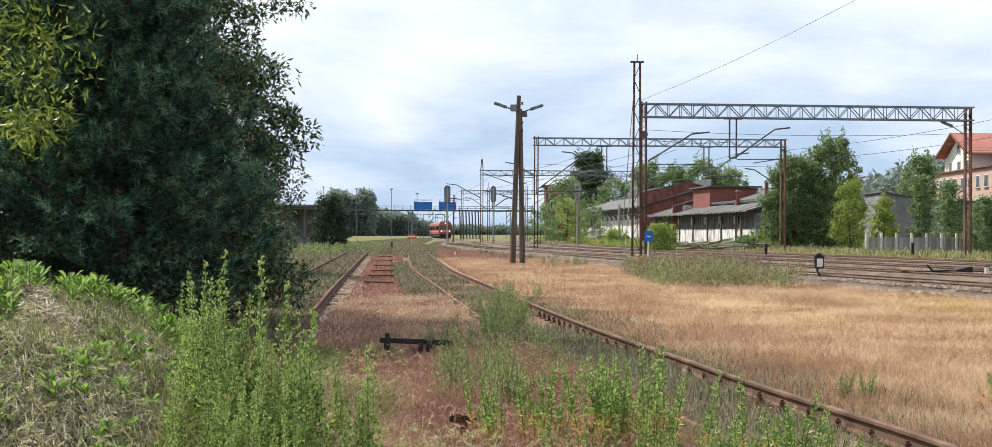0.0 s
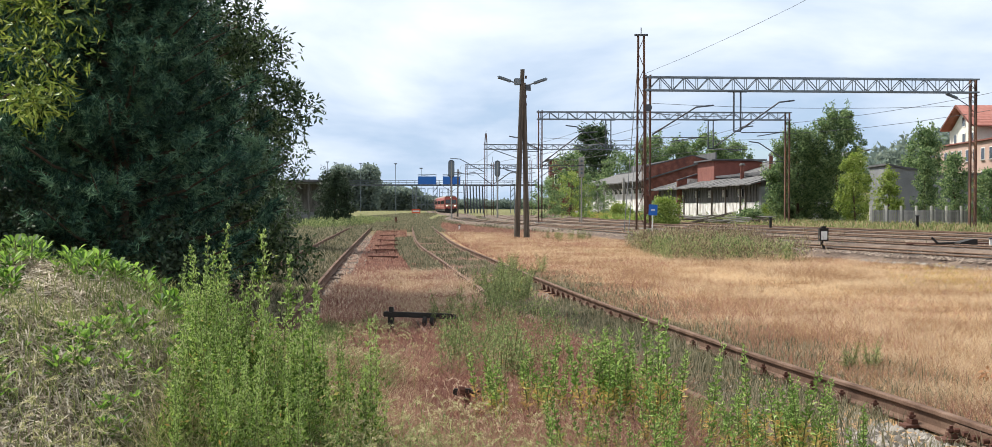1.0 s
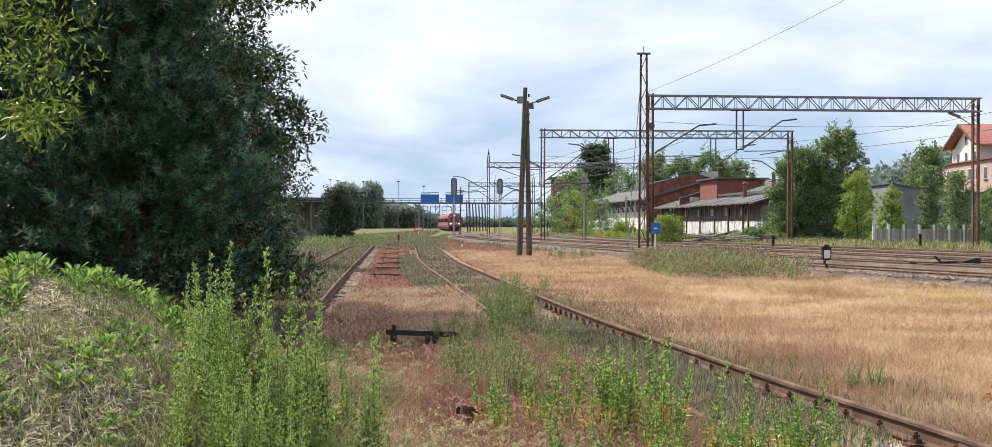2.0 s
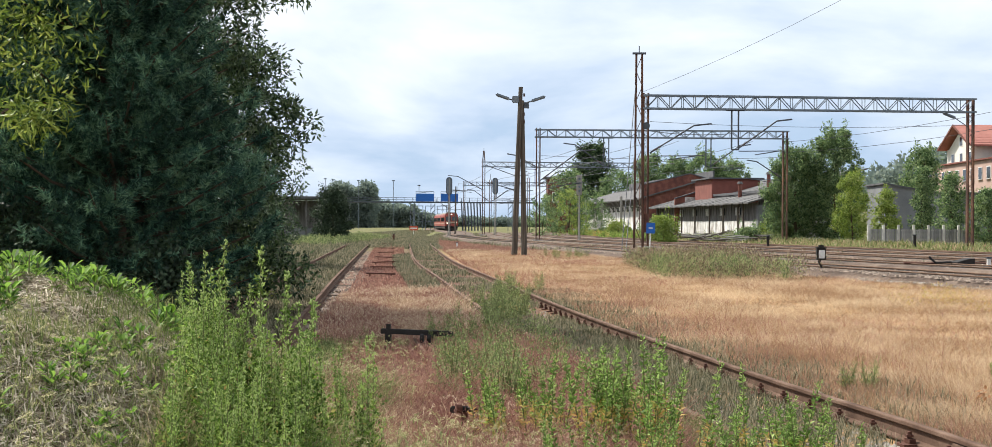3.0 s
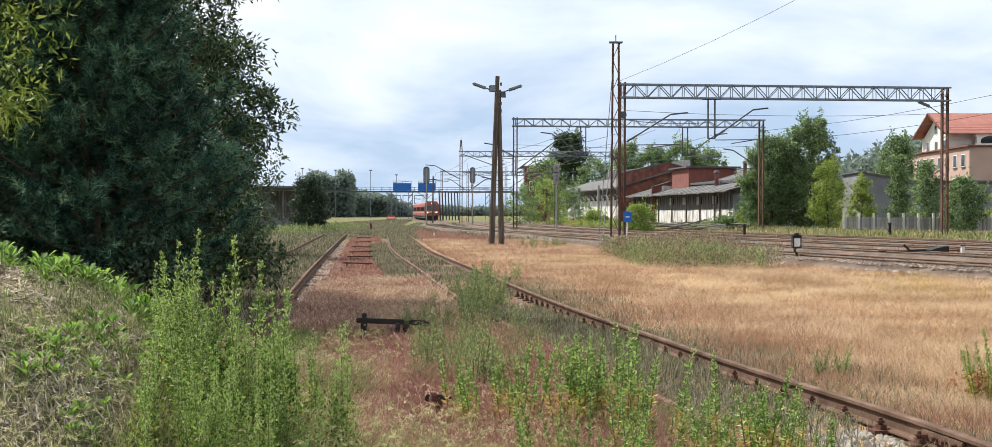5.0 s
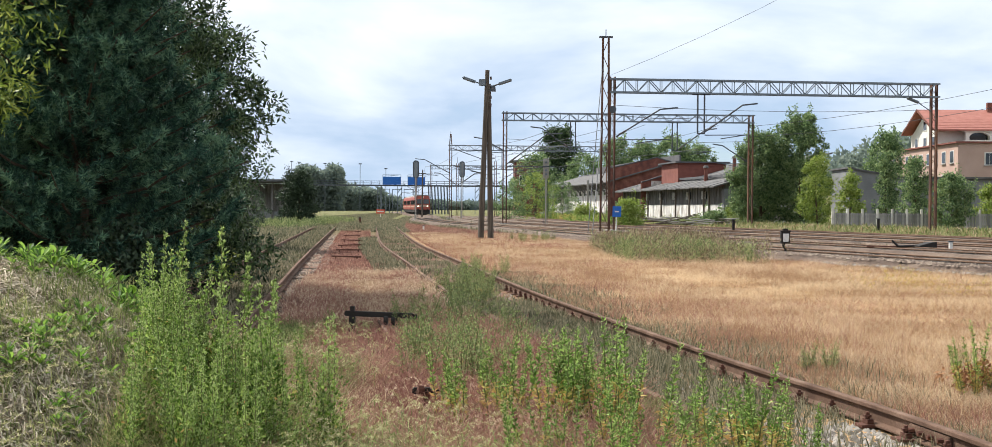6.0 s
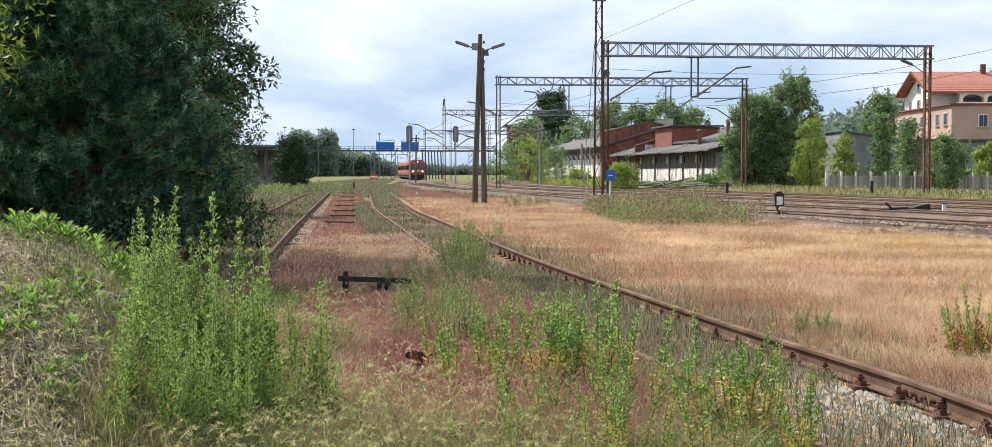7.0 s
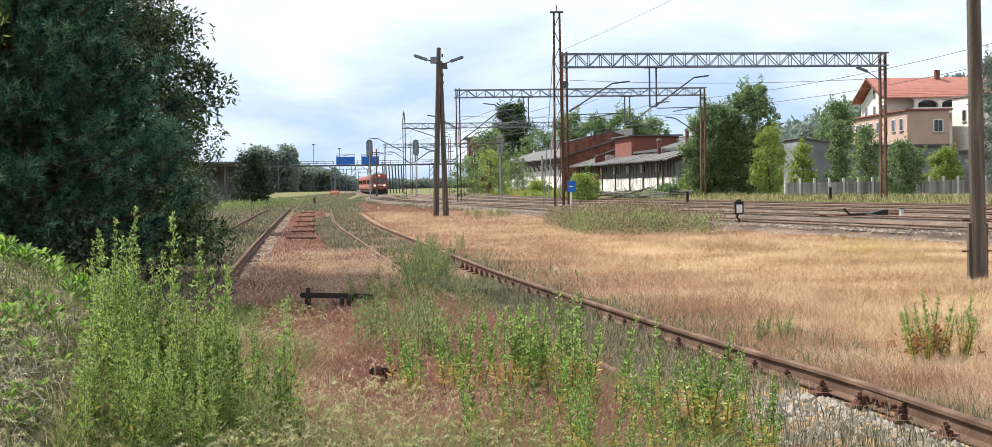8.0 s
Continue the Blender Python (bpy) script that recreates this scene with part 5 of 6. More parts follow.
def clump_leaves(centres, radius, per, length, width, r, droop=0.2, flat=0.8):
    c = np.repeat(centres, per, 0)
    rad = np.repeat(np.broadcast_to(radius, len(centres)), per)[:, None]
    d = unit(r.normal(size=(len(c), 3)))
    p = c + d * rad * (r.uniform(0.15, 1, (len(c), 1)) ** 0.6) * np.array([1, 1, flat])
    ax = unit(d * 0.8 + r.normal(size=(len(c), 3)) * 0.7 + np.array([0, 0, -droop]))
    return leaf_quads(p, ax, length * r.uniform(0.6, 1.25, len(c)), width * r.uniform(0.7, 1.2, len(c)), r)


def limbs(bm, base, h, spread, r, n=9, start=0.25, thick=0.16):
    """A tapered, slightly bent trunk with limbs; gives the limb ends."""
    base = Vector(base)
    pts = [base + Vector((r.normal() * 0.03 * h * k / 5, r.normal() * 0.03 * h * k / 5, h * 0.92 * k / 5)) for k in range(6)]
    for k in range(5):
        rod(bm, pts[k], pts[k + 1], thick * (1 - k / 5.5), thick * (1 - (k + 1) / 5.5), 8)
    ends = [pts[-1]]
    for k in range(n):
        f = start + (0.92 - start) * (k + r.rand() * 0.5) / n
        i = min(4, int(f * 5))
        p = pts[i].lerp(pts[i + 1], f * 5 - i)
        a = k * 2.4 + r.rand()
        ln = spread * (1.05 - 0.55 * f) * r.uniform(0.8, 1.15)
        q = p + Vector((math.cos(a) * ln * 0.6, math.sin(a) * ln * 0.6, ln * 0.35))
        e = p + Vector((math.cos(a + 0.2) * ln, math.sin(a + 0.2) * ln, ln * 0.6))
        rod(bm, p, q, thick * 0.38 * (1 - f * 0.6), thick * 0.24 * (1 - f * 0.6), 6)
        rod(bm, q, e, thick * 0.24 * (1 - f * 0.6), thick * 0.05, 5)
        ends += [q, e]
    return ends


def tree(name, label, x, y, h, spread, mat, leaf, per, seed, clumps=60, low=0.18, thick=0.16, group="", squash=1.0, z=None, clump_r=None, peak=0.45, cat="tree", leaf_w=0.5):
    """A tree whose crown is many clumps of small leaves with gaps between them."""
    r = RS(seed)
    t = thing(name, label, cat, pose(x, y, (float(gz(x, y)) if z is None else z) - 0.05), group)
    bm = bmesh.new()
    ends = limbs(bm, (0, 0, 0), h, spread * 0.85, r, 10, max(0.1, low), thick)
    part("trunk", bm, BARK, t)
    c = []
    while len(c) < clumps:
        f = r.uniform(low, 1.0)
        g = (f - low) / (1 - low)
        prof = (g + 0.10) ** (0.7 * peak) * (1.02 - g) ** 0.5 / 0.66
        a = r.uniform(0, 6.283)
        q = spread * prof * math.sqrt(r.uniform(0.25, 1.0)) * (1 + 0.22 * math.sin(3 * a + seed) + 0.12 * math.sin(7 * f * 3 + a))
        c.append((q * math.cos(a), q * math.sin(a) * squash, h * f))
    c = np.array(c + [tuple(e) for e in ends if e.z > h * low])
    cr = clump_r or spread * 0.26
    # leafy shoots that stick out of the outline, mostly upwards
    m = len(c) // 4
    tip = c[r.randint(0, len(c), m)] * np.array([1.12, 1.12, 1.0]) + np.stack([r.normal(size=m) * 0.3 * cr, r.normal(size=m) * 0.3 * cr, r.uniform(0.3, 1.5, m) * cr], -1)
    v = np.concatenate([clump_leaves(c, cr * r.uniform(0.4, 1.25, len(c)), per, leaf, leaf * leaf_w, r),
                        clump_leaves(tip, cr * r.uniform(0.25, 0.5, m), max(8, per // 3), leaf, leaf * leaf_w, r, flat=2.2)])
    soup("crown", v, mat, t)
    return t


# ---- near trees on the bank ----


def pine(x, y, h, seed):
    r = RS(seed)
    t = thing("pine_tree", "Dense dark blue-green pine beside the siding", "pine tree", pose(x, y, float(gz(x, y)) - 0.05))
    bm = bmesh.new()
    rod(bm, (0, 0, 0), (0.1, 0, h * 0.6), 0.2, 0.13, 12)
    rod(bm, (0.1, 0, h * 0.6), (0.05, 0.05, h), 0.13, 0.03, 10)
    part("trunk", bm, BARK, t)
    bm = bmesh.new()
    tp, td = [], []
    z = 0.35
    while z < h - 0.3:
        f = z / h
        reach = 3.0 * (1 - f) ** 0.6 * (0.62 + 0.38 * min(1, f / 0.2))
        m = r.randint(6, 9)
        a0 = r.rand() * 6.28
        for k in range(m):
            a = a0 + 6.283 * k / m + r.normal() * 0.15
            ln = reach * r.uniform(0.7, 1.12)
            d = np.array([math.cos(a), math.sin(a), 0.12 + 0.35 * f])
            d = d / np.linalg.norm(d)
            p0 = np.array([0.05, 0, z])
            bend = np.array([0, 0, 0.10 * ln])
            rod(bm, p0, p0 + d * ln * 0.55, 0.035, 0.022, 5)
            rod(bm, p0 + d * ln * 0.55, p0 + d * ln + bend, 0.022, 0.008, 5)
            for q in range(int(9 + ln * 7)):
                u = r.uniform(0.22, 1.0)
                s = np.array([-d[1], d[0], 0.0]) * r.normal() * 0.5 * (1.3 - u) * ln * 0.5
                pos = p0 + d * ln * u + bend * u * u + s + np.array([0, 0, r.normal() * 0.09])
                ax = d * 0.9 + s * 0.8 + np.array([0, 0, 0.55]) + r.normal(size=3) * 0.25
                tp.append(pos)
                td.append(ax / np.linalg.norm(ax))
        z += r.uniform(0.26, 0.40)
    part("branch", bm, BARK, t)
    tp, td = np.array(tp), np.array(td)
    per = 84
    P, D = np.repeat(tp, per, 0), np.repeat(td, per, 0)
    n = len(P)
    along = r.uniform(-0.20, 0.10, (n, 1))
    ax = unit(D * 0.55 + unit(r.normal(size=(n, 3))) * 0.8)
    P = P + D * along
    L = r.uniform(0.10, 0.17, (n, 1))
    sd = unit(np.cross(ax, r.normal(size=(n, 3)))) * 0.0085
    soup("needles", np.stack([P - sd, P + sd, P + ax * L], 1), NEEDLE, t)
    return t


pine(-6.0, 21.3, 9.0, 11)
pine(-9.0, 23.5, 9.5, 12)
pine(-7.6, 25.2, 9.2, 13)
tree("ash_tree", "Dark slender-leaved tree leaning over the siding", -5.75, 25.0, 9.2, 2.1, LEAFDARK, 0.13, 165, 21, clumps=230, low=0.06, clump_r=0.52, peak=0.42, leaf_w=0.36)
tree("willow_tree", "Yellow-green willow with narrow sunlit leaves", -7.35, 18.6, 8.4, 1.55, LEAFYELLOW, 0.16, 62, 22, clumps=110, low=0.34, clump_r=0.46, leaf_w=0.24)
# all but the first shrub have the shade under the trees painted into their leaves
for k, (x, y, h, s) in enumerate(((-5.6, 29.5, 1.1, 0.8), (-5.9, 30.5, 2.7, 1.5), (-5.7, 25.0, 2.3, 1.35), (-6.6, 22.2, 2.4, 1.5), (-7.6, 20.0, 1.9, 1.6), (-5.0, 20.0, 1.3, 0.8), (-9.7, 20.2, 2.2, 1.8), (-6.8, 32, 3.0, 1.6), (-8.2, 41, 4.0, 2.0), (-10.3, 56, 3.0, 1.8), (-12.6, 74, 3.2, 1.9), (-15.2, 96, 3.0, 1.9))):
    tree("shrub", "Dark leafy shrub under the trees", x, y, h, s, LEAFSHADED if k else LEAFYELLOW, 0.09, 80, 30 + k, clumps=46, low=0.04, thick=0.04, group="shrubs on the bank", clump_r=0.3, cat="shrub")
# added tree, hidden by the near ones; it only casts shade across the sidings
tree("tree", "Unseen tree added behind the pine to shade the sidings", -10.2, 53, 8.6, 2.4, LEAFDARK, 0.16, 110, 47, clumps=170, low=0.06, clump_r=0.6, peak=0.5)
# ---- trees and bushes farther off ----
# bush leaves carry the same painted-in shade as the shrubs
tree("bush", "Dark round bush beside the overgrown sidings", -14.3, 118, 4.5, 1.7, LEAFSHADED, 0.2, 90, 41, clumps=150, low=0.03, thick=0.08, clump_r=0.6, cat="bush")
tree("tree", "Tall dark conical tree behind the warehouse", 19.3, 280, 17.4, 4.4, LEAFDARK, 0.5, 90, 42, clumps=260, low=0.04, thick=0.3, clump_r=1.3, peak=0.25)
tree("tree", "Green tree beside the brick station building", 12.0, 232, 10.5, 4.2, LEAFMID, 0.4, 60, 43, clumps=90, low=0.05, clump_r=1.0)
tree("tree", "Low green trees behind the warehouse roof", 23.5, 268, 12.0, 4.5, LEAFMID, 0.45, 60, 44, clumps=90, low=0.05, clump_r=1.1)
for k, (x, y, h, s) in enumerate(((29.0, 262, 14.5, 4.8), (34.5, 266, 14.0, 5.0), (40.0, 262, 15.2, 5.4), (45.5, 268, 13.8, 4.8))):
    tree("tree", "Rounded green tree beyond the warehouse roofs", x, y, h, s, LEAFMID, 0.45, 85, 50 + k, clumps=150, low=0.05, group="trees beyond the warehouse", clump_r=1.1)
tree("tree", "Full green tree beside the warehouse end", 27.0, 124, 8.4, 2.7, LEAFMID, 0.22, 120, 60, clumps=240, low=0.03, clump_r=0.62, peak=0.6)
tree("tree", "Tall full green tree beside the pale fence", 30.4, 123, 10.0, 2.8, LEAFMID, 0.22, 120, 61, clumps=260, low=0.04, clump_r=0.62, peak=0.6)
tree("tree", "Bright green young tree behind the fence", 29.4, 113, 5.6, 1.7, LEAFLIGHT, 0.2, 60, 62, clumps=90, low=0.06, thick=0.08, clump_r=0.45, peak=0.6)
tree("tree", "Bright green small tree behind the fence", 32.7, 115, 4.3, 1.2, LEAFLIGHT, 0.2, 60, 63, clumps=60, low=0.08, thick=0.07, clump_r=0.42)
tree("tree", "Slim green tree before the grey shed", 39.9, 128, 6.8, 1.0, LEAFMID, 0.24, 60, 64, clumps=80, low=0.06, thick=0.1, clump_r=0.5, peak=0.6)
tree("tree", "Green tree behind the portal leg", 36.1, 108.5, 5.9, 1.2, LEAFMID, 0.22, 60, 65, clumps=70, low=0.06, thick=0.1, clump_r=0.45)
tree("tree", "Green shrubby tree growing over the fence", 37.1, 103, 4.2, 1.5, LEAFMID, 0.22, 60, 66, clumps=80, low=0.05, thick=0.08, clump_r=0.5)
tree("tree", "Green shrubby tree growing at the fence", 43.9, 112, 3.8, 1.6, LEAFLIGHT, 0.22, 60, 67, clumps=70, low=0.05, thick=0.08, clump_r=0.5)
tree("tree", "Tall green tree below the red-roofed house", 59.3, 190, 11.6, 3.0, LEAFMID, 0.4, 60, 68, clumps=120, low=0.05, clump_r=0.95, peak=0.7)
# this willow shares the leaf colour with haze painted in
tree("tree", "Tall pale willow beside the beige house", 44.9, 104, 11.0, 1.9, LEAFHAZE, 0.24, 60, 69, clumps=120, low=0.15, clump_r=0.6, peak=0.7)
for k, (x, y, h, s) in enumerate(((13.6, 112, 2.4, 1.3), (5.5, 168, 4.6, 2.6), (9.0, 172, 6.0, 2.8), (12.8, 178, 5.0, 2.4), (14.2, 160, 2.0, 1.6), (17.0, 150, 1.9, 1.6), (25.8, 127.5, 1.8, 1.3), (22.3, 121, 1.2, 1.0))):
    tree("bush", "Green bush growing beside the tracks", x, y, h, s, LEAFMID if k % 2 else LEAFLIGHT, 0.2, 50, 80 + k, clumps=50, low=0.03, thick=0.05, group="bushes by the tracks", clump_r=0.5, cat="bush")


def far_woods():
    """Distant wooded slopes and tree lines as loose masses of leaf clumps."""
    r = RS(90)
    c = []
    for x0, x1, y, h, n in ((-63, -48, 520, 16.5, 420), (-60, -44, 555, 11.0, 420), (-46, -34, 560, 8.5, 300), (-35, -28, 565, 5.0, 120), (-150, -60, 500, 9.5, 800), (-38, 30, 700, 4.5, 260)):
        for k in range(n):
            u = r.rand()
            x = x0 + (x1 - x0) * u
            top = h * (0.86 + 0.1 * math.sin(u * 9 + x0) + 0.06 * math.sin(u * 23))
            c.append((x, y + r.uniform(-6, 6), top * r.uniform(0.02, 1) ** 0.7))
    # aerial haze comes only from the pale leaf colour
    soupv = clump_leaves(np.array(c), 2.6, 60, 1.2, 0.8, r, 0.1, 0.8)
    tagged(soup("far_trees", soupv, LEAFHAZE), "Distant tree line in haze-paled green beyond the footbridge", "trees", kind="stuff")
    c = []
    for k in range(520):
        x = r.uniform(95, 250)
        y = r.uniform(360, 420)
        top = 12 + 22 * math.sin(min(1, max(0, (x - 90) / 140)) * 1.9)
        c.append((x, y, top * r.uniform(0.25, 1) ** 0.6))
    tagged(soup("wooded_hill", clump_leaves(np.array(c), 4.0, 60, 1.7, 1.1, r, 0.1, 0.7), LEAFHAZE), "Wooded hill in haze-paled green behind the houses", "hill", kind="stuff")


far_woods()

# ---- grass ----


def blades(name, n, place, h, w, mat, seed, label, lean=0.35, curl=0.5, category="grass", base=0.0, heads=False, thin=False):
    """Loose bent blades, standing where place(r, n) says; wider and fewer with distance from the yard's near end."""
    r = RS(seed)
    x, y = place(r, n)
    n = len(x)
    z = gz(x, y) + base
    far = np.clip(np.hypot(x, y) / 12.0, 0.8, 5.0) ** 0.8
    H = r.uniform(h[0], h[1], n) * (0.85 + 0.35 * smooth_noise(x, y, 1.3, seed) + 0.2 * smooth_noise(x, y, 4.0, seed + 1))
    a = r.uniform(0, 6.283, n)
    d = np.stack([np.cos(a), np.sin(a), np.zeros(n)], -1)
    s = np.stack([-np.sin(a), np.cos(a), np.zeros(n)], -1) * (w * far * r.uniform(0.6, 1.3, n))[:, None] * 0.5
    turn = r.uniform(0, 6.283, n)
    s = s * np.cos(turn)[:, None] + d * np.sin(turn)[:, None] * np.linalg.norm(s, axis=1, keepdims=True)
    b = np.stack([x, y, z - 0.02], -1)
    L = (lean * r.uniform(0.1, 1.0, n) * H)[:, None]
    up = np.array([0, 0, 1.0])
    m = b + up * (H * 0.6)[:, None] + d * L * 0.45
    t = b + up * (H * r.uniform(1 - curl * 0.5, 1.0, n))[:, None] + d * L * (1 + curl)
    v = np.stack([b - s, b + s, t], 1) if thin else np.stack([b - s, b + s, m + s * 0.8, t, m - s * 0.8], 1)
    ob = tagged(soup(name, v, mat, bent=not thin), label, category, kind="stuff")
    if heads:
        k = r.rand(n) < 0.25
        ax = unit(t[k] - m[k] + up * 0.02)
        q = leaf_quads(t[k], ax, r.uniform(0.04, 0.07, k.sum()), 0.006 * far[k], r)
        tagged(soup("grass_seed_heads", q, heads), "Pale feathery seed heads above the grass", "grass", kind="stuff")
    return ob


def strip(x0, x1, y0, y1, keep=None, power=1.0):
    """Places between two edges (numbers or functions of y), thinning out with distance."""
    def f(r, n):
        y = y0 * (y1 / y0) ** (r.rand(n) ** power)
        a = x0(y) if callable(x0) else x0
        b = x1(y) if callable(x1) else x1
        x = a + (b - a) * r.rand(n)
        if keep is not None:
            k = keep(x, y, r)
            return x[k], y[k]
        return x, y
    return f


def patchy(s, seed, level):
    return lambda x, y, r: smooth_noise(x, y, s, seed) + r.normal(size=len(x)) * 0.25 > level


def off_rails(x, y, r):
    d = np.abs(x - LINE_A(y))
    return (np.abs(d - 0.7525) > 0.09) & (np.abs(x - LINE_B(y) - 0.7525) > 0.07)


A = LINE_A
blades("dry_grass", 480000, strip(lambda y: A(y) + 1.35, lambda y: np.minimum(LINE_NEAR(y) - 1.9, 4.5 + 0.44 * y), 8.5, 84), (0.05, 0.20), 0.006, GRASSTAN, 101, "Dry tan grass covering the yard between tracks", 1.3, thin=True)
blades("red_grass", 50000, strip(lambda y: A(y) + 1.2, lambda y: A(y) + 3.6 + 0.05 * y, 9, 60, lambda x, y, r: r.rand(len(x)) > (x - A(y) - 1.2) / (2.6 + 0.05 * y)), (0.07, 0.24), 0.006, GRASSRED, 119, "Reddish dry grass along the curved siding", 0.6, thin=True)
blades("green_grass", 24000, strip(lambda y: A(y) + 3.0, lambda y: np.minimum(LINE_NEAR(y) - 2.2, 4.5 + 0.44 * y), 9, 70, patchy(0.55, 31, 0.42)), (0.06, 0.2), 0.007, GRASSGREEN, 129, "Green tufts scattered in the dry grass", 0.6, thin=True)
blades("near_grass", 26000, strip(-2.4, 3.4, 0.35, 7.0), (0.08, 0.26), 0.005, GRASSFRESH, 132, "Trodden green and dry grass underfoot", 0.6)
blades("red_grass", 60000, strip(lambda y: A(y) + 1.6, lambda y: np.minimum(LINE_NEAR(y) - 2.0, 4.5 + 0.44 * y), 8.5, 80, patchy(0.35, 41, 0.12)), (0.06, 0.22), 0.007, GRASSRED, 133, "Pinkish dry grass patches in the yard", 1.2, thin=True)
blades("wispy_grass", 11000, strip(-1.7, 1.5, 6.6, 9.0), (0.20, 0.50), 0.005, GRASSFRESH, 134, "Wispy yellow-green grass with pale seed heads", 0.9, 0.9, heads=WEEDSEED)
blades("tan_grass", 7000, strip(-1.7, 1.5, 6.6, 9.0), (0.15, 0.45), 0.004, GRASSTAN, 135, "Dry straw-coloured grass among green blades", 0.9, 0.9)
blades("green_grass", 26000, strip(lambda y: A(y) + 0.85, lambda y: A(y) + 2.5, 8, 34, lambda x, y, r: off_rails(x, y, r) & (r.rand(len(x)) > (x - A(y) - 0.85) / 1.8)), (0.07, 0.2), 0.008, GRASSGREEN, 102, "Low grey-green grass beside the rusty rail", 0.5)
blades("green_grass", 66000, strip(lambda y: A(y) - 0.70, lambda y: A(y) + 0.70, 7.4, 95, lambda x, y, r: off_rails(x, y, r) & ((y < 22) | (smooth_noise(x, y, 1.1, 17) + r.normal(size=len(x)) * 0.3 > 0.3)) & ((y > 10.6) | ((smooth_noise(x, y, 2.2, 14) + r.normal(size=len(x)) * 0.15 < 0.05) & (r.rand(len(x)) < 0.4)))), (0.06, 0.22), 0.008, GRASSGREEN, 103, "Low grey-green grass between the rails", 0.5)
blades("green_grass", 22000, strip(lambda y: A(y) - 1.7, lambda y: A(y) - 0.8, 9, 70, off_rails), (0.08, 0.25), 0.008, GRASSGREEN, 104, "Low grey-green grass beside the siding", 0.5)
blades("red_grass", 60000, strip(lambda y: LINE_B(y) + 1.15, lambda y: A(y) - 1.0, 17.5, 31, off_rails), (0.12, 0.34), 0.006, GRASSRED, 105, "Fluffy reddish grass before the wire supports", 0.7, heads=FOXDRY)
blades("tan_grass", 14000, strip(lambda y: 0.5 * (LINE_B(y) + A(y)) - 0.1, lambda y: A(y) - 0.9, 18.5, 31, off_rails), (0.12, 0.34), 0.006, GRASSTAN, 145, "Sunlit tan grass beside the curved siding", 0.8, heads=FOXDRY)
blades("red_grass", 20000, strip(lambda y: LINE_B(y) + 1.25, lambda y: A(y) - 1.15, 30, 100, off_rails), (0.04, 0.14), 0.007, GRASSRED, 146, "Short reddish grass around the wire supports", 0.5)
blades("red_grass", 170000, strip(lambda y: -1.25 - 0.06 * (y - 8), lambda y: np.minimum(1.25, A(y) - 0.95), 7.3, 16.5, lambda x, y, r: off_rails(x, y, r) & (smooth_noise(x, y, 1.5, 9) + r.normal(size=len(x)) * 0.4 > -1.2)), (0.16, 0.42), 0.005, GRASSRED, 106, "Fine reddish grass around the iron stake", 0.7, heads=GRASSRED, thin=True)
blades("tan_grass", 3000, strip(-1.2, 0.9, 8.6, 11.2), (0.18, 0.40), 0.004, GRASSTAN, 107, "Tall wispy straw-coloured grass in front", 0.8, 0.9)
blades("mixed_grass", 30000, strip(-1.85, -0.85, 7.0, 13.0), (0.12, 0.42), 0.008, GRASSFRESH, 108, "Green grass and seedlings under the tall weeds", 0.6)
blades("tan_grass", 9000, strip(-1.9, -0.6, 7.0, 12.5), (0.15, 0.45), 0.004, GRASSTAN, 109, "Dry stalks among the green weeds", 0.7, 0.8)
blades("mixed_grass", 18000, strip(0.5, lambda y: np.minimum(3.0, A(y) - 0.85), 6.6, 10.5, off_rails), (0.10, 0.34), 0.007, GRASSFRESH, 110, "Green grass between low weeds by the rail", 0.6)
blades("mixed_grass", 11000, strip(-2.5, -1.1, 13.0, 18.0, lambda x, y, r: x > LINE_B(y) + 0.9), (0.08, 0.26), 0.007, GRASSFRESH, 131, "Green grass before the black iron crossbar", 0.6)
blades("bank_grass", 40000, strip(lambda y: LINE_B(y) - 7.5, lambda y: LINE_B(y) - 0.9, 18, 130), (0.12, 0.40), 0.012, GRASSGREEN, 111, "Green grass on the bank below the trees", 0.5)
blades("bank_grass", 16000, strip(lambda y: LINE_B(y) - 0.65, lambda y: LINE_B(y) + 0.65, 18, 104, off_rails), (0.06, 0.22), 0.012, GRASSGREEN, 112, "Low weeds between the old siding rails", 0.5)
blades("far_grass", 50000, strip(-22, lambda y: np.minimum(LINE_MAIN(y) - 2.0, A(y) - 1.0), 92, 330), (0.10, 0.34), 0.014, GRASSGREEN, 113, "Green grass and weeds along the far sidings", 0.5)
blades("far_grass", 16000, strip(lambda y: A(y) - 1.1, lambda y: A(y) + 1.4, 88, 175), (0.08, 0.28), 0.012, GRASSGREEN, 147, "Grass closing over the end of the siding", 0.6)
blades("far_dry_grass", 34000, strip(lambda y: A(y) + 1.2, lambda y: LINE_MAIN(y) - 2.6, 55, 150), (0.06, 0.22), 0.010, GRASSRED, 130, "Reddish dry grass beyond the lamp pole", 0.6, thin=True)
blades("far_grass", 30000, strip(lambda y: LINE_MAIN(y) + 16.6, lambda y: LINE_MAIN(y) + 28, 40, 230), (0.15, 0.6), 0.016, GRASSFRESH, 114, "Green weeds between the tracks and the warehouse", 0.5)
blades("far_dry_grass", 16000, strip(lambda y: LINE_MAIN(y) + 16.2, lambda y: LINE_MAIN(y) + 27, 40, 200), (0.15, 0.5), 0.014, GRASSTAN, 115, "Dry grass between the tracks and the fence", 0.5)
blades("track_weeds", 56000, strip(lambda y: LINE_MAIN(y) - 3.5, lambda y: LINE_MAIN(y) + 16.5, 50, 220, patchy(0.3, 8, -0.1)), (0.20, 0.42), 0.016, GRASSGREEN, 116, "Sparse weeds among the station tracks", 0.5)



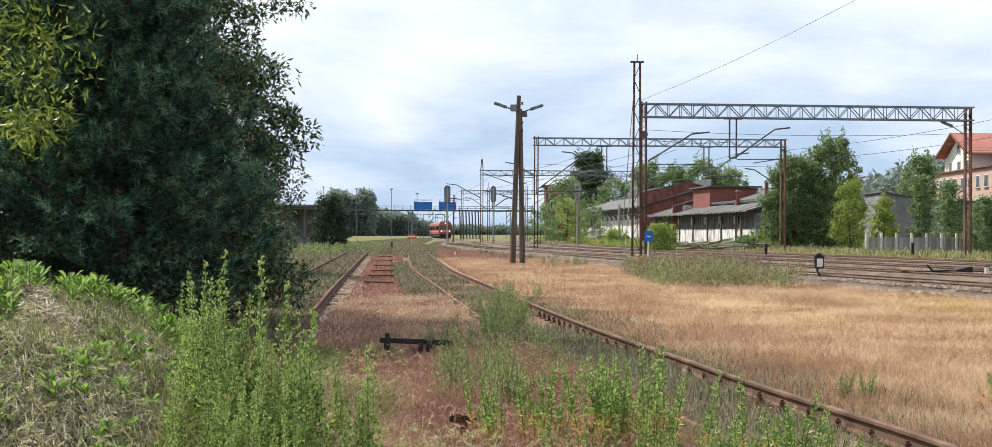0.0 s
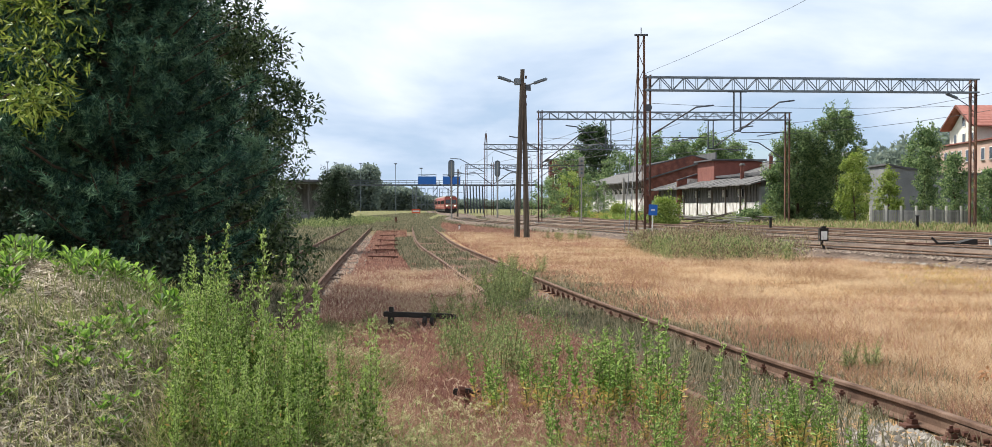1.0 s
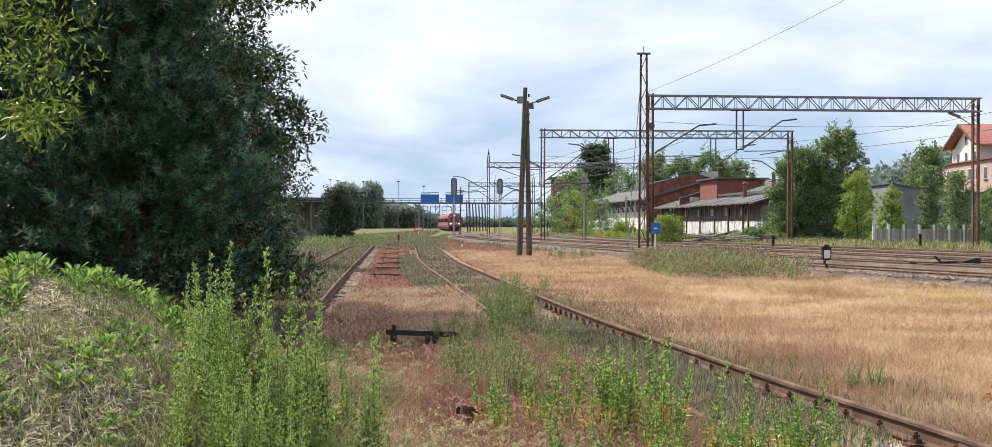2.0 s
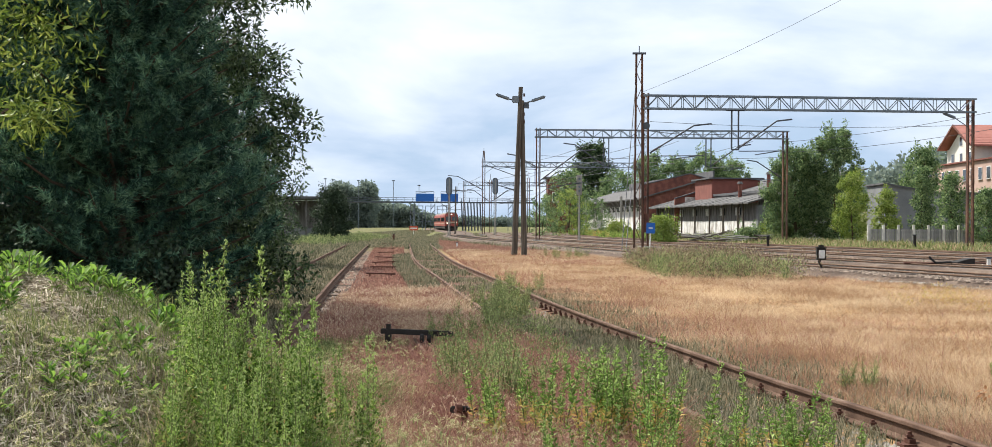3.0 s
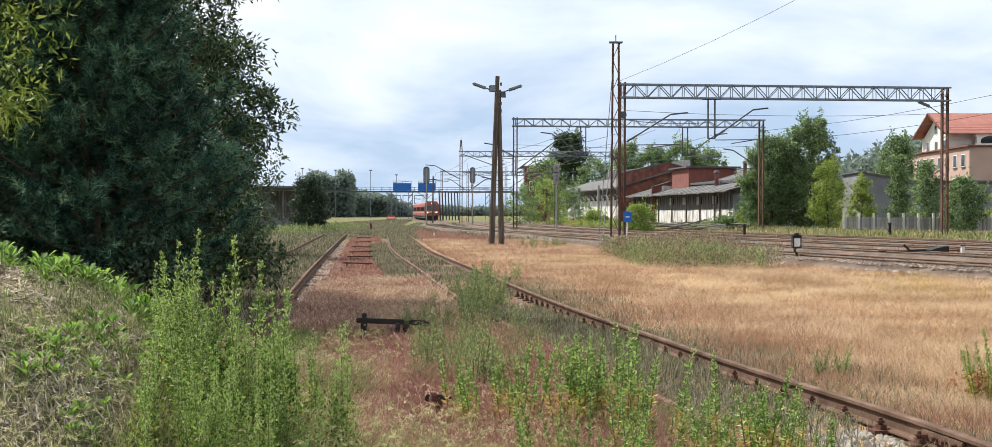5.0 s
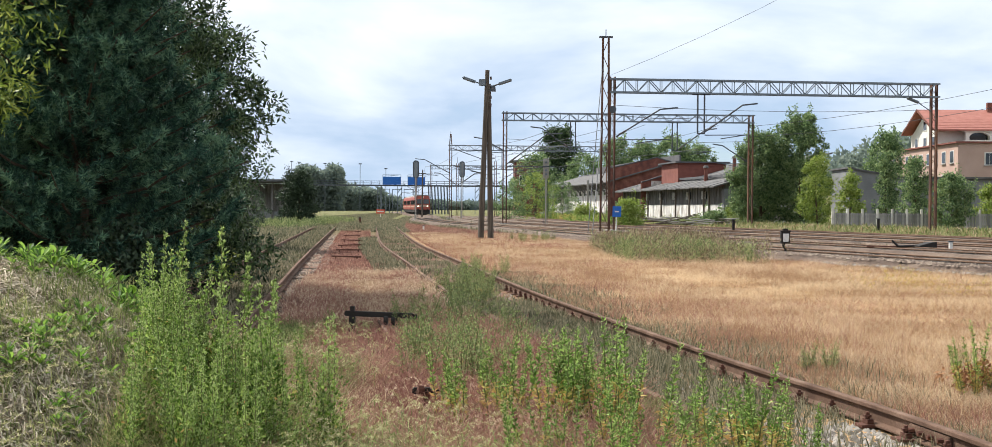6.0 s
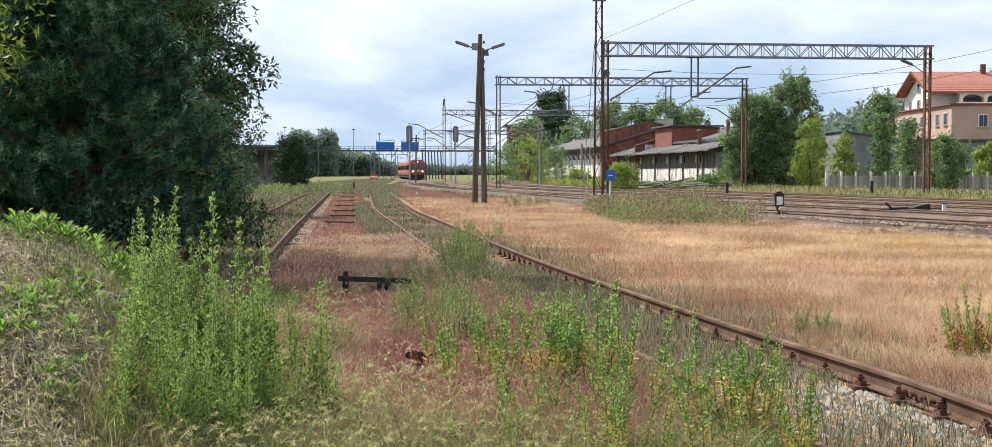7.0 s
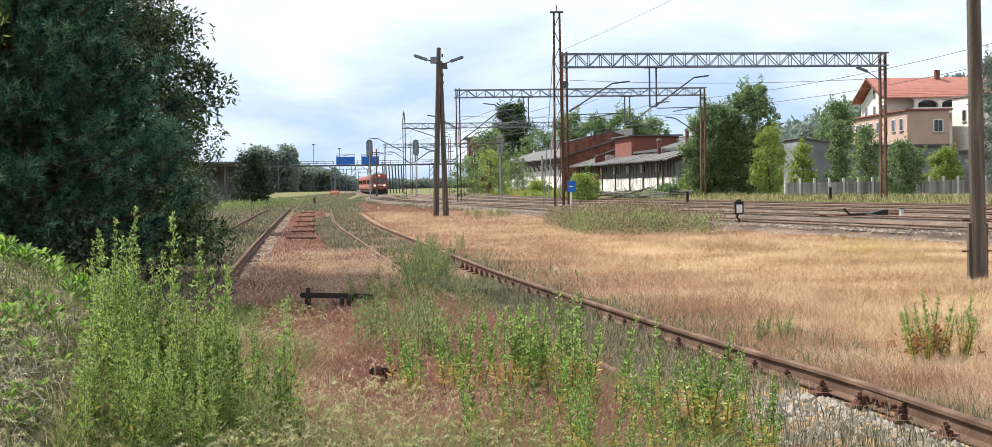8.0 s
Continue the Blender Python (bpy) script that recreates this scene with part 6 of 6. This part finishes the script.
def foxtails(n, place, h, seed, mat, head_mat, label):
    """Thin arching stalks that end in drooping bristly seed heads."""
    r = RS(seed)
    x, y = place(r, n)
    n = len(x)
    a = r.uniform(0, 6.283, n)
    H = r.uniform(h[0], h[1], n)
    d = np.stack([np.cos(a), np.sin(a), np.zeros(n)], -1)
    side = np.stack([-np.sin(a), np.cos(a), np.zeros(n)], -1)
    b = np.stack([x, y, gz(x, y) - 0.01], -1)
    lean = (H * r.uniform(0.15, 0.5, n))[:, None]
    up = np.array([0, 0, 1.0])

    def at(f):
        return b + up * (H * (f - 0.22 * f ** 4))[:, None] + d * lean * f ** 2.2
    q = []
    for f0, f1 in ((0, 0.35), (0.35, 0.6), (0.6, 0.8), (0.8, 1.0)):
        p0, p1, w = at(f0), at(f1), 0.0022
        q.append(np.stack([p0 - side * w, p0 + side * w, p1 + side * w, p1 - side * w], 1))
    tagged(soup("foxtail_stalks", np.concatenate(q), mat), label, "grass", kind="stuff")
    tip = at(1.0)
    ax = unit(at(1.0) - at(0.92))
    hd = []
    per = 16
    L = r.uniform(0.05, 0.10, n)
    for k in range(per):
        u = k / per
        p = tip + ax * (L * u)[:, None] - up * (L * 0.45 * u * u)[:, None]
        ang = r.uniform(0, 6.283, n)
        o = side * np.cos(ang)[:, None] + np.cross(ax, side) * np.sin(ang)[:, None]
        hd.append(leaf_quads(p, unit(ax * 0.8 + o * 0.7 - up * 0.3 * u), 0.022 * (1.15 - 0.6 * u), 0.0045, r))
    tagged(soup("foxtail_heads", np.concatenate(hd), head_mat), "Drooping pale bristly seed heads of foxtail grass", "grass", kind="stuff")


foxtails(900, strip(-1.35, 0.75, 6.5, 9.2), (0.25, 0.48), 141, GRASSFRESH, FOXHEAD, "Arching yellow-green foxtail stalks in the foreground")
foxtails(260, strip(-0.6, 1.0, 8.4, 11.0), (0.22, 0.42), 142, GRASSTAN, FOXDRY, "Arching straw-coloured foxtail stalks around the stake")
foxtails(500, strip(-3.6, -1.6, 6.3, 8.2), (0.15, 0.35), 143, GRASSFRESH, FOXHEAD, "Foxtail stalks along the foot of the heap")
foxtails(500, strip(-1.9, -0.6, 11.0, 16.0), (0.2, 0.42), 144, GRASSFRESH, FOXHEAD, "Foxtail stalks before the iron crossbar")

# bleached straw and litter on the heap


def straw(n, seed):
    r = RS(seed)
    x, y = r.uniform(-4.0, -1.4, n), r.uniform(5.8, 10.2, n)
    k = (gz(x, y) > 0.1) & (smooth_noise(x, y, 1.1, 6) + r.normal(size=n) * 0.3 > -0.25)
    x, y = x[k], y[k]
    n = len(x)
    a = r.uniform(0, 6.283, n)
    L = r.uniform(0.05, 0.20, n)
    x2, y2 = x + np.cos(a) * L, y + np.sin(a) * L
    p = np.stack([x, y, gz(x, y) + r.uniform(0.0, 0.05, n)], -1)
    q = np.stack([x2, y2, gz(x2, y2) + r.uniform(0.0, 0.07, n)], -1)
    s = np.stack([-np.sin(a), np.cos(a), r.normal(size=n) * 0.6], -1) * r.uniform(0.0015, 0.004, n)[:, None]
    tagged(soup("straw", np.stack([p - s, p + s, q + s, q - s], 1), STRAW), "Bleached straw lying on the compost heap", "straw", kind="stuff")


straw(54000, 117)
blades("heap_grass", 48000, strip(-4.2, -1.3, 6.0, 10.4, lambda x, y, r: (gz(x, y) > 0.05) & (smooth_noise(x, y, 2.2, 4) + r.normal(size=len(x)) * 0.3 > 0.0)), (0.06, 0.22), 0.006, GRASSFRESH, 118, "Green grass growing over the compost heap", 0.6)

# ---- stones ----


def stones(n, place, size, seed, label, base=0.0, mat=STONE):
    r = RS(seed)
    x, y = place(r, n)
    n = len(x)
    c = np.stack([x, y, gz(x, y) + base], -1)
    # each stone is a skewed octahedron
    v = np.array([(1, 0, 0), (0, 1, 0), (-1, 0, 0), (0, -1, 0), (0, 0, 0.75), (0, 0, -0.6)], float)
    f = np.array([(0, 1, 4), (1, 2, 4), (2, 3, 4), (3, 0, 4)])
    s = r.uniform(size[0], size[1], n)[:, None, None]
    p = v[None] * s * r.uniform(0.6, 1.3, (n, 6, 3))
    a = r.uniform(0, 6.283, n)
    ca, sa = np.cos(a)[:, None], np.sin(a)[:, None]
    q = np.stack([p[..., 0] * ca - p[..., 1] * sa, p[..., 0] * sa + p[..., 1] * ca, p[..., 2]], -1) + c[:, None]
    me = bpy.data.meshes.new("ballast_stones")
    faces = (f[None] + (np.arange(n) * 6)[:, None, None]).reshape(-1, 3)
    me.vertices.add(n * 6)
    me.vertices.foreach_set("co", q.astype(np.float32).ravel())
    me.loops.add(faces.size)
    me.loops.foreach_set("vertex_index", faces.astype(np.int32).ravel())
    me.polygons.add(len(faces))
    me.polygons.foreach_set("loop_start", np.arange(0, faces.size, 3, dtype=np.int32))
    me.update(calc_edges=True)
    me.materials.append(mat)
    tagged(new("ballast_stones", me), label, "stones", kind="stuff")


stones(3200, strip(lambda y: A(y) - 0.75, lambda y: A(y) + 1.0, 7.0, 10.6, lambda x, y, r: off_rails(x, y, r) & (smooth_noise(x, y, 2.2, 14) > -0.2)), (0.012, 0.04), 120, "Pale broken ballast between the near rails")
stones(5000, strip(lambda y: A(y) - 1.2, lambda y: A(y) + 2.2, 7.0, 26, off_rails), (0.012, 0.035), 121, "Scattered pale pebbles along the siding")
stones(5000, strip(lambda y: LINE_B(y) + 0.1, lambda y: LINE_B(y) + 1.5, 17, 80, off_rails), (0.015, 0.045), 122, "Grey ballast spilling beside the old siding", 0.0, BROWNSTONE)
stones(16000, strip(lambda y: LINE_NEAR(y) - 2.1, lambda y: LINE_NEAR(y) + 2.0, 30, 90), (0.03, 0.07), 123, "Pale ballast along the turnout track", 0.20, BROWNSTONE)
stones(2600, strip(lambda y: LINE_NEAR(y) - 2.5, lambda y: LINE_NEAR(y) - 1.6, 28, 41), (0.03, 0.07), 125, "Pale spilled ballast at the edge of the turnout", 0.05)
stones(40000, strip(lambda y: LINE_MAIN(y) - 1.8, lambda y: LINE_MAIN(y) + 16.8, 36, 150), (0.03, 0.075), 124, "Brown ballast among the station tracks", 0.21, BROWNSTONE)

# ---- weeds ----


def weed(name, label, seed, h, kind):
    """An upright weed: a stem, side shoots and many small leaves; the top ends in seed spikes."""
    r = RS(seed)
    t = thing(name, label, "weed", pose(0, 0, -50), "tall weeds")
    P, D, L = [], [], []
    S, SD = [], []
    n_stem = {"goosefoot": 3, "pigweed": 3, "mugwort": 6}[kind]
    for k in range(n_stem):
        a = r.rand() * 6.283
        spread = {"goosefoot": 0.11, "pigweed": 0.24, "mugwort": 0.30}[kind]
        hh = h * (r.uniform(0.88, 1.0) if k == 0 else r.uniform(0.5, 0.9))
        top = Vector((math.cos(a) * spread * hh, math.sin(a) * spread * hh, hh))
        foot = Vector((math.cos(a) * 0.04, math.sin(a) * 0.04, 0))
        bow = Vector((r.normal() * 0.03, r.normal() * 0.03, 0))
        knee = foot.lerp(top, 0.5) + bow
        bm = rod(bmesh.new(), foot, knee, 0.007, 0.005, 5)
        part("stem", rod(bm, knee, top, 0.005, 0.002, 5), STEM, t)
        nb = int(hh / {"goosefoot": 0.030, "pigweed": 0.022, "mugwort": 0.034}[kind])
        for i in range(nb):
            f = (i + r.rand()) / nb
            if f < (0.08 if kind != "pigweed" else 0.16):
                continue
            p = np.array(foot.lerp(knee, 2 * f) if f < 0.5 else knee.lerp(top, 2 * f - 1))
            b = i * 2.4 + r.rand() * 0.6
            out = np.array([math.cos(b), math.sin(b), {"goosefoot": 1.0, "pigweed": 1.0, "mugwort": 0.7}[kind]])
            if kind == "pigweed":
                # a whorl of narrow leaves hugging the stalk, now and then a short tuft
                ln = 0.064 * (1.25 - 0.75 * f) * r.uniform(0.7, 1.25)
                for q in range(3):
                    c = b + 2.1 * q
                    P.append(p); D.append(np.array([math.cos(c), math.sin(c), 0.5 + r.normal() * 0.45])); L.append(ln)
                if r.rand() < 0.3:
                    for q in range(5):
                        P.append(p + out * 0.03 * r.rand()); D.append(out + r.normal(size=3) * 0.4); L.append(ln * 0.6)
            else:
                ln = (0.17 * (1.15 - f) ** 1.15 if kind == "goosefoot" else 0.17 * (1.1 - 0.85 * f)) * r.uniform(0.5, 1.2)
                for q in range(int(3 + ln * 30)):
                    u = r.uniform(0.15, 1)
                    d = out * 0.6 + r.normal(size=3) * 0.55
                    P.append(p + out * ln * u); D.append(d); L.append((0.047 if kind == "goosefoot" else 0.05) * r.uniform(0.5, 1.4) * (1.3 - 0.75 * f))
            if f > 0.42 and kind == "goosefoot":
                # knotted seed clusters along a short upright spike
                ln = 0.10 * (1.25 - f) * r.uniform(0.5, 1.2)
                for q in range(8):
                    u = r.rand()
                    S.append(p + (out * np.array([0.55, 0.55, 1.3])) * ln * u + r.normal(size=3) * 0.006); SD.append(out * 0.5 + np.array([0, 0, 0.9]) + r.normal(size=3) * 0.5)
            elif kind == "pigweed" and f > 0.55:
                for q in range(3):
                    S.append(p + out * 0.02 * r.rand()); SD.append(out * 0.5 + np.array([0, 0, 0.9]) + r.normal(size=3) * 0.3)
            elif kind == "mugwort" and f > 0.6:
                for q in range(2):
                    S.append(p + out * 0.06 * r.rand()); SD.append(out * 0.4 + np.array([0, 0, 1.0]) + r.normal(size=3) * 0.3)
    P, D, L = np.array(P), unit(np.array(D)), np.array(L)
    wd = {"goosefoot": 0.42, "pigweed": 0.34, "mugwort": 0.22}[kind]
    yellow = (P[:, 2] < h * 0.55) & (r.rand(len(P)) < (0.75 if kind == "pigweed" else 0.06))
    mats = [{"mugwort": WEEDGREY, "pigweed": WEEDBRIGHT, "goosefoot": WEEDGREEN}[kind], WEEDYELLOW]
    soup("leaves", leaf_quads(P, D, L, L * wd, r), mats, t, index=yellow.astype(int))["kind"] = "stuff"
    soup("seed_spike", leaf_quads(np.array(S), unit(np.array(SD)), 0.022, 0.012, r), WEEDSEED, t)["kind"] = "stuff"
    return t


def scatter(protos, spots, seed, lo=0.85, hi=1.12):
    r = random.Random(seed)
    for i, (x, y, s) in enumerate(spots):
        p = protos[i % len(protos)]
        k = s * r.uniform(lo, hi)
        o = copy_thing(p, pose(x, y, float(gz(x, y)) - 0.02, r.uniform(-4, 4), r.uniform(-4, 4), r.uniform(0, 360)))
        o.scale = (k, k, k)


def drop_proto(p):
    for o in (*p.children_recursive, p):
        bpy.data.objects.remove(o)


rw = random.Random(7)
goose = [weed("goosefoot_weed", "Tall green goosefoot weed with pale seed spikes", 201 + k, 1.45, "goosefoot") for k in range(4)]
spots = []
for cx, cy, rad, n, s in ((-1.76, 8.3, 0.06, 3, 0.86), (-1.46, 8.3, 0.06, 3, 0.92), (-1.62, 8.1, 0.20, 10, 0.68), (-1.16, 8.2, 0.12, 6, 0.84), (-1.38, 7.8, 0.24, 14, 0.66), (-1.55, 7.3, 0.24, 12, 0.58), (-1.25, 7.2, 0.22, 10, 0.56), (-1.10, 8.8, 0.2, 5, 0.56), (-0.74, 8.0, 0.08, 3, 0.66), (-1.90, 8.5, 0.12, 4, 0.58), (-0.98, 7.6, 0.2, 6, 0.50)):
    for k in range(n):
        a, q = rw.uniform(0, 6.283), rad * math.sqrt(rw.random())
        spots.append((cx + q * math.cos(a), cy + q * math.sin(a), s))
scatter(goose, spots, 1, 0.78, 1.08)
pig = [weed("pigweed", "Upright bright green weed with yellowing lower leaves", 221 + k, 0.9, "pigweed") for k in range(4)]
spots = []
for cx, cy, rad, n, s in ((0.45, 9.2, 0.42, 12, 0.88), (0.80, 8.9, 0.28, 8, 0.98), (0.15, 9.9, 0.35, 8, 0.75), (1.40, 8.0, 0.50, 13, 0.84), (1.80, 8.1, 0.26, 5, 0.74), (0.75, 7.7, 0.45, 9, 0.70), (0.25, 7.3, 0.35, 5, 0.50), (1.15, 7.1, 0.40, 9, 0.72), (1.75, 7.3, 0.30, 5, 0.62), (0.9, 10.1, 0.25, 6, 0.72)):
    for k in range(n):
        a, q = rw.uniform(0, 6.283), rad * math.sqrt(rw.random())
        spots.append((cx + q * math.cos(a), cy + q * math.sin(a), s))
scatter(pig, spots, 2, 0.8, 1.1)
mug = [weed("mugwort_weed", "Feathery grey-green weed among the rails", 241 + k, 0.75, "mugwort") for k in range(3)]
spots = []
for cx, cy, rx, ry, n, s in ((-0.15, 13.0, 0.35, 1.4, 22, 0.80), (0.35, 13.2, 0.45, 1.6, 14, 0.80), (0.25, 15.0, 0.5, 2.2, 18, 0.85), (-0.25, 18.5, 0.5, 2.5, 16, 0.85), (0.2, 22.5, 0.45, 3.0, 14, 0.9), (-0.1, 27.5, 0.4, 3.0, 10, 0.8), (0.8, 12.6, 0.3, 1.0, 8, 0.7), (-1.85, 15.2, 0.4, 1.5, 8, 0.55), (0.6, 33.0, 0.6, 4.0, 8, 0.7), (5.4, 13.6, 0.25, 0.35, 3, 0.5), (3.6, 13.9, 0.2, 0.3, 4, 0.55), (3.4, 68, 1.2, 3.0, 12, 0.8)):
    for k in range(n):
        spots.append((cx + rw.uniform(-rx, rx), cy + rw.uniform(-ry, ry), s))
scatter(mug, spots, 3, 0.75, 1.15)
# the orange-footed weed and others in the dry grass
spots = [(4.65 + rw.uniform(-0.26, 0.26), 12.1 + rw.uniform(-0.25, 0.25), 0.82) for k in range(8)]
scatter(pig, spots, 4, 0.6, 1.0)
for p in goose + pig + mug:
    drop_proto(p)
rr = RS(260)
c = np.stack([4.65 + rr.normal(size=24) * 0.14, 12.1 + rr.normal(size=24) * 0.14, rr.uniform(0.02, 0.24, 24)], -1)
tagged(soup("withered_leaves", clump_leaves(c, 0.06, 12, 0.07, 0.03, rr), WEEDORANGE), "Withered orange leaves at the foot of a weed", "leaves", kind="stuff")


def weed_bank(name, label, x0, x1, y0, y1, n, h, mat, seed, leaf=0.09):
    """A stand of weeds too far off to tell plant from plant."""
    r = RS(seed)
    x, y = r.uniform(x0, x1, n), r.uniform(y0, y1, n)
    k = smooth_noise(x, y, 0.5, seed) + r.normal(size=n) * 0.3 > -0.35
    x, y = x[k], y[k]
    H = h * (0.75 + 0.3 * smooth_noise(x, y, 0.8, seed + 1)) * r.uniform(0.6, 1.1, len(x))
    per = 26
    X, Y, HH = np.repeat(x, per), np.repeat(y, per), np.repeat(H, per)
    f = r.rand(len(X)) ** 0.8
    p = np.stack([X + r.normal(size=len(X)) * 0.09, Y + r.normal(size=len(X)) * 0.09, gz(X, Y) + f * HH], -1)
    ax = unit(r.normal(size=(len(X), 3)) * 0.5 + np.array([0, 0, 0.9]))
    tagged(soup(name, leaf_quads(p, ax, leaf * r.uniform(0.6, 1.4, len(X)), leaf * 0.3, r), mat), label, "weeds", kind="stuff")


weed_bank("weed_bank", "Stand of grey-green weeds before the station tracks", 5.0, 9.3, 41, 55, 620, 0.9, WEEDGREY, 301)
weed_bank("weed_bank", "Stand of grey-brown weeds before the station tracks", 5.0, 9.7, 40.5, 56, 620, 1.1, BROWNWEED, 303)
weed_bank("weed_bank", "Green weeds along the foot of the warehouse", 18.5, 25.5, 121, 138, 420, 0.9, WEEDGREY, 305, 0.16)
weed_bank("weed_bank", "Yellow-flowered weeds along the warehouse ramp", 11.5, 17.5, 150, 215, 600, 0.9, WEEDYELLOW, 307, 0.2)
weed_bank("weed_bank", "Green weeds along the warehouse ramp", 11.0, 18.5, 140, 220, 800, 1.0, WEEDGREEN, 309, 0.2)
weed_bank("weed_bank", "Leafy weeds along the far siding edge", -16.5, -11.5, 95, 150, 600, 0.8, WEEDGREY, 311, 0.16)
weed_bank("weed_bank", "Sparse dry weeds in the tan grass", 8.2, 10.0, 24.5, 29, 90, 0.6, WEEDYELLOW, 313, 0.05)


def broadleaf(seed, label):
    r = RS(seed)
    t = thing("broadleaf_weed", label, "weed", pose(0, 0, -50), "broad-leaved weeds")
    n = 22
    a = np.arange(n) * 2.4 + r.rand(n) * 0.5
    f = r.rand(n)
    p = np.stack([np.cos(a) * 0.04, np.sin(a) * 0.04, 0.02 + f * 0.20], -1)
    ax = unit(np.stack([np.cos(a), np.sin(a), 0.35 + 0.9 * f], -1))
    L = r.uniform(0.07, 0.13, n)
    side = unit(np.cross(ax, np.array([0, 0, 1.0])))
    nor = np.cross(side, ax)
    W = L * 0.42
    v = []
    for s in (-1, 1):
        q1 = p + ax * (L * 0.33)[:, None] + side * (s * W * 0.5)[:, None] + nor * (W * 0.14)[:, None]
        q2 = p + ax * (L * 0.72)[:, None] + side * (s * W * 0.42)[:, None] + nor * (W * 0.05)[:, None]
        tip = p + ax * L[:, None] - np.array([0, 0, 1.0]) * (L * 0.18)[:, None]
        mid = p + ax * (L * 0.5)[:, None]
        v.append(np.stack([p, q1, q2, tip, mid], 1))
    soup("leaves", np.concatenate(v), BROADLEAF, t)["kind"] = "stuff"
    part("stem", rods([((0, 0, 0), (0, 0, 0.23))], 0.006, 5), STEM, t)
    return t


broad = [broadleaf(320 + k, "Bright green broad-leaved weed growing on the heap") for k in range(4)]
spots = []
r0 = random.Random(12)
while len(spots) < 300:
    x, y = r0.uniform(-4.0, -1.95), r0.uniform(6.6, 10.2)
    if gz(x, y) > 0.35 and 1.5 * noise.noise((x * 1.6, y * 1.6, 3.0)) + r0.uniform(-0.3, 0.3) + 0.17 * (y - 8.2) > 0.0:
        spots.append((x, y, r0.choice((0.35, 0.45, 0.58, 0.72)) * (1.2 if y > 8.2 and x < -2.2 else 0.9)))
scatter(broad, spots, 5)
for p in broad:
    drop_proto(p)


def brush_pile():
    t = thing("brush_pile", "Heap of grey dead branches beside the warehouse", "brush pile", pose(19.6, 119, float(gz(19.6, 119))))
    r = RS(330)
    for k in range(60):
        a = r.uniform(-0.6, 0.6) + (math.pi if r.rand() < 0.5 else 0)
        x, y, z = r.uniform(-3.0, 3.0), r.uniform(-1, 1), r.uniform(0.1, 0.8)
        L = r.uniform(0.8, 2.2)
        part("branch", rod(bmesh.new(), (x, y, z), (x + L * math.cos(a), y + L * 0.5 * math.sin(a), z + r.uniform(-0.3, 0.5)), 0.06, 0.025, 6), OLDWOOD if k % 3 else CONCRETE, t)


brush_pile()


def motions():
    rows = []
    for t, y in TRAIN_ROWS:
        rows.append((t, pose(float(LINE_MAIN(y)), y, 0.18, 0, 0, 4.57)))
    walk(train, rows)


motions()
